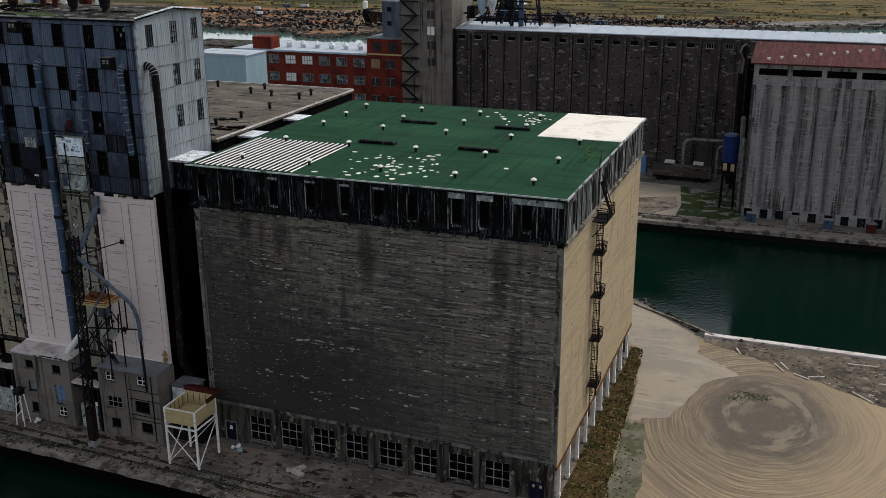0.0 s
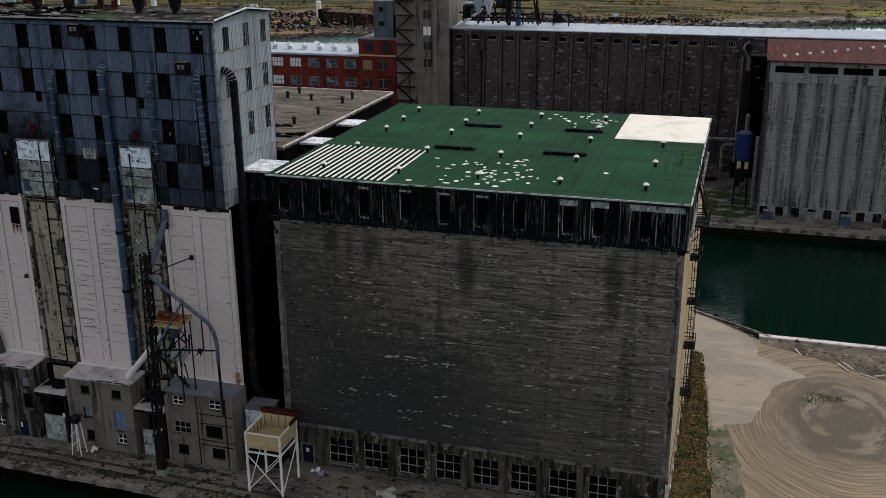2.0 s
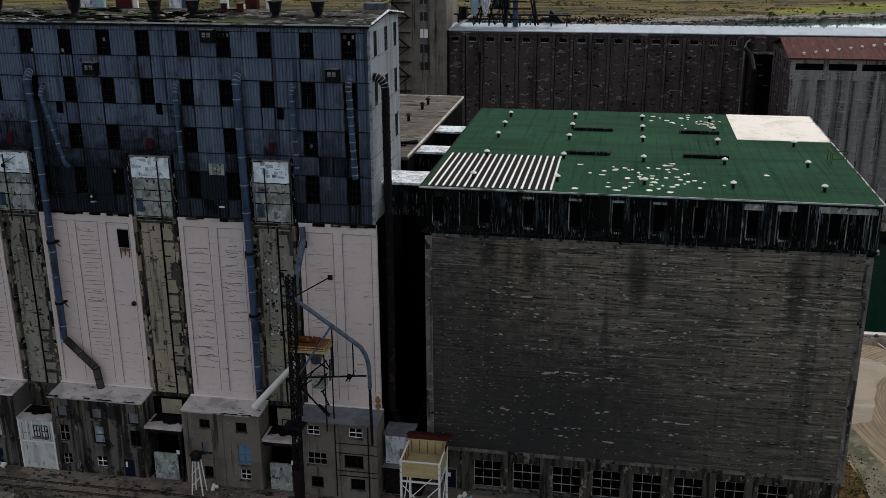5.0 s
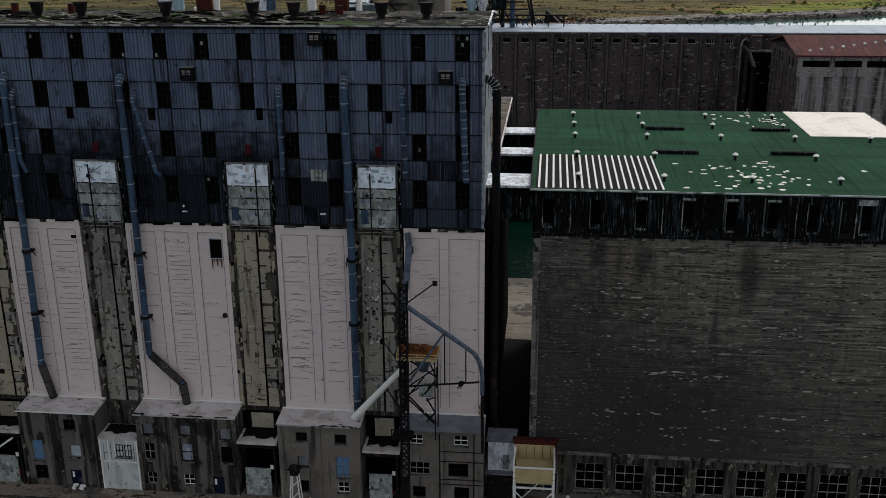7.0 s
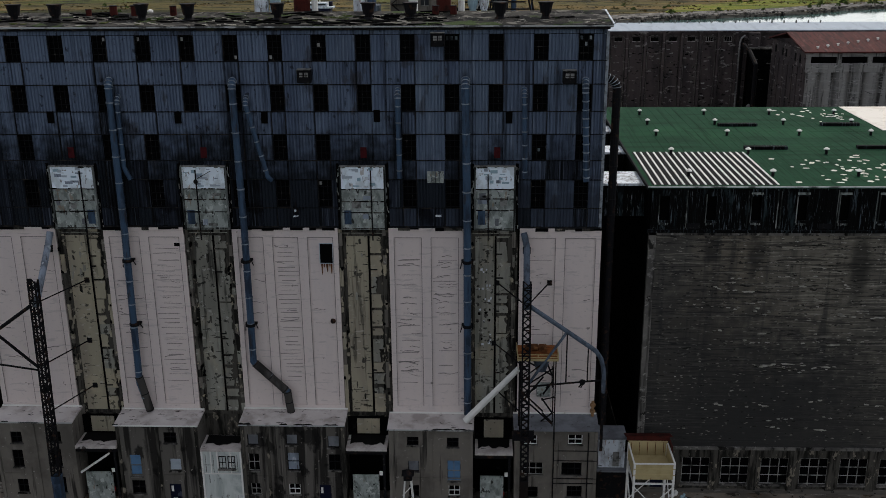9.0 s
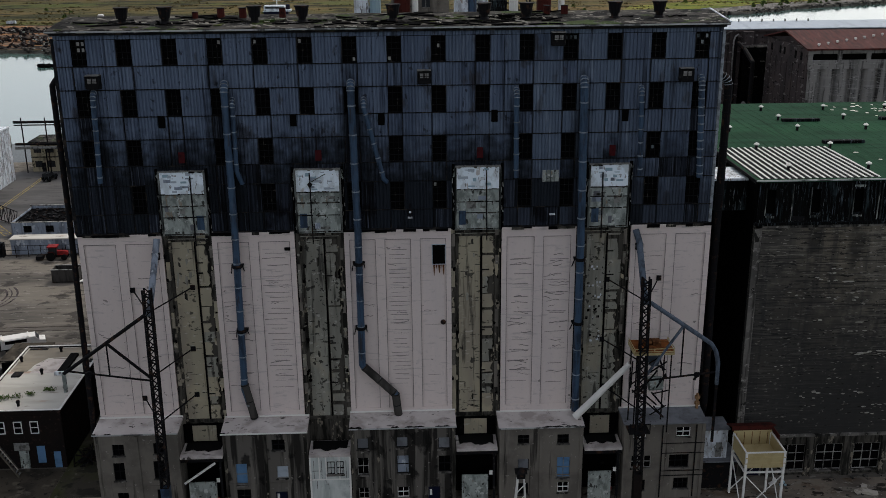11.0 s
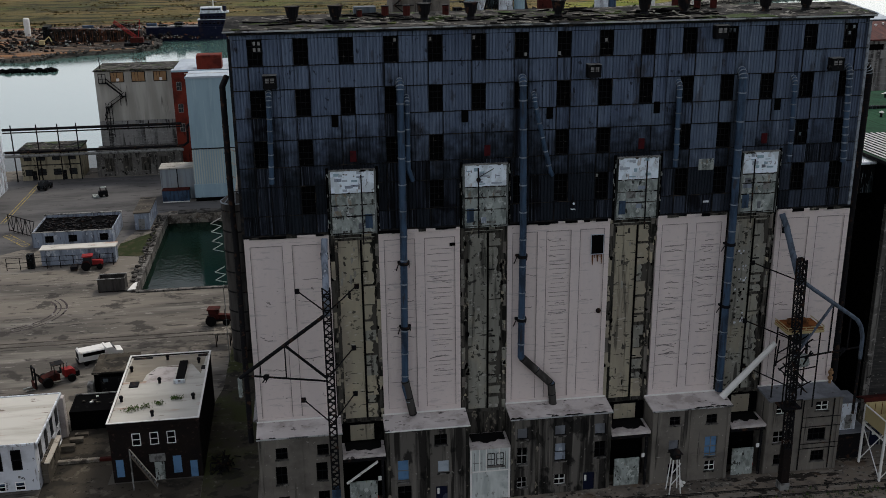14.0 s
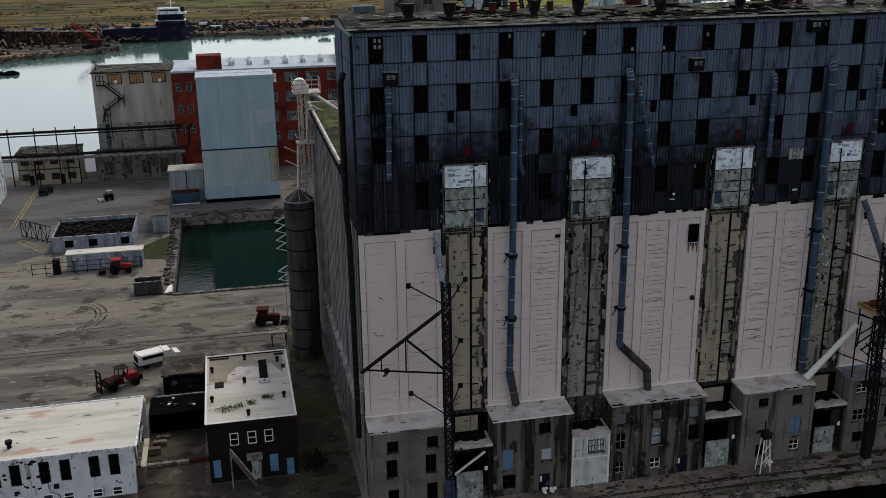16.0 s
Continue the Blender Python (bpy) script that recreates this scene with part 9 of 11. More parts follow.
    for at, turn, lab in (((-171.6, 179.0, 0), 5, "red farm tractor parked by the fence"), ((-146.4, 147.6, 0), -8, "small dark red tractor beside the silo")):
        canopy = M_RED_PAINT if turn == 5 else M_RED_RUST
        vehicle("tractor", at, turn, lab, "tractor", [
            ("hood", Geo().extrude([(.3, .9), (2.2, .9), (2.25, 1.4), (2.0, 1.62), (.3, 1.75)], "y", -.42, .42), M_RED_PAINT if turn == 5 else M_RED_RUST), ("cab", Geo().box(-1.2, .3, -.7, .7, 1.0, 2.5), M_GLASS if turn == 5 else M_RED_RUST), ("cab_roof", Geo().box(-1.4, .5, -.85, .85, 2.5, 2.75), canopy),
            ("axle", Geo().box(-1.2, 2.0, -.3, .3, .5, .9), M_BLACK_STEEL), ("exhaust", Geo().tube((1.2, .2, 1.6), (1.2, .2, 2.4), .05, 8), M_BLACK_STEEL), ("fender", Geo().extrude([(-1.6, 1.2), (-1.3, 1.75), (-.3, 1.75), (0, 1.2), (-.3, 1.65), (-1.3, 1.65)], "y", -1.15, -.72), M_RED_RUST), ("fender", Geo().extrude([(-1.6, 1.2), (-1.3, 1.75), (-.3, 1.75), (0, 1.2), (-.3, 1.65), (-1.3, 1.65)], "y", .72, 1.15), M_RED_RUST)] + [("wheel", wheel(-.8, y, .85, .45), M_TYRE) for y in (-.95, .95)] + [("wheel", wheel(1.6, y, .55, .35), M_TYRE) for y in (-.75, .75)]
            + [("implement", Geo().box(-3.6 if turn == 5 else 2.4, -2.4 if turn == 5 else 3.6, -.9, .9, .2, .9), M_BLACK_STEEL)])
    vehicle("jeep", (-193.6, 241.5, 0), 75, "dark green off-road car", "car", [
        ("body", Geo().box(-2.1, 2.1, -.9, .9, .6, 1.3), M_GALLERY), ("cabin", Geo().extrude([(-1.9, 1.3), (.7, 1.3), (.4, 2.0), (-1.8, 2.0)], "y", -.8, .8), M_GLASS), ("roof", Geo().box(-1.8, .4, -.8, .8, 2.0, 2.08), M_GALLERY)] + [("wheel", wheel(x, y, .42, .3), M_TYRE) for x in (-1.3, 1.3) for y in (-.85, .85)])
    vehicle("forklift", (-178.2, 232.0, 0), 20, "small dark forklift truck", "forklift", [
        ("body", Geo().box(-1.2, .8, -.6, .6, .5, 1.4), M_BLACK_STEEL), ("canopy", Geo().box(-.8, .6, -.6, .6, 2.2, 2.3), M_PALE_METAL), ("pillars", Geo().box(-.8, -.7, -.6, -.5, 1.4, 2.2).box(.5, .6, .5, .6, 1.4, 2.2).box(-.8, -.7, .5, .6, 1.4, 2.2).box(.5, .6, -.6, -.5, 1.4, 2.2), M_BLACK_STEEL), ("plough", Geo().box(-2.6, -1.3, -1.1, 1.1, .1, .5), M_PALE_METAL)]
        + [("wheel", wheel(x, y, .38, .25), M_TYRE) for x in (-.8, .5) for y in (-.6, .6)])


build_vehicles()


def build_yard_things():
    s = thing("portable_office", (-177, 197, 0), "pale blue portable office with a dark sunken roof", "shed")
    x0, x1, y0, y1 = -185.5, -170.0, 194.0, 206.0
    part("wall", Geo().box(x0, x1, y0, y0 + .25, 0, 3.0).box(x0, x0 + .25, y0 + .25, y1, 0, 3.0).box(x1 - .25, x1, y0 + .25, y1, 0, 3.0).box(x0 + .25, x1 - .25, y1 - .25, y1, 0, 3.3), M_DULL_BLUE, s)
    part("roof", Geo().box(x0 + .25, x1 - .25, y0 + .25, y1 - .25, 2.5, 2.7), M_COAL, s)
    part("coping", Geo().box(x0 - .1, x1 + .1, y0 - .1, y0 + .3, 3.0, 3.12), M_FRAME_PALE, s)
    part("coping", Geo().box(x0 - .1, x1 + .1, y1 - .3, y1 + .1, 3.3, 3.5), M_FRAME_PALE, s)
    for x in (-183, -178.5, -172.5):
        simple_window(s, x, x + 1.6, y0, .9, 2.3, M_FRAME_DARK, M_PANE_DARK)
    rnd = random.Random(14)
    g = Geo()
    for _ in range(160):
        g.obox(pose(rnd.uniform(x0 + 1, x1 - 1), rnd.uniform(y0 + 1, y1 - 1), 2.85, 0, 0, rnd.uniform(0, 90)), rnd.uniform(.1, .4), rnd.uniform(.1, .3), .15)
    solid("roof_litter", g, M_BLACK_STEEL, "dark litter on the sunken roof", "litter", kind="stuff")
    c = thing("long_container", (-174.2, 183, 0), "long pale blue container with a white roof", "container")
    part("body", Geo().box(-181, -167.5, 181.6, 184.2, .2, 3.2), M_DULL_BLUE, c)
    part("roof", Geo().box(-181.2, -167.3, 181.4, 184.4, 3.2, 3.4), M_ROOF_STAIN, c)
    c2 = thing("white_container", (-165, 208, 0), "white container on the slip edge", "container")
    part("body", Geo().box(-166.8, -163.8, 202, 214, .2, 3.8), M_DULL_BLUE, c2)
    part("roof", Geo().box(-167, -163.6, 201.8, 214.2, 3.8, 4.0), M_ROOF_BROWN, c2)
    part("door", Geo().box(-166.0, -164.8, 201.9, 202, .3, 2.6), M_FRAME_GREY, c2)
    f = thing("yard_fence", (-177, 180.5, 0), "dark steel yard fence", "fence")
    for k in range(9):
        x = -187 + k * 2.4
        part("post", Geo().box(x - .06, x + .06, 180.4, 180.5, 0, 2.4), M_BLACK_STEEL, f)
    for z in (.4, 1.4, 2.3):
        part("rail", Geo().box(-187, -167.6, 180.42, 180.48, z, z + .08), M_BLACK_STEEL, f)
    part("cabinet", Geo().box(-183.4, -182.2, 180.6, 181.8, 0, 2.8), M_GALLERY, f)
    gt = thing("yard_gate", (-190, 196, 0), "dark steel truss gate beside the portable office", "gate")
    for a, b in (((-193.2, 206.8), (-186.3, 200.2)),):
        for z in (.3, 3.6):
            part("chord", Geo().beam((*a, z), (*b, z), .14), M_BLACK_STEEL, gt)
        for k in range(6):
            f0, f1 = k / 6, (k + 1) / 6
            p0 = (a[0] + (b[0] - a[0]) * f0, a[1] + (b[1] - a[1]) * f0)
            p1 = (a[0] + (b[0] - a[0]) * f1, a[1] + (b[1] - a[1]) * f1)
            part("upright", Geo().beam((*p0, 0), (*p0, 3.7), .12), M_BLACK_STEEL, gt)
            part("diagonal", Geo().beam((*p0, .3 if k % 2 else 3.6), (*p1, 3.6 if k % 2 else .3), .1), M_BLACK_STEEL, gt)
    d = thing("dumpster", (-165.6, 166.5, 0), "grey steel open dumpster", "dumpster")
    part("front", Geo().box(-168, -163.4, 165.5, 165.65, .2, 2.4), M_SILO_STEEL, d)
    part("back", Geo().box(-168, -163.4, 168.0, 168.15, .2, 2.4), M_SILO_STEEL, d)
    part("side", Geo().box(-168, -167.85, 165.65, 168.0, .2, 2.4), M_SILO_STEEL, d)
    part("side", Geo().box(-163.55, -163.4, 165.65, 168.0, .2, 2.4), M_SILO_STEEL, d)
    part("base", Geo().box(-168, -163.4, 165.5, 168.1, 0, .2), M_BLACK_STEEL, d)
    part("rim", Geo().box(-168.1, -163.3, 165.4, 165.6, 2.4, 2.52), M_FRAME_PALE, d)
    part("rim", Geo().box(-168.1, -163.3, 168.05, 168.25, 2.4, 2.52), M_FRAME_PALE, d)
    for k in range(4):
        solid("plank", Geo().obox(pose(-162.6 + k * .25, 166.8, .3 + k * .05, 0, 0, 80 + k * 4), 1.8, .14, .06), M_WHITE_STEEL, "white plank beside the dumpster", "plank", "planks by the dumpster")
    for y in (143.3, 144.75):
        for d_ in (-.13, .1):
            solid("rail_groove", Geo().box(-420, -139.5, y + d_, y + d_ + .08, 0, .012), M_DARKBRICK, "dirt groove beside the yard rail", "groove", kind="structure")
        solid("rail_track", Geo().box(-420, -139.5, y - .04, y + .04, 0, .05), M_ROOF_BROWN, "rusty rail set in the yard", "rail", "rails in the yard")
    # slip walls
    w = Geo().box(-162.4, -161.5, 164.6, 212.4, -2.4, .25).box(-161.5, -140, 164.2, 165.0, -2.4, .25)
    solid("slip_wall", w, M_CONC, "crumbling concrete wall of the boat slip", "wall", kind="structure")
    g = Geo()
    for _ in range(200):
        g.ball((-162.2 + rnd.uniform(-1.2, .4), rnd.uniform(165, 212), rnd.uniform(0, .3)), rnd.uniform(.2, .5), 5, 3, .7)
    solid("slip_rocks", g, M_ROCK, "broken rocks along the slip wall", "rocks", kind="stuff")
    sg = Geo().prism([(-168.6, 186), (-163, 184.5), (-162.6, 201), (-168.6, 193.5)], 0, .05)
    solid("slip_grass", sg, mat("short_grass", (0.022, 0.030, 0.010), [((0.05, 0.045, 0.025), V(0.5), 0.48, 0.6, 0.8)], rough=1.0, bump=0.5), "dark green grass beside the slip", "grass", kind="structure")
    # rear of the slip
    b = Geo().box(-161.5, -138, 212.3, 215.1, -2.4, .25)
    solid("slip_head", b, M_COPING, "broken concrete head of the slip", "wall", kind="structure")
    g = Geo()
    for _ in range(40):
        x = rnd.uniform(-160, -141)
        g.box(x, x + rnd.uniform(.5, 2.5), 212.2 + rnd.uniform(0, 1), 214.2 + rnd.uniform(0, 1), .25, .3 + rnd.uniform(.05, .3))
    solid("slip_debris", g, M_ROCK, "timber and concrete debris at the slip head", "debris", kind="stuff")
    # foam line at the slip quay
    a = Geo()
    for _ in range(70):
        x, y = rnd.uniform(-159, -147), 165.3 + abs(rnd.gauss(0, .6))
        a.obox(pose(x, y, -1.78, 0, 0, rnd.uniform(0, 180)), rnd.uniform(.1, .5), .1, .03)
    solid("flotsam", a, M_WHITE_STEEL, "pale flotsam on the slip water", "flotsam", kind="stuff")
    # round silo fittings and the steel elevator tower
    s = [o for o in bpy.data.objects if o.name == "round_silo"][0]
    for z in range(2, 24, 3):
        part("hoop", Geo().tube((-141, 133.5, z), (-141, 133.5, z + .2), 2.18, 24), M_BLACK_STEEL, s)
    for z0 in (12.4, 17.0, 19.6):
        for z in (z0, z0 + 1.2):
            part("stair_flight", Geo().beam((-144.6, 132.0, z + .6), (-143.2, 132.6, z), .1).beam((-144.6, 132.0, z + .6), (-143.2, 132.6, z + 1.2), .1), M_WHITE_STEEL, s, "white zigzag stair brace")
    for z in (21.6, 17.4, 13.2):
        part("band", Geo().tube((-141, 133.5, z), (-141, 133.5, z + 1.0), 2.14, 24), M_SILO_STEEL, s)
    part("roof_edge", Geo().tube((-141, 133.5, 24.1), (-141, 133.5, 24.25), 2.2, 24), M_BAND, s)
    for q in range(8):
        a = 6.2832 * q / 8
        part("roof_rib", Geo().beam((-141 + 2.1 * math.cos(a), 133.5 + 2.1 * math.sin(a), 24.25), (-141 + .5 * math.cos(a), 133.5 + .5 * math.sin(a), 25.45), .09), M_BAND, s)
    part("ladder", Geo().box(-143.7, -143.64, 132.4, 132.46, 0, 12).box(-143.7, -143.64, 132.9, 132.96, 0, 12), M_FRAME_GREY, s)
    t = thing("bucket_tower", (-139.2, 141, 0), "beige steel bucket elevator tower with a railed head", "tower")
    part("lattice", Geo().lattice((-139.3, 141, 0), (-139.3, 141, 37.6), 1.1, 2.0, .06), M_TIMBER, t)
    part("leg_casing", Geo().box(-139.6, -139.2, 140.5, 140.9, 0, 38.2), M_TIMBER, t)
    part("leg_casing", Geo().box(-138.9, -138.5, 140.5, 140.9, 26, 38.2), M_TIMBER, t)
    part("head_platform", Geo().box(-140.5, -136.6, 139.4, 142.6, 37.9, 38.08), M_TIMBER, t)
    for z in (38.6, 39.2, 39.85):
        part("head_rail", Geo().box(-140.5, -136.6, 139.4, 139.46, z, z + .1).box(-140.5, -140.44, 139.46, 142.6, z, z + .1).box(-136.66, -136.6, 139.46, 142.6, z, z + .1), M_TIMBER, t)
    for x in (-140.5, -139.2, -137.9, -136.68):
        part("rail_post", Geo().box(x, x + .08, 139.4, 139.48, 38.08, 39.95), M_TIMBER, t)
    part("head_drum", Geo().tube((-139.4, 140.2, 39.0), (-139.4, 141.8, 39.0), .95, 16).box(-140.3, -138.2, 140.3, 141.7, 38.08, 39.0), M_WHITE_STEEL, t, "pale domed elevator head")
    part("spout", Geo().tube((-138.2, 141, 38.2), (-134.1, 140.6, 35.2), .2, 10), M_WHITE_STEEL, t)
    part("spout", Geo().tube((-138.3, 141, 37.6), (-139.0, 138.6, 31.2), .18, 10), M_TIMBER, t)
    part("cross_pipe", Geo().tube((-138.6, 140.4, 35.6), (-134.2, 140.2, 35.0), .12, 8).tube((-138.6, 140.4, 36.6), (-136.6, 140.2, 35.3), .1, 8), M_WHITE_STEEL, t)
    part("mid_platform", Geo().box(-140.4, -137.7, 139.6, 142.2, 30.6, 30.75), M_TIMBER, t)
    part("mid_rail", Geo().box(-140.4, -137.7, 139.6, 139.66, 31.6, 31.7).box(-140.4, -140.34, 139.6, 142.2, 31.6, 31.7), M_TIMBER, t)
    for z, l in ((29.0, 2.9), (27.0, 2.9), (24.8, 2.6)):
        part("brace_pipe", Geo().beam((-139.3 - l, 140.6, z + 1.2), (-139.3, 140.6, z - .3), .14), M_TIMBER, t)
    part("side_duct", Geo().tube((-140.2, 140.0, 30.6), (-140.9, 134.6, 25.2), .2, 8), M_TIMBER, t)
    # behind the brick office
    d = thing("dark_shed", (-159, 126, 0), "dark lean-to shed with a black flat roof", "shed")
    part("wall", Geo().box(-161.2, -155.8, 124.5, 130.4, 0, 3.2), M_COAL, d)
    part("shutter", Geo().box(-160.4, -156.4, 124.42, 124.5, 0, 2.6), M_FRAME_DARK, d)
    part("wall_sign", Geo().box(-160.0, -159.4, 124.36, 124.42, 1.9, 2.4), M_CLAD_DARK, d)
    part("roof_frame", Geo().box(-161.3, -155.7, 124.2, 124.3, 3.2, 3.44).box(-161.4, -161.3, 124.2, 130.6, 3.2, 3.44), M_PILASTER, d)
    part("roof", Geo().box(-161.3, -155.7, 124.3, 130.6, 3.2, 3.4), M_OFFICE_DIRT, d)
    part("lean_shelf", Geo().box(-162.0, -161.2, 123.4, 124.6, 0, 2.2), M_FRAME_GREY, d)
    # black roof and boards added for a dark area of unclear form
    lt = thing("lean_to_roof", (-159.3, 113, 0), "black lean-to filling the dark area between the yard offices", "lean-to")
    part("roof", Geo().extrude([(114.6, 2.6), (119.0, 2.8), (119.0, 2.65), (114.6, 2.45)], "x", -162.5, -155.3), M_COAL, lt)
    part("rear_board", Geo().box(-162.6, -155.2, 119.0, 119.15, 0, 2.95), M_FRAME_PALE, lt)
    part("front_board", Geo().box(-162.5, -155.3, 114.6, 114.7, 0, 2.45), M_COAL, lt)
    for k in range(8):
        rk = random.Random(k + 70)
        part("roof_scrap", Geo().obox(pose(rk.uniform(-161.5, -156.5), rk.uniform(115.0, 118.5), 2.8, 0, 0, rk.uniform(0, 90)), rk.uniform(.1, .3), rk.uniform(.08, .2), .08), M_WHITE_STEEL if k % 3 == 0 else M_PILASTER, lt)
    # dark ground patch where the elevator's shadow falls
    solid("alley_ground", Geo().prism([(-144.9, 94), (-138.5, 94), (-138.5, 150), (-143.4, 150), (-144.0, 124), (-145.0, 119)], 0, .03), M_ALLEY, "mossy dirt beside the elevator end wall, darkened for its shadow", "ground", kind="structure")
    solid("office_ground", Geo().prism([(-163.1, 94), (-144.95, 94), (-144.95, 100.5), (-155.7, 100.5), (-155.7, 125), (-163.1, 125)], 0, .025), M_OFFICE_DIRT, "dark dirt round the yard offices", "ground", kind="structure")
    f = solid("low_wall", Geo().box(-162.9, -157.6, 106.0, 106.5, 0, .4), M_COPING, "low pale concrete kerb beside the office", "kerb")
    solid("low_wall", Geo().box(-157.58, -155.1, 106.05, 106.5, 0, .4), M_RED_RUST, "low red-painted kerb beside the office", "kerb")
    for k, (x, y) in enumerate(((-160.9, 113.0), (-161.2, 111.4), (-161.8, 109.4))):
        solid("timber_block", Geo().box(x - .8, x + .8, y - .35, y + .35, 0, .4 + k * .2), M_ROOF_BROWN, "brown timber block lying by the office", "timber", "timber by the office")
    for k in range(10):
        x, y = rnd.uniform(-162.5, -156.5), rnd.uniform(118.8, 123.2)
        solid("scrap_item", Geo().obox(pose(x, y, .4, rnd.uniform(0, 20), 0, rnd.uniform(0, 90)), rnd.uniform(.3, .9), rnd.uniform(.2, .6), .4), M_PILASTER, "dark scrap lying beside the yard office", "scrap", "scrap by the office")
    tb = thing("pale_table", (-144.6, 139.4, 0), "pale tank top on dark legs by the silo", "table")
    part("top", Geo().box(-146.2, -143.6, 138, 140.6, 2.0, 2.3), M_COPING, tb)
    for x in (-146, -143.9):
        for y in (138.2, 140.4):
            part("leg", Geo().box(x, x + .15, y, y + .15, 0, 2), M_BLACK_STEEL, tb)
    g = Geo()
    for _ in range(40):
        g.tube((-142.6 + rnd.gauss(0, .9), 102.5 + rnd.gauss(0, 1.2), .1), (-142.6 + rnd.gauss(0, .9), 102.5 + rnd.gauss(0, 1.2), rnd.uniform(.3, 1.8)), .08, 5)
    solid("pipe_scrap", g, M_BLACK_STEEL, "tangled dark pipe scrap by the wall", "scrap", kind="stuff")
    ms = Geo().prism([(-137.7, 108), (-134.8, 110), (-134.5, 131), (-135.3, 146), (-137.7, 146)], 35.35, 35.42)
    solid("roof_moss", ms, M_MOSS, "bright moss on the bin house roof edge", "moss", kind="structure")
    for x in (-196.72, -196.02):
        solid("yellow_line", Geo().box(x, x + .22, 213, 247, 0, .012), M_YELLOW_LINE, "worn yellow painted line on the yard", "road marking", kind="structure")
    solid("yellow_line", Geo().box(-206, -196.8, 212.6, 212.85, 0, .012), M_YELLOW_LINE, "worn yellow painted line on the yard", "road marking", kind="structure")
    hatch = Geo()
    for u in (0.0, 1.5):
        hatch.beam((-193.6 + u * .8, 203.2 + u * .6, .006), (-187.6 + u * .8, 195.0 + u * .6, .006), .18, .012)
    for k in range(9):
        px0, py0 = -193.6 + 6.0 * k / 8, 203.2 - 8.2 * k / 8
        hatch.beam((px0, py0, .006), (px0 + 1.2, py0 + .9, .006), .18, .012)
    solid("yellow_hatching", hatch, M_YELLOW_LINE, "worn yellow hatched marking on the yard", "road marking", kind="structure", at=(-190, 199, 0))
    # wheel marks on the yard
    for r, w in ((8.5, .35), (10.2, .35), (9.2, .2)):
        pts_o = [(-182 + r * math.cos(a), 158 + r * .9 * math.sin(a)) for a in [math.radians(-70 + 6 * k) for k in range(19)]]
        pts_i = [(-182 + (r - w) * math.cos(a), 158 + (r - w) * .9 * math.sin(a)) for a in [math.radians(-70 + 6 * k) for k in range(19)]]
        solid("wheel_mark", Geo().prism(pts_o + pts_i[::-1], 0, .012), M_DARKBRICK, "dark curved wheel mark on the yard", "mark", kind="structure")


build_yard_things()


# ---- east quay and far shore ----
PIPE_X, PIPE_Z = -30.4, 9.7


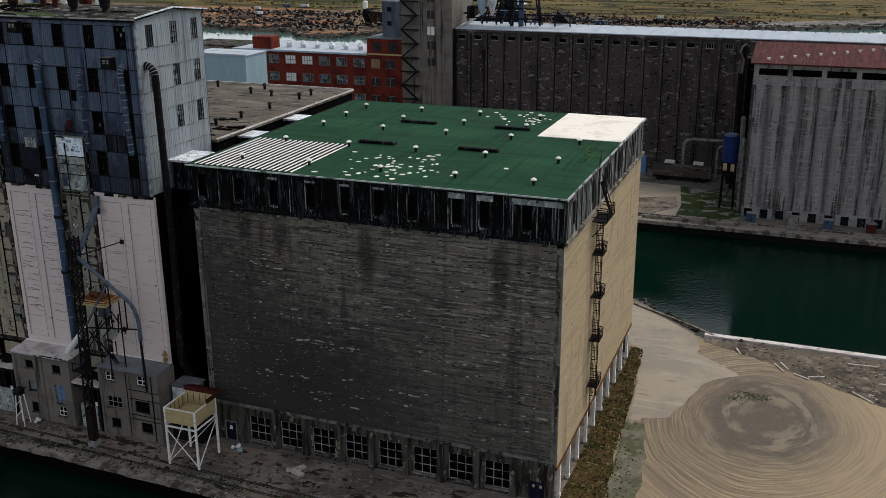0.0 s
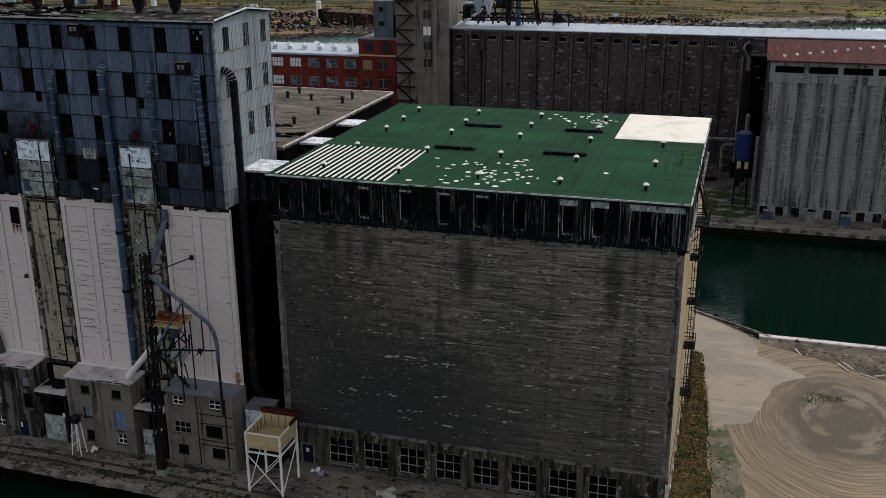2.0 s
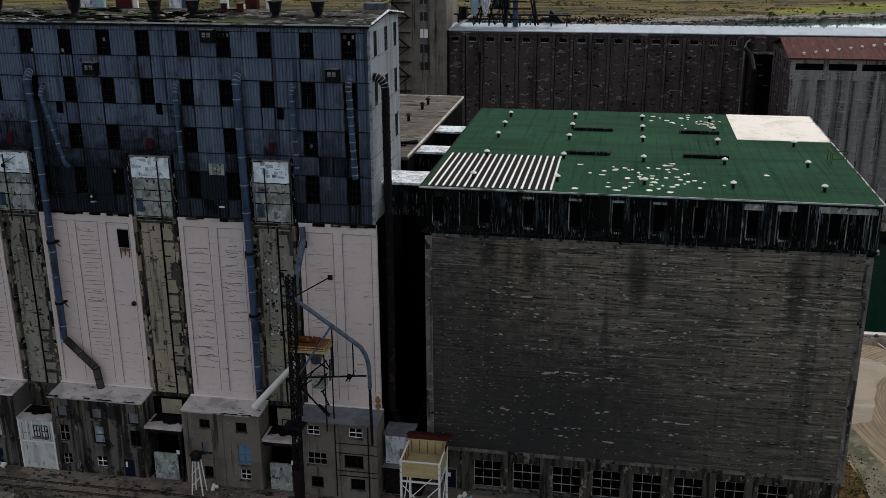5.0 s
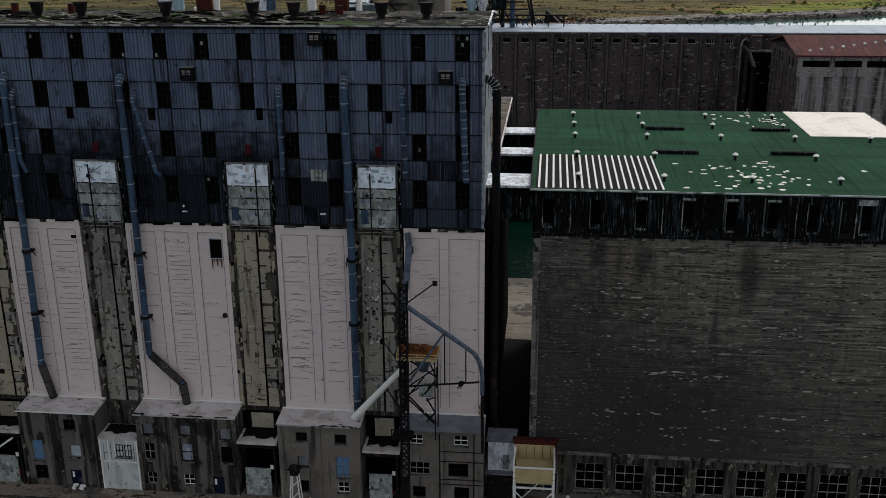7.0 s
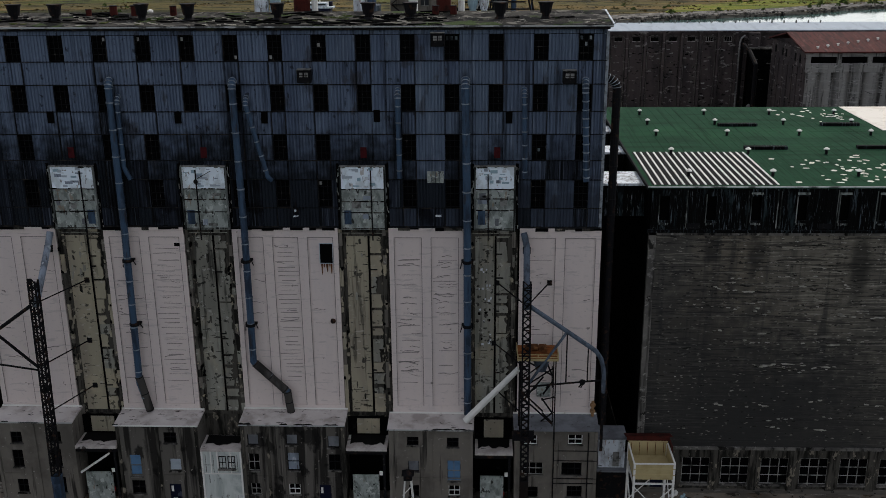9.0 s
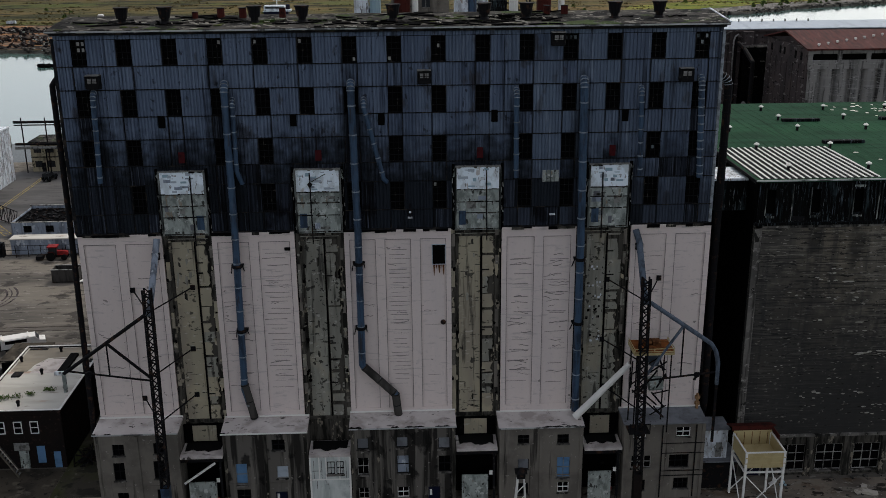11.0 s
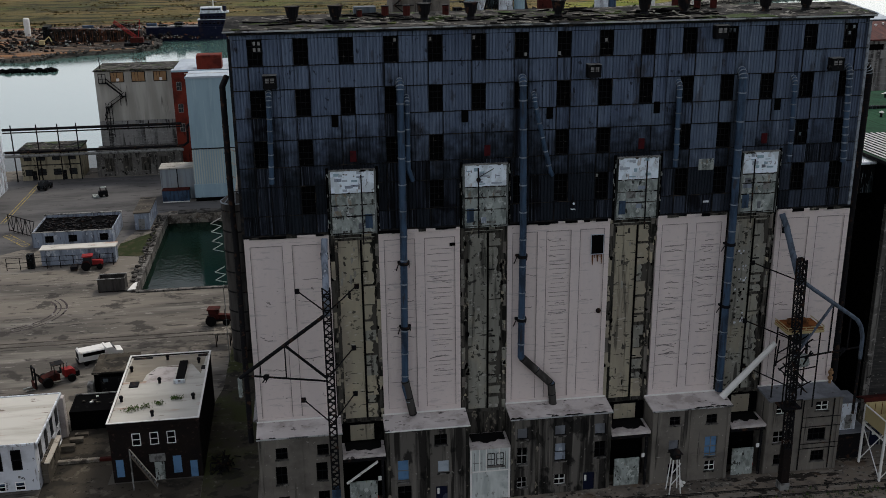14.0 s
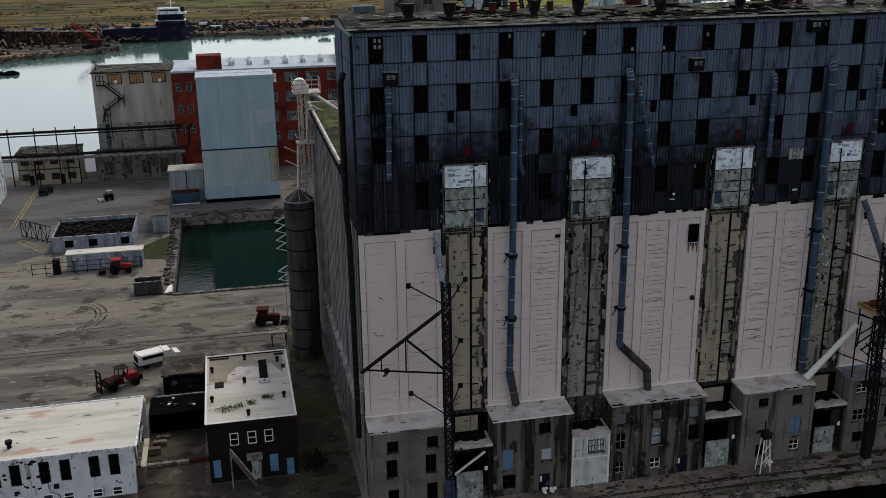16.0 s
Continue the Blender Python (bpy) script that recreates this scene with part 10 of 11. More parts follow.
def build_east_quay():
    g = Geo().prism([(-26.9, 209.5), (-14, 209.5), (-14, 219.5), (-15.5, 234), (-29.4, 237.5), (-26.9, 221)], 0, .06)
    solid("quay_grass", g, mat("mossy_ground", (0.030, 0.045, 0.014), [((0.20, 0.195, 0.18), (0.22, 0.35, 1), 0.53, 0.58, 0.85), ((0.010, 0.013, 0.006), V(0.4), 0.55, 0.62, 0.8)], rough=1.0, bump=0.5), "patchy moss and rubble on the far quay", "grass", kind="structure")
    r = Geo().prism([(-60, 207.5), (-27, 207.5), (-27, 221), (-29.5, 238), (-60, 241)], 0, .05)
    solid("quay_road", r, M_SLAB, "pale concrete quay road", "road", kind="structure")
    solid("quay_patch", Geo().prism([(-52, 210), (-34, 209), (-27.5, 219), (-29, 228), (-44, 221), (-52, 219)], .05, .06), M_QUAY, "dark patch on the quay road", "stain", kind="structure")
    t = thing("blue_tank", (-17.3, 222, 0), "dark blue upright steel tank", "tank")
    part("shell", Geo().tube((-17.3, 222.5, 10.6), (-17.3, 222.5, 16.4), 1.7, 20), M_BLUE_TANK, t)
    part("cap", Geo().tube((-17.3, 222.5, 16.4), (-17.3, 222.5, 16.8), 1.7, 20, 1.2), M_BLUE_DUCT, t)
    part("cone", Geo().tube((-17.3, 222.5, 5.5), (-17.3, 222.5, 10.6), .5, 20, 1.68), M_BLACK_STEEL, t)
    for dx, dy in ((-1.4, -1.2), (1.4, -1.2), (-1.4, 1.2), (1.4, 1.2)):
        part("leg", Geo().beam((-17.3 + dx, 222.5 + dy, 0), (-17.3 + dx * .85, 222.5 + dy * .85, 10.6), .28), M_BLACK_STEEL, t)
    part("brace", Geo().beam((-18.7, 221.3, 1), (-15.9, 221.3, 6), .16), M_BLACK_STEEL, t)
    part("label_plate", Geo().box(-18.5, -17.7, 220.72, 220.8, 8.9, 10.5), M_CREAM, t)
    part("label_plate", Geo().box(-16.9, -16.1, 220.72, 220.8, 8.8, 10.4), M_CREAM, t)
    part("standpipe", Geo().tube((-14.6, 221.5, 0), (-14.6, 221.5, 16), .5, 10), M_FRAME_GREY, t)
    PX0, PZ = PIPE_X, PIPE_Z
    pp = thing("overhead_pipe", (-24, 247, 0), "grey overhead pipe bend", "pipe")
    part("pipe", Geo().pipe([(PX0, 247, 0), (PX0, 247, PZ - 1.4), (PX0 + .6, 247, PZ - .4), (PX0 + 1.8, 247, PZ), (-17.5, 247, PZ)], .4, 10), M_FRAME_GREY, pp)
    part("drop_pipe", Geo().pipe([(-22.3, 247, 0), (-22.3, 247, PZ - 2.2), (-21.7, 247, PZ - 1.4), (-19.7, 247, PZ - 1.2)], .33, 10), M_FRAME_GREY, pp)
    tr = thing("open_trailer", (-30, 243.5, 0), "brown open-top steel cargo trailer", "trailer")
    part("body", Geo().box(-37, -23, 242.4, 242.6, 1.2, 3.7).box(-37, -23, 245, 245.2, 1.2, 3.7).box(-37, -36.8, 242.6, 245, 1.2, 3.7).box(-23.2, -23, 242.6, 245, 1.2, 3.7).box(-36.8, -23.2, 242.6, 245, 1.2, 1.4), M_ROOF_BROWN, tr)
    part("chassis", Geo().box(-37, -23, 242.8, 244.8, .6, 1.2), M_BLACK_STEEL, tr)
    for x in (-35.5, -34.2, -25, -26.3):
        part("wheel", Geo().tube((x, 242.5, .55), (x, 245.1, .55), .55, 12), M_TYRE, tr)
    for x, m in ((-42, M_BLUE_DOOR), (-35, M_WHITE_STEEL), (-20, M_GALLERY), (-28, M_WHITE_STEEL)):
        solid("stored_crate", Geo().box(x, x + 2.4, 247.5, 249.5, 0, 4.2 if m is M_BLUE_DOOR else 3.6), m, "crate stored against the silo house", "crate", "crates by the silo house")
    for x, m in ((-12.2, M_BLUE_DUCT), (-3.7, M_FRAME_GREY), (3.2, M_BLUE_DUCT), (11.5, M_RED_RUST), (15.5, M_WHITE_STEEL)):
        k = thing("quay_kiosk", (x + 1.3, 213.5, 0), "small steel kiosk at the foot of the silos", "kiosk", "kiosks by the silos")
        part("box", Geo().box(x, x + 1.9, 212.8, 214.2, 0, 1.9), m, k)
        part("roof", Geo().box(x - .08, x + 1.98, 212.7, 214.3, 1.9, 2.0), M_FRAME_GREY, k)
    sil = [o for o in bpy.data.objects if o.name == "grey_silos"][0]
    x = -13
    while x < 45:
        part("ground_door", Geo().box(x, x + 1.6, 216.42, 216.5, .1, 2.0), M_GALLERY, sil)
        x += 3.25
    c = Geo().box(-60, 80, 210.8, 211.2, 0, .35).box(-33.5, -14, 208.2, 208.6, 0, .8)
    solid("quay_kerb", c, M_COPING, "low concrete kerb on the far quay", "kerb", kind="structure")
    # gear on the silo house roof and between tower and silo house
    gal = thing("roof_conveyor", (-75, 258, 34), "dark conveyor gear on the silo house roof", "conveyor")
    rnd = random.Random(17)
    part("beam", Geo().box(-92, -62, 257.5, 258.3, 37.2, 37.6), M_BLACK_STEEL, gal)
    for x in range(-91, -60, 4):
        part("post", Geo().box(x, x + .3, 257.6, 258.0, 34.6, 37.2), M_BLACK_STEEL, gal)
    for k in range(14):
        x = rnd.uniform(-88, -70)
        part("strut", Geo().beam((x, 257, 35), (x + rnd.uniform(-3, 3), 258.5, rnd.uniform(39, 46)), .3), M_BLACK_STEEL if k % 3 else M_BLUE_DUCT, gal)
    for k, z in enumerate((36.2, 38.8, 40.6, 42.4)):
        part("walkway", Geo().box(-91 + k, -71 - k, 256.6, 257.4, z, z + .35), M_BLACK_STEEL, gal)
    for x in (-86.5, -83.6):
        part("cyclone", Geo().tube((x, 256.2, 40.5), (x, 256.2, 44.5), 1.3, 12).tube((x, 256.2, 37.2), (x, 256.2, 40.5), .3, 12, 1.3), M_WHITE_METAL if x > -85 else M_BLUE_CLAD, gal)
    part("gear_box", Geo().box(-81.5, -77.5, 256, 259, 38.9, 41.5), M_GALLERY, gal)
    part("gear_box", Geo().box(-90.5, -88.5, 256, 259, 36.6, 39.4), M_GALLERY, gal)
    part("exhaust_pipe", Geo().tube((-76, 257.5, 34.5), (-76, 257.5, 47), .7, 10), M_BLUE_DUCT, gal)
    part("exhaust_pipe", Geo().tube((-78.5, 257.5, 34.5), (-78.5, 257.5, 45), .5, 10), M_BLACK_STEEL, gal)
    part("pipe", Geo().pipe([(-83, 257, 46), (-86, 257, 38), (-92, 257, 34)], .35, 8), M_WHITE_STEEL, gal)
    so = [o for o in bpy.data.objects if o.name == "silo_house"][0]
    part("roof_cowl", Geo().add([(-68, 262, 35.2), (-64, 262, 35.2), (-64, 266, 35.2), (-68, 266, 35.2), (-67.5, 262, 38.4), (-67.5, 266, 38.4)], [(0, 1, 4), (1, 2, 5, 4), (2, 3, 5), (0, 4, 5, 3)]), M_BLACK_STEEL, so)
    for i in range(22):
        part("roof_stud", Geo().box(-62 + i * 3.1, -61.7 + i * 3.1, 261, 261.3, 34.7, 35.5), M_FRAME_GREY, so)
    for x in (-18.6, -16.4):
        part("downpipe", Geo().box(x, x + .5, 252.3, 253, 4, 32), M_BLACK_STEEL, so)
    part("end_shaft", Geo().box(-17.2, -14.6, 250.5, 253, 0, 33.4), M_DARKBRICK, so)
    part("conveyor_pipe", Geo().pipe([(-19.5, 248, 31), (-18.2, 246, 29.5), (-18.0, 240, 27), (-18.0, 240, 0)], .55, 8), M_BLACK_STEEL, so)
    part("wall_pipe", Geo().box(-84.6, -84.2, 252.0, 252.4, 8, 27).box(-84.9, -84.0, 251.9, 252.4, 26.4, 28.6), M_BLACK_STEEL, so)
    part("link_gallery", Geo().box(-92.7, -92.4, 250.5, 254, 0, 34), M_BLACK_STEEL, so)
    # warehouse roof
    wh = [o for o in bpy.data.objects if o.name == "brick_warehouse"][0]
    for i in range(7):
        x = -148 + i * 4.6
        part("roof_ventilator", Geo().tube((x, 262, 25.8), (x, 262, 26.8), .7, 8).tube((x, 262, 26.8), (x, 262, 27.9), 1.3, 8, .1), M_WHITE_METAL, wh)
    part("coping", Geo().box(-163, -119.7, 254.8, 255.3, 25.3, 25.6), M_BLUE_CLAD, wh)
    part("string_course", Geo().box(-119.6, -108.9, 254.6, 254.8, 25.6, 26.0), M_CREAM, wh)
    for x in (-117.6, -112.9):
        simple_window(wh, x, x + 2.4, 254.8, 26.6, 29.2, M_FRAME_DARK)
    for x in (-162, -159.5):
        for z in (10, 15, 20.6):
            simple_window(wh, x, x + 1.3, 255.3, z, z + 2.2, M_FRAME_GREY)
    for x in (-116, -112.5):
        part("roof_heap", Geo().tube((x, 262, 30.3), (x, 262, 31.8), 1.8, 8, .2), M_TIMBER, wh)


build_east_quay()


def build_far_shore():
    rnd = random.Random(23)

    def heap(cx, cy, r, n, smin, smax, material, label, hmax=1.6):
        g = Geo()
        for _ in range(n):
            x, y = cx + rnd.gauss(0, r), cy + rnd.gauss(0, r * .5)
            s = rnd.uniform(smin, smax)
            g.obox(pose(x, y, .1 + s * .4 + rnd.uniform(0, hmax) * max(0, 1 - ((x - cx) / r) ** 2) * .4, rnd.uniform(0, 40), rnd.uniform(0, 40), rnd.uniform(0, 180)), s, s * rnd.uniform(.3, 1.0), s * rnd.uniform(.25, .6))
        solid("scrap_heap", g, material, label, "scrap heap", kind="stuff")

    spots = [(-360, 545, 26), (-320, 560, 24), (-290, 535, 20), (-262, 560, 22), (-235, 590, 20), (-205, 575, 16), (-330, 600, 26), (-280, 610, 24), (-230, 625, 22), (-180, 600, 20), (-150, 610, 16), (-120, 615, 14), (-390, 600, 28), (-430, 560, 26), (-90, 615, 14), (-60, 628, 14), (-160, 640, 18)]
    for i, (x, y, r) in enumerate(spots):
        heap(x, y, r, 120, .3, 1.1, (M_SCRAP, M_SCRAP, M_BLACK_STEEL, M_SCRAP)[i % 4], "heap of rusty and pale scrap on the far shore", 4.0)
        heap(x + rnd.uniform(-8, 8), y - 6, r * .6, 36, .4, 1.1, M_BLACK_STEEL, "heap of black scrap steel on the far shore", 5.0)
        heap(x + rnd.uniform(-12, 12), y + rnd.uniform(-8, 8), r * .9, 30, .25, .8, M_PALE_METAL, "pale sheet scrap and crates on the far shore", 4.0)
    # boats, vans and tanks among the scrap
    for k in range(16):
        x, y = rnd.uniform(-380, -70), rnd.uniform(575, 650)
        a = rnd.uniform(-15, 15)
        t = thing("parked_trailer", (x, y, 0), "white trailer parked in the scrapyard", "trailer", "trailers in the scrapyard")
        part("body", Geo().obox(pose(x, y, 1.5, 0, 0, a), rnd.uniform(1.5, 4), 1.0, .8), M_WHITE_METAL if k % 3 else M_BLUE_DUCT, t)
        part("undercarriage", Geo().obox(pose(x, y, .35, 0, 0, a), 2.0, 1.0, .35), M_BLACK_STEEL, t)
    for x, y, h in ((-281.8, 600, 9.5),):
        solid("white_tank", Geo().tube((x, y, 0), (x, y, h), 1.7, 14).ball((x, y, h), 1.7, 14, 6, .4), M_WHITE_STEEL, "tall white upright tank", "tank", "tanks in the scrapyard")
    t = thing("digger", (-262, 545, 0), "yellow digger on the far shore", "digger")
    part("body", Geo().box(-263, -260.6, 543.8, 546.2, 1, 3.2), M_CREAM, t)
    part("tracks", Geo().box(-263.4, -260.2, 543.5, 546.5, 0, 1), M_BLACK_STEEL, t)
    part("arm", Geo().beam((-261, 545, 2.5), (-258, 545, 5), .5).beam((-258, 545, 5), (-256.4, 545, 1.2), .4), M_CREAM, t)
    # barge
    b = thing("old_barge", (-216, 521, -1.8), "long rusty orange barge with a ribbed side", "barge")
    part("hull", Geo().extrude([(-243, 5.8), (-186, 3.8), (-186, -1.8), (-241, -1.8)], "y", 518, 528), M_SCRAP, b)
    for k in range(38):
        x = -241 + k * 1.45
        part("rib", Geo().box(x, x + .25, 517.7, 518, -1.2, 4.2), M_RUST if k % 3 else M_BLACK_STEEL, b)
    part("gunwale", Geo().beam((-243, 517.8, 5.8), (-186, 517.8, 3.9), .5), M_SCRAP, b)
    part("bow_block", Geo().box(-247, -243, 518, 527, -1.8, 7), M_GALLERY, b)
    # tug
    s = thing("tug_ship", (-185, 520, -1.8), "navy blue tug ship with a white bridge", "ship")
    part("hull", Geo().prism([(-206, 514), (-168, 512.5), (-163.5, 518), (-168, 524), (-206, 523)], -1.8, 7.4), M_NAVY, s)
    part("superstructure", Geo().box(-180, -165.6, 513.6, 522, 7.4, 12.0).box(-178.8, -166.2, 514.2, 521.5, 12.0, 16.5), M_NAVY, s)
    for z in (9.0, 13.4):
        for k in range(6):
            part("porthole", Geo().box(-178.4 + k * 2.0, -177.4 + k * 2.0, 513.5 if z < 12 else 514.1, 514.3, z, z + 1.0), M_PANE_DARK, s)
    part("deck_edge", Geo().box(-180.3, -165.3, 513.3, 522.2, 11.9, 12.15).box(-179.2, -165.8, 513.8, 521.9, 16.4, 16.6), M_WHITE_METAL, s)
    br = part("bridge", Geo().box(-178.5, -168, 513.6, 521, 16.5, 20.5), M_WHITE_METAL, s)
    part("bridge_window", Geo().box(-177.8, -168.6, 513.5, 513.62, 18.6, 19.8), M_GLASS, br)
    part("mast", Geo().tube((-172, 517, 20.5), (-172, 517, 27), .25, 8).beam((-174, 517, 24), (-170, 517, 24), .2), M_WHITE_STEEL, s)
    part("wing", Geo().box(-168, -164.6, 513.2, 521, 16.5, 17.6), M_WHITE_METAL, s)
    part("funnel", Geo().tube((-166.5, 518, 16.5), (-166.5, 518, 21), 1.0, 12), M_NAVY, s)
    part("deck_rail", Geo().box(-206, -180, 513.9, 514.0, 8.2, 8.35), M_WHITE_STEEL, s)
    part("deck_gear", Geo().box(-200, -196, 516, 520, 7.4, 9.0).box(-192, -188, 515, 521, 7.4, 10.2), M_GALLERY, s)
    # crane
    c = thing("crawler_crane", (-207, 526, 0), "red lattice-boom crawler crane", "crane")
    part("base", Geo().box(-210, -203.5, 527, 531, 1.5, 4.0), M_RED_RUST, c)
    part("boom", Geo().lattice((-207, 529, 4), (-217.5, 528, 12.5), 1.2, 1.6, .16), M_RED_PAINT, c)
    part("gantry", Geo().beam((-206, 529, 4), (-204.6, 529, 13), .4).beam((-204.6, 529, 13), (-217.5, 528, 12.5), .15), M_RED_PAINT, c)
    part("pontoon", Geo().box(-213, -200, 525, 533, -.2, 1.5), M_GALLERY, c)
    b.scale = (.82, 1, 1)
    b.location += Vector((-22.5, 40, 1.8))
    s.scale = (1.09, 1, .78)
    s.location += Vector((-5, 60, 0))
    c.location += Vector((-6, 9, .2))
    # islet of rocks and shore edge
    g = Geo()
    for _ in range(220):
        x = rnd.uniform(-272, -238)
        g.ball((x, 464 + rnd.gauss(0, 1.4), -1.6 + rnd.uniform(-.3, .7)), rnd.uniform(.5, 1.5), 6, 4, .7)
    solid("rock_spit", g, M_COAL, "dark rock breakwater in the river", "rocks", kind="stuff")
    e = Geo()
    shore = SHORE[1:-1]
    for (x0, y0), (x1, y1) in zip(shore, shore[1:]):
        n = int(math.hypot(x1 - x0, y1 - y0) * 2.2)
        for _ in range(n):
            t = rnd.random()
            e.ball((x0 + (x1 - x0) * t + rnd.gauss(0, 1), y0 + (y1 - y0) * t + rnd.uniform(-1, 7), rnd.uniform(-1.2, .5)), rnd.uniform(.4, 1.6), 5, 3, .7)
    solid("shore_riprap", e, M_ROCK, "grey riprap along the far shore", "rocks", kind="stuff")
    # shrubs on the meadow
    def shrub(x, y, h):
        g = Geo()
        for _ in range(140):
            a, t = rnd.uniform(0, 6.28), rnd.random()
            rr = h * .75 * math.sqrt(rnd.random()) * (1 - .6 * t)
            px_, py_, pz = x + rr * math.cos(a) * 1.3, y + rr * math.sin(a), h * (.12 + .9 * t) * (1 - .25 * rnd.random())
            s = h * rnd.uniform(.08, .18)
            d = Vector((rnd.gauss(0, 1), rnd.gauss(0, 1), rnd.gauss(0, 1))).normalized()
            u = d.orthogonal().normalized() * s
            v = d.cross(u)
            c0 = Vector((px_, py_, pz))
            g.add([c0 + u, c0 + v * .7, c0 - u, c0 - v * .7], [(0, 1, 2, 3)])
        t = thing("shrub", (x, y, 0), "bushy green shrub on the meadow", "shrub", "shrubs on the meadow")
        part("trunk", Geo().tube((x, y, 0), (x, y, h * .5), h * .04, 5, h * .015), M_RUST, t)
        tagged(part("crown", g, M_LEAF, t), kind="stuff")

    for k in range(40):
        xs = rnd.uniform(20, 330)
        shrub(xs, 648 + max(0, xs - 36) * .46 + 8 + 60 * rnd.random() ** 2, rnd.uniform(1.2, 3.6))
    for k in range(14):
        shrub(rnd.uniform(-450, 60), rnd.uniform(655, 760), rnd.uniform(1.2, 2.6))
    b = Geo()
    for _ in range(520):
        x, y = rnd.uniform(-480, 420), 645 + 320 * rnd.random() ** 1.4
        if x > -20 and y < 660 + max(0, x - 36) * .47:
            continue
        n = rnd.randint(4, 16)
        for k in range(n):
            cx, cy, s = x + rnd.gauss(0, 5), y + rnd.gauss(0, 1.5), rnd.uniform(.3, .9)
            for j in range(3):
                c0 = Vector((cx + rnd.uniform(-s, s), cy + rnd.uniform(-s, s), s * rnd.uniform(.2, .8)))
                u = Vector((rnd.gauss(0, 1), rnd.gauss(0, 1), rnd.gauss(0, .5))).normalized() * s
                v = u.orthogonal().normalized() * s * .6
                b.add([c0 + u, c0 + v, c0 - u, c0 - v], [(0, 1, 2, 3)])
    solid("meadow_scrub", b, M_WEEDS, "low dark scrub on the meadow", "scrub", kind="stuff")


build_far_shore()


# ---- wall pieces ----
def siding_mesh(w, h, material, depth):
    """A corrugated sheet with broad crests and narrow troughs, its lower left corner at the origin, facing the quay."""
    n = max(2, round(w / 0.33))
    p = w / n
    prof = []
    for i in range(n):
        prof += [(p * i, 0.0), (p * (i + .16), -depth), (p * (i + .66), -depth), (p * (i + .84), 0.0)]
    prof.append((w, 0.0))
    vs = [v for x, y in prof for v in ((x, y, 0.0), (x, y, h))]
    fs = [(2 * i, 2 * i + 2, 2 * i + 3, 2 * i + 1) for i in range(len(prof) - 1)]
    me = bpy.data.meshes.new("siding_sheet")
    me.from_pydata(vs, [], fs)
    me.materials.append(material)
    return me


def headhouse_window_mesh(w, h):
    g = grid_frame(0, w, -.02, .04, 0, h, 3, 4, .05)
    me = g.mesh("window")
    me.materials.append(M_FRAME_DARK)
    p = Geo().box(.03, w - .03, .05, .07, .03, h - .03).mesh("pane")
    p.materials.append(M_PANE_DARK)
    return me, p


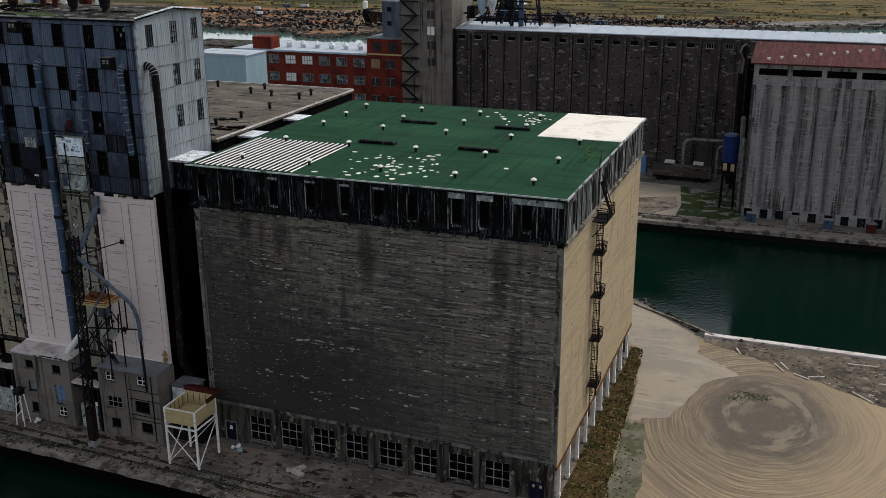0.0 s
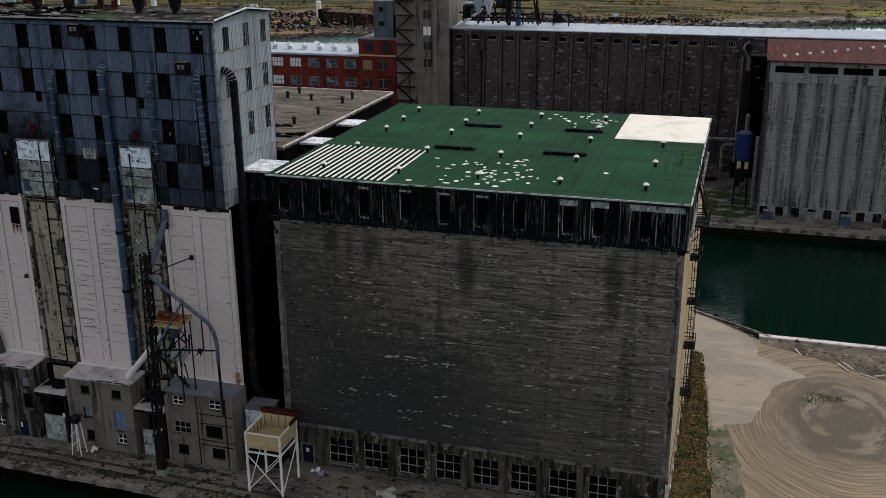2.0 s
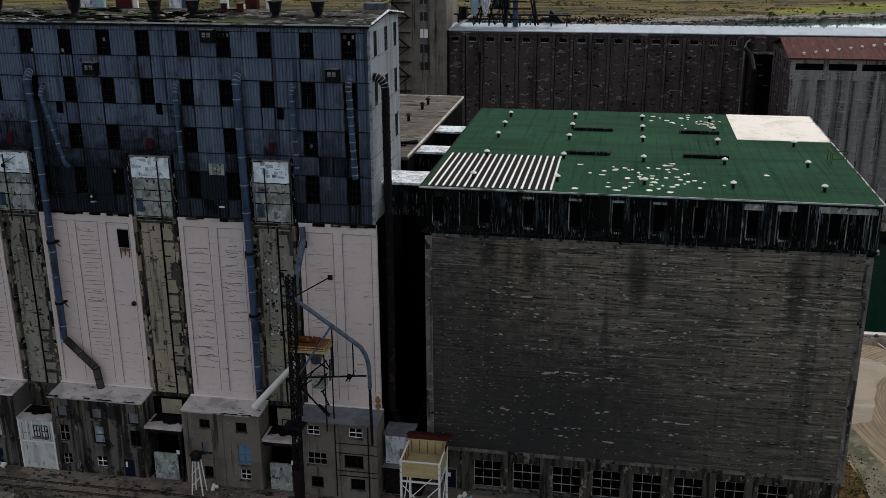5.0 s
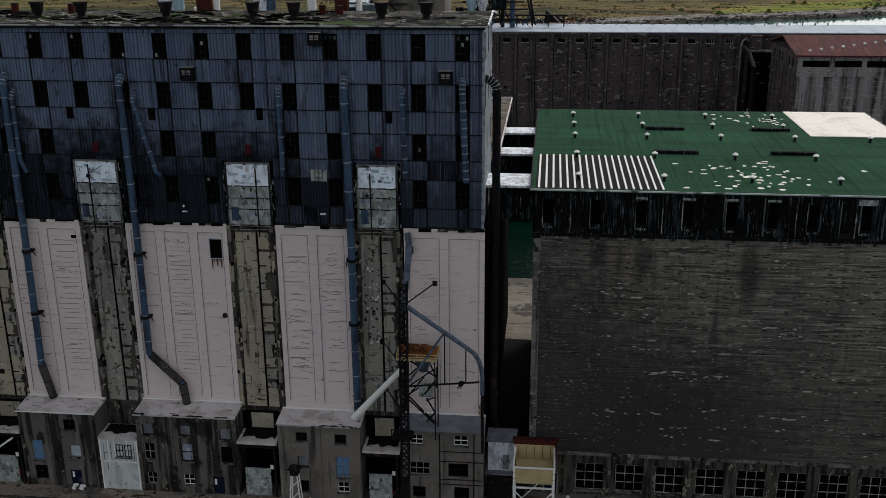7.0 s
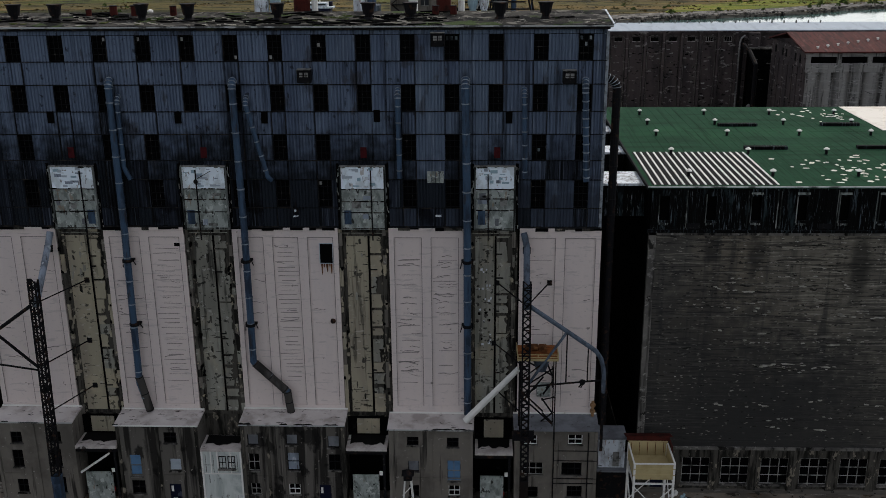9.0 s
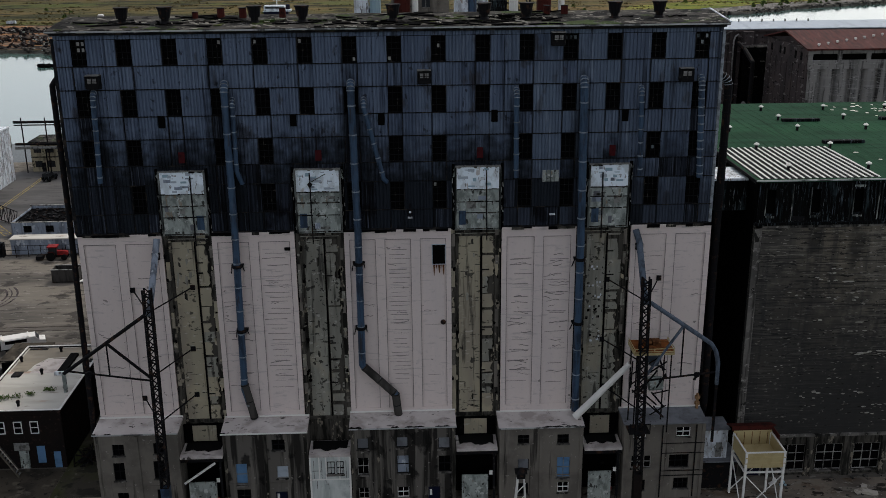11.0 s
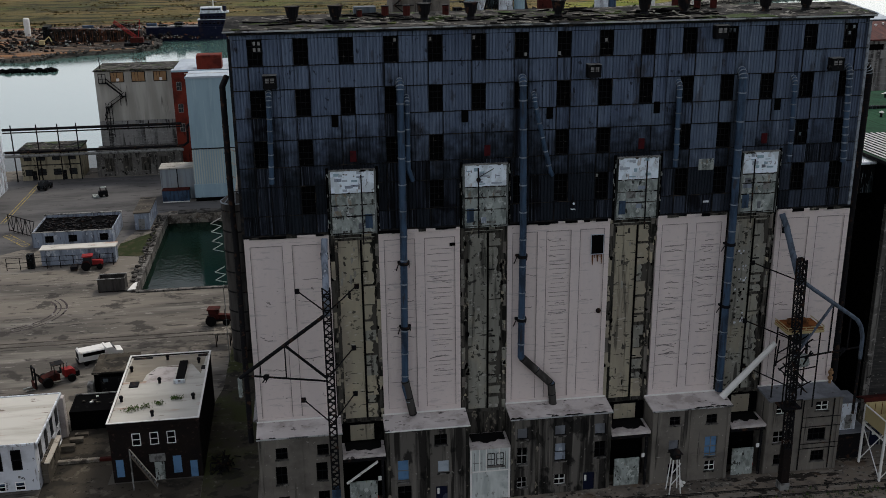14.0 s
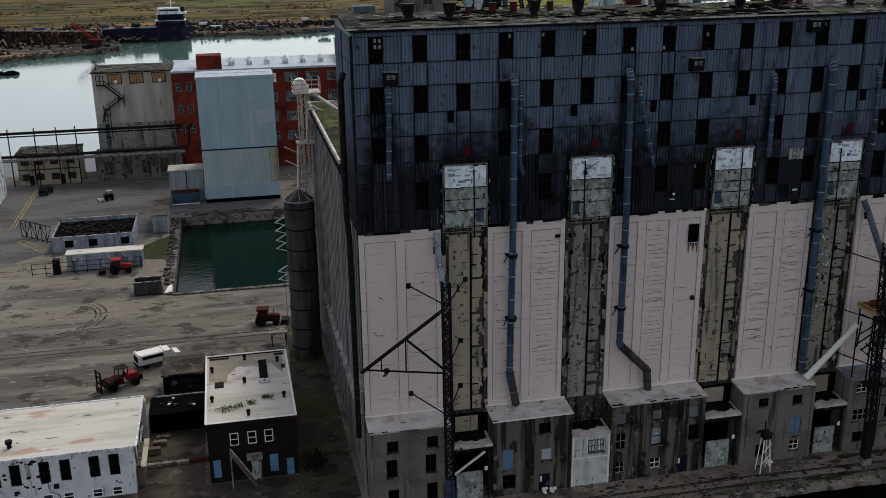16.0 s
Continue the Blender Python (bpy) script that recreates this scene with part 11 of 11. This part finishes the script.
def build_siding():
    rnd = random.Random(77)
    cache = {}

    def sheet(w, h, m, depth=.09):
        k = (round(w, 2), round(h, 2), m.name, depth)
        if k not in cache:
            cache[k] = siding_mesh(w, h, m, depth)
        return cache[k]

    wins = {}

    def win(w, h):
        k = (round(w, 2), round(h, 2))
        if k not in wins:
            wins[k] = headhouse_window_mesh(w, h)
        return wins[k]

    half = (WIN_X[1] - WIN_X[0] - WIN_W) / 2
    cols = [(EX0 + .1, WIN_X[0] - EX0 - .1, -1)]
    for i, x in enumerate(WIN_X):
        cols.append((x, WIN_W, i))
        if i < 14:
            cols += [(x + WIN_W, 2 * half, -1)] if i % 3 else [(x + WIN_W, half, -1), (x + WIN_W + half, half, -1)]
    cols.append((WIN_X[-1] + WIN_W, EX1 - .1 - WIN_X[-1] - WIN_W, -1))
    for x, w, i in cols:
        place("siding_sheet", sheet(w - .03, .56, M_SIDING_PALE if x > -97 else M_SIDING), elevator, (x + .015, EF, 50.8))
    for b, (zt, zb, has) in enumerate(BANDS):
        h = zt - zb - .1
        for x, w, i in cols:
            opening = has and i >= 0 and not (b >= 4 and i in (2, 5, 9, 12)) and not (b == 4 and i in (6,)) and not (b == 6 and i in (0, 3))
            if opening:
                a, p = win(w, h)
                o = place("window", a, elevator, (x, EF + .2, zb + .05))
                place("pane", p, o, (x, EF + .2, zb + .05))
                # pale plates paint the light caught in single panes
                lit = {(0, 0): ((1, 0), (2, 0), (1, 1), (2, 1)), (0, 3): ((2, 0),), (0, 4): ((0, 0),), (0, 5): ((0, 0),), (0, 6): ((2, 3),), (0, 7): ((0, 3),), (0, 8): ((1, 1),), (0, 11): ((0, 0), (1, 0), (2, 0)), (0, 14): ((0, 0), (2, 0), (1, 1)), (4, 13): ((1, 2),), (6, 8): ((0, 0),)}
                for a_, c_ in lit.get((b, i), ()):
                    part("lit_pane", Geo().box(x + .14 + a_ * .44, x + .38 + a_ * .44, EF + .16, EF + .17, zt - .6 - c_ * .6, zt - .25 - c_ * .6), M_HAZE_PANE if i > 10 else M_FRAME_PALE, o)
            else:
                east = x > -97 + rnd.uniform(-7, 7)
                m = M_SIDING_PALE if east and i != 14 and rnd.random() < .8 else M_SOOT if i in (0, 3, 6) and b > 2 or i == 14 and b > 2 or rnd.random() < (0, 0, 0, .02, .05, .2, .4, .5)[b] else M_SIDING
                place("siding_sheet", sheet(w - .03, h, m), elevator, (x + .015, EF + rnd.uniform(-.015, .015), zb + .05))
    # end walls; the east one wears the siding lightened for the sun
    side_panes = {}

    def side_pane(w, h):
        k = (round(w, 2), round(h, 2))
        if k not in side_panes:
            side_panes[k] = Geo().box(.03, w - .03, .05, .07, .03, h - .03).mesh("pane")
            side_panes[k].materials.append(M_HAZE_PANE)
        return side_panes[k]

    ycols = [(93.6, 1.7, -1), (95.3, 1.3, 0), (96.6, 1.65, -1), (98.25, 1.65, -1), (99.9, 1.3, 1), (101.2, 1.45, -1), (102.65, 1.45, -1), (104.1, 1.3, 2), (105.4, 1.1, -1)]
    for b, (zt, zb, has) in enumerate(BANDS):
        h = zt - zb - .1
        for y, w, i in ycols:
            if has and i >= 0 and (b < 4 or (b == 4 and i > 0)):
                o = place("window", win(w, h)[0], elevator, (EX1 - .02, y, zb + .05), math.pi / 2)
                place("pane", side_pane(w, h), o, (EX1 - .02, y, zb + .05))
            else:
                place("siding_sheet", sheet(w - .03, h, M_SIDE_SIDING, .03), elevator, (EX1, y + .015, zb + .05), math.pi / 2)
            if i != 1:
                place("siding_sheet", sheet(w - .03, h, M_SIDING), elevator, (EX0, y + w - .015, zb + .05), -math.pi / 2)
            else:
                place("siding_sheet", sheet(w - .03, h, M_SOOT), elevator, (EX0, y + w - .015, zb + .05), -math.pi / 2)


build_siding()


def build_spalls():
    """Broken concrete lips on the bin store's front: a pale torn lip over a dark plate painting its shade, set in
    ragged rows.
    """
    rnd = random.Random(41)
    meshes = []
    for k in range(14):
        pale = ragged_plate(rnd, 0, .12, .5, .26, -.5, 0, 12, .55)
        dark = ragged_plate(rnd, rnd.uniform(-.12, .12), -.2, .42, .12, -.12, 0, 10, .6)
        if k % 4 == 0:
            dark = ragged_plate(rnd, 0, 0, .55, .34, -.1, 0, 13, .6)
            pale = ragged_plate(rnd, rnd.uniform(-.2, .2), .3, .36, .16, -.5, 0, 9, .6)
        me = Geo().add(pale.v, pale.f).add(dark.v, dark.f).mesh("spall")
        me.materials.append(M_SPALL if k % 4 else M_SPALL_DARK)
        me.materials.append(M_HOLLOW)
        for q, poly in enumerate(me.polygons):
            poly.material_index = 0 if q < len(pale.f) else 1
        meshes.append(me)
    n = 0
    while n < 298:
        cx, cz = rnd.uniform(RX0 + 1.5, RX1 - 2), 6.4 + 23.0 * rnd.random()
        for _ in range(rnd.choice((1, 2, 3, 4, 6, 8))):
            cx += rnd.uniform(.4, 1.5)
            z = cz + rnd.gauss(0, .16)
            if not (RX0 + 1 < cx < RX1 - 1.2 and 6 < z < 29.6):
                continue
            o = place("spall", rnd.choice(meshes), store, (cx, RF - .005, z))
            w = rnd.uniform(.25, .7) if rnd.random() < .9 else rnd.uniform(.9, 1.8)
            o.scale = (w * rnd.choice((-1, 1)), rnd.uniform(.12, .3), min(.36, w * rnd.uniform(.35, .75)))
            n += 1
    small = Geo()
    for _ in range(900):
        x, z, w, h, d = rnd.uniform(RX0 + 1, RX1 - 1.2), 6 + 23.6 * rnd.random(), rnd.uniform(.07, .24), rnd.uniform(.03, .09), rnd.uniform(.03, .10)
        a, b = rnd.uniform(-.3, .3) * w, rnd.uniform(-.03, .03)
        small.add([(x - w, RF - .003, z), (x + a, RF - .003, z + h), (x + w, RF - .003, z + b), (x + a, RF - d, z - .01), (x - a, RF - .003, z - h)], [(0, 3, 1), (1, 3, 2), (2, 3, 4), (4, 3, 0)])
    tagged(part("chipped_spot", small, M_SPALL_DARK, store), kind="stuff")
    # flat dark plates colour in small shaded pits
    pits = Geo()
    for _ in range(420):
        x, z, w, h = rnd.uniform(RX0 + 1, RX1 - 1.2), 6 + 23.6 * rnd.random(), rnd.uniform(.08, .4), rnd.uniform(.02, .09)
        p = ragged_plate(rnd, x, z, w, h, RF - .012, RF, 7, .5)
        pits.add(p.v, p.f)
    tagged(part("dark_pit", pits, M_HOLLOW, store), kind="stuff")
    # long thin pour-line ridges
    g = Geo()
    for _ in range(230):
        x, z = rnd.uniform(RX0 + 1, RX1 - 4), 6 + 23.5 * rnd.random()
        ln = rnd.uniform(.4, 2.6) if rnd.random() < .85 else rnd.uniform(3, 7)
        ln = min(ln, RX1 - 1 - x)
        d = rnd.uniform(.02, .06)
        g.add([(x, RF - .002, z - .03), (x + ln, RF - .002, z - .03 + rnd.uniform(-.04, .04)), (x + ln, RF - d, z), (x, RF - d, z), (x + ln, RF - .002, z + .04), (x, RF - .002, z + .04)], [(0, 1, 2, 3), (3, 2, 4, 5)])
    tagged(part("pour_ridge", g, M_BINWALL, store), kind="stuff")


# dark colour for the shade under the spalls
M_HOLLOW = mat("shade_hollow", (0.014, 0.013, 0.012), [((0.05, 0.046, 0.04), V(1.5), 0.52, 0.62, 0.7)], rough=1.0, bump=0.3)
M_SPALL = mat("fresh_spall", (0.33, 0.315, 0.275), [((0.12, 0.112, 0.10), V(1.2), 0.45, 0.60, 0.8)], rough=0.95, bump=0.6)
M_SPALL_DARK = mat("old_spall", (0.16, 0.15, 0.13), [((0.03, 0.03, 0.028), V(2.0), 0.45, 0.62, 0.8)], rough=0.95, bump=0.6)
build_spalls()
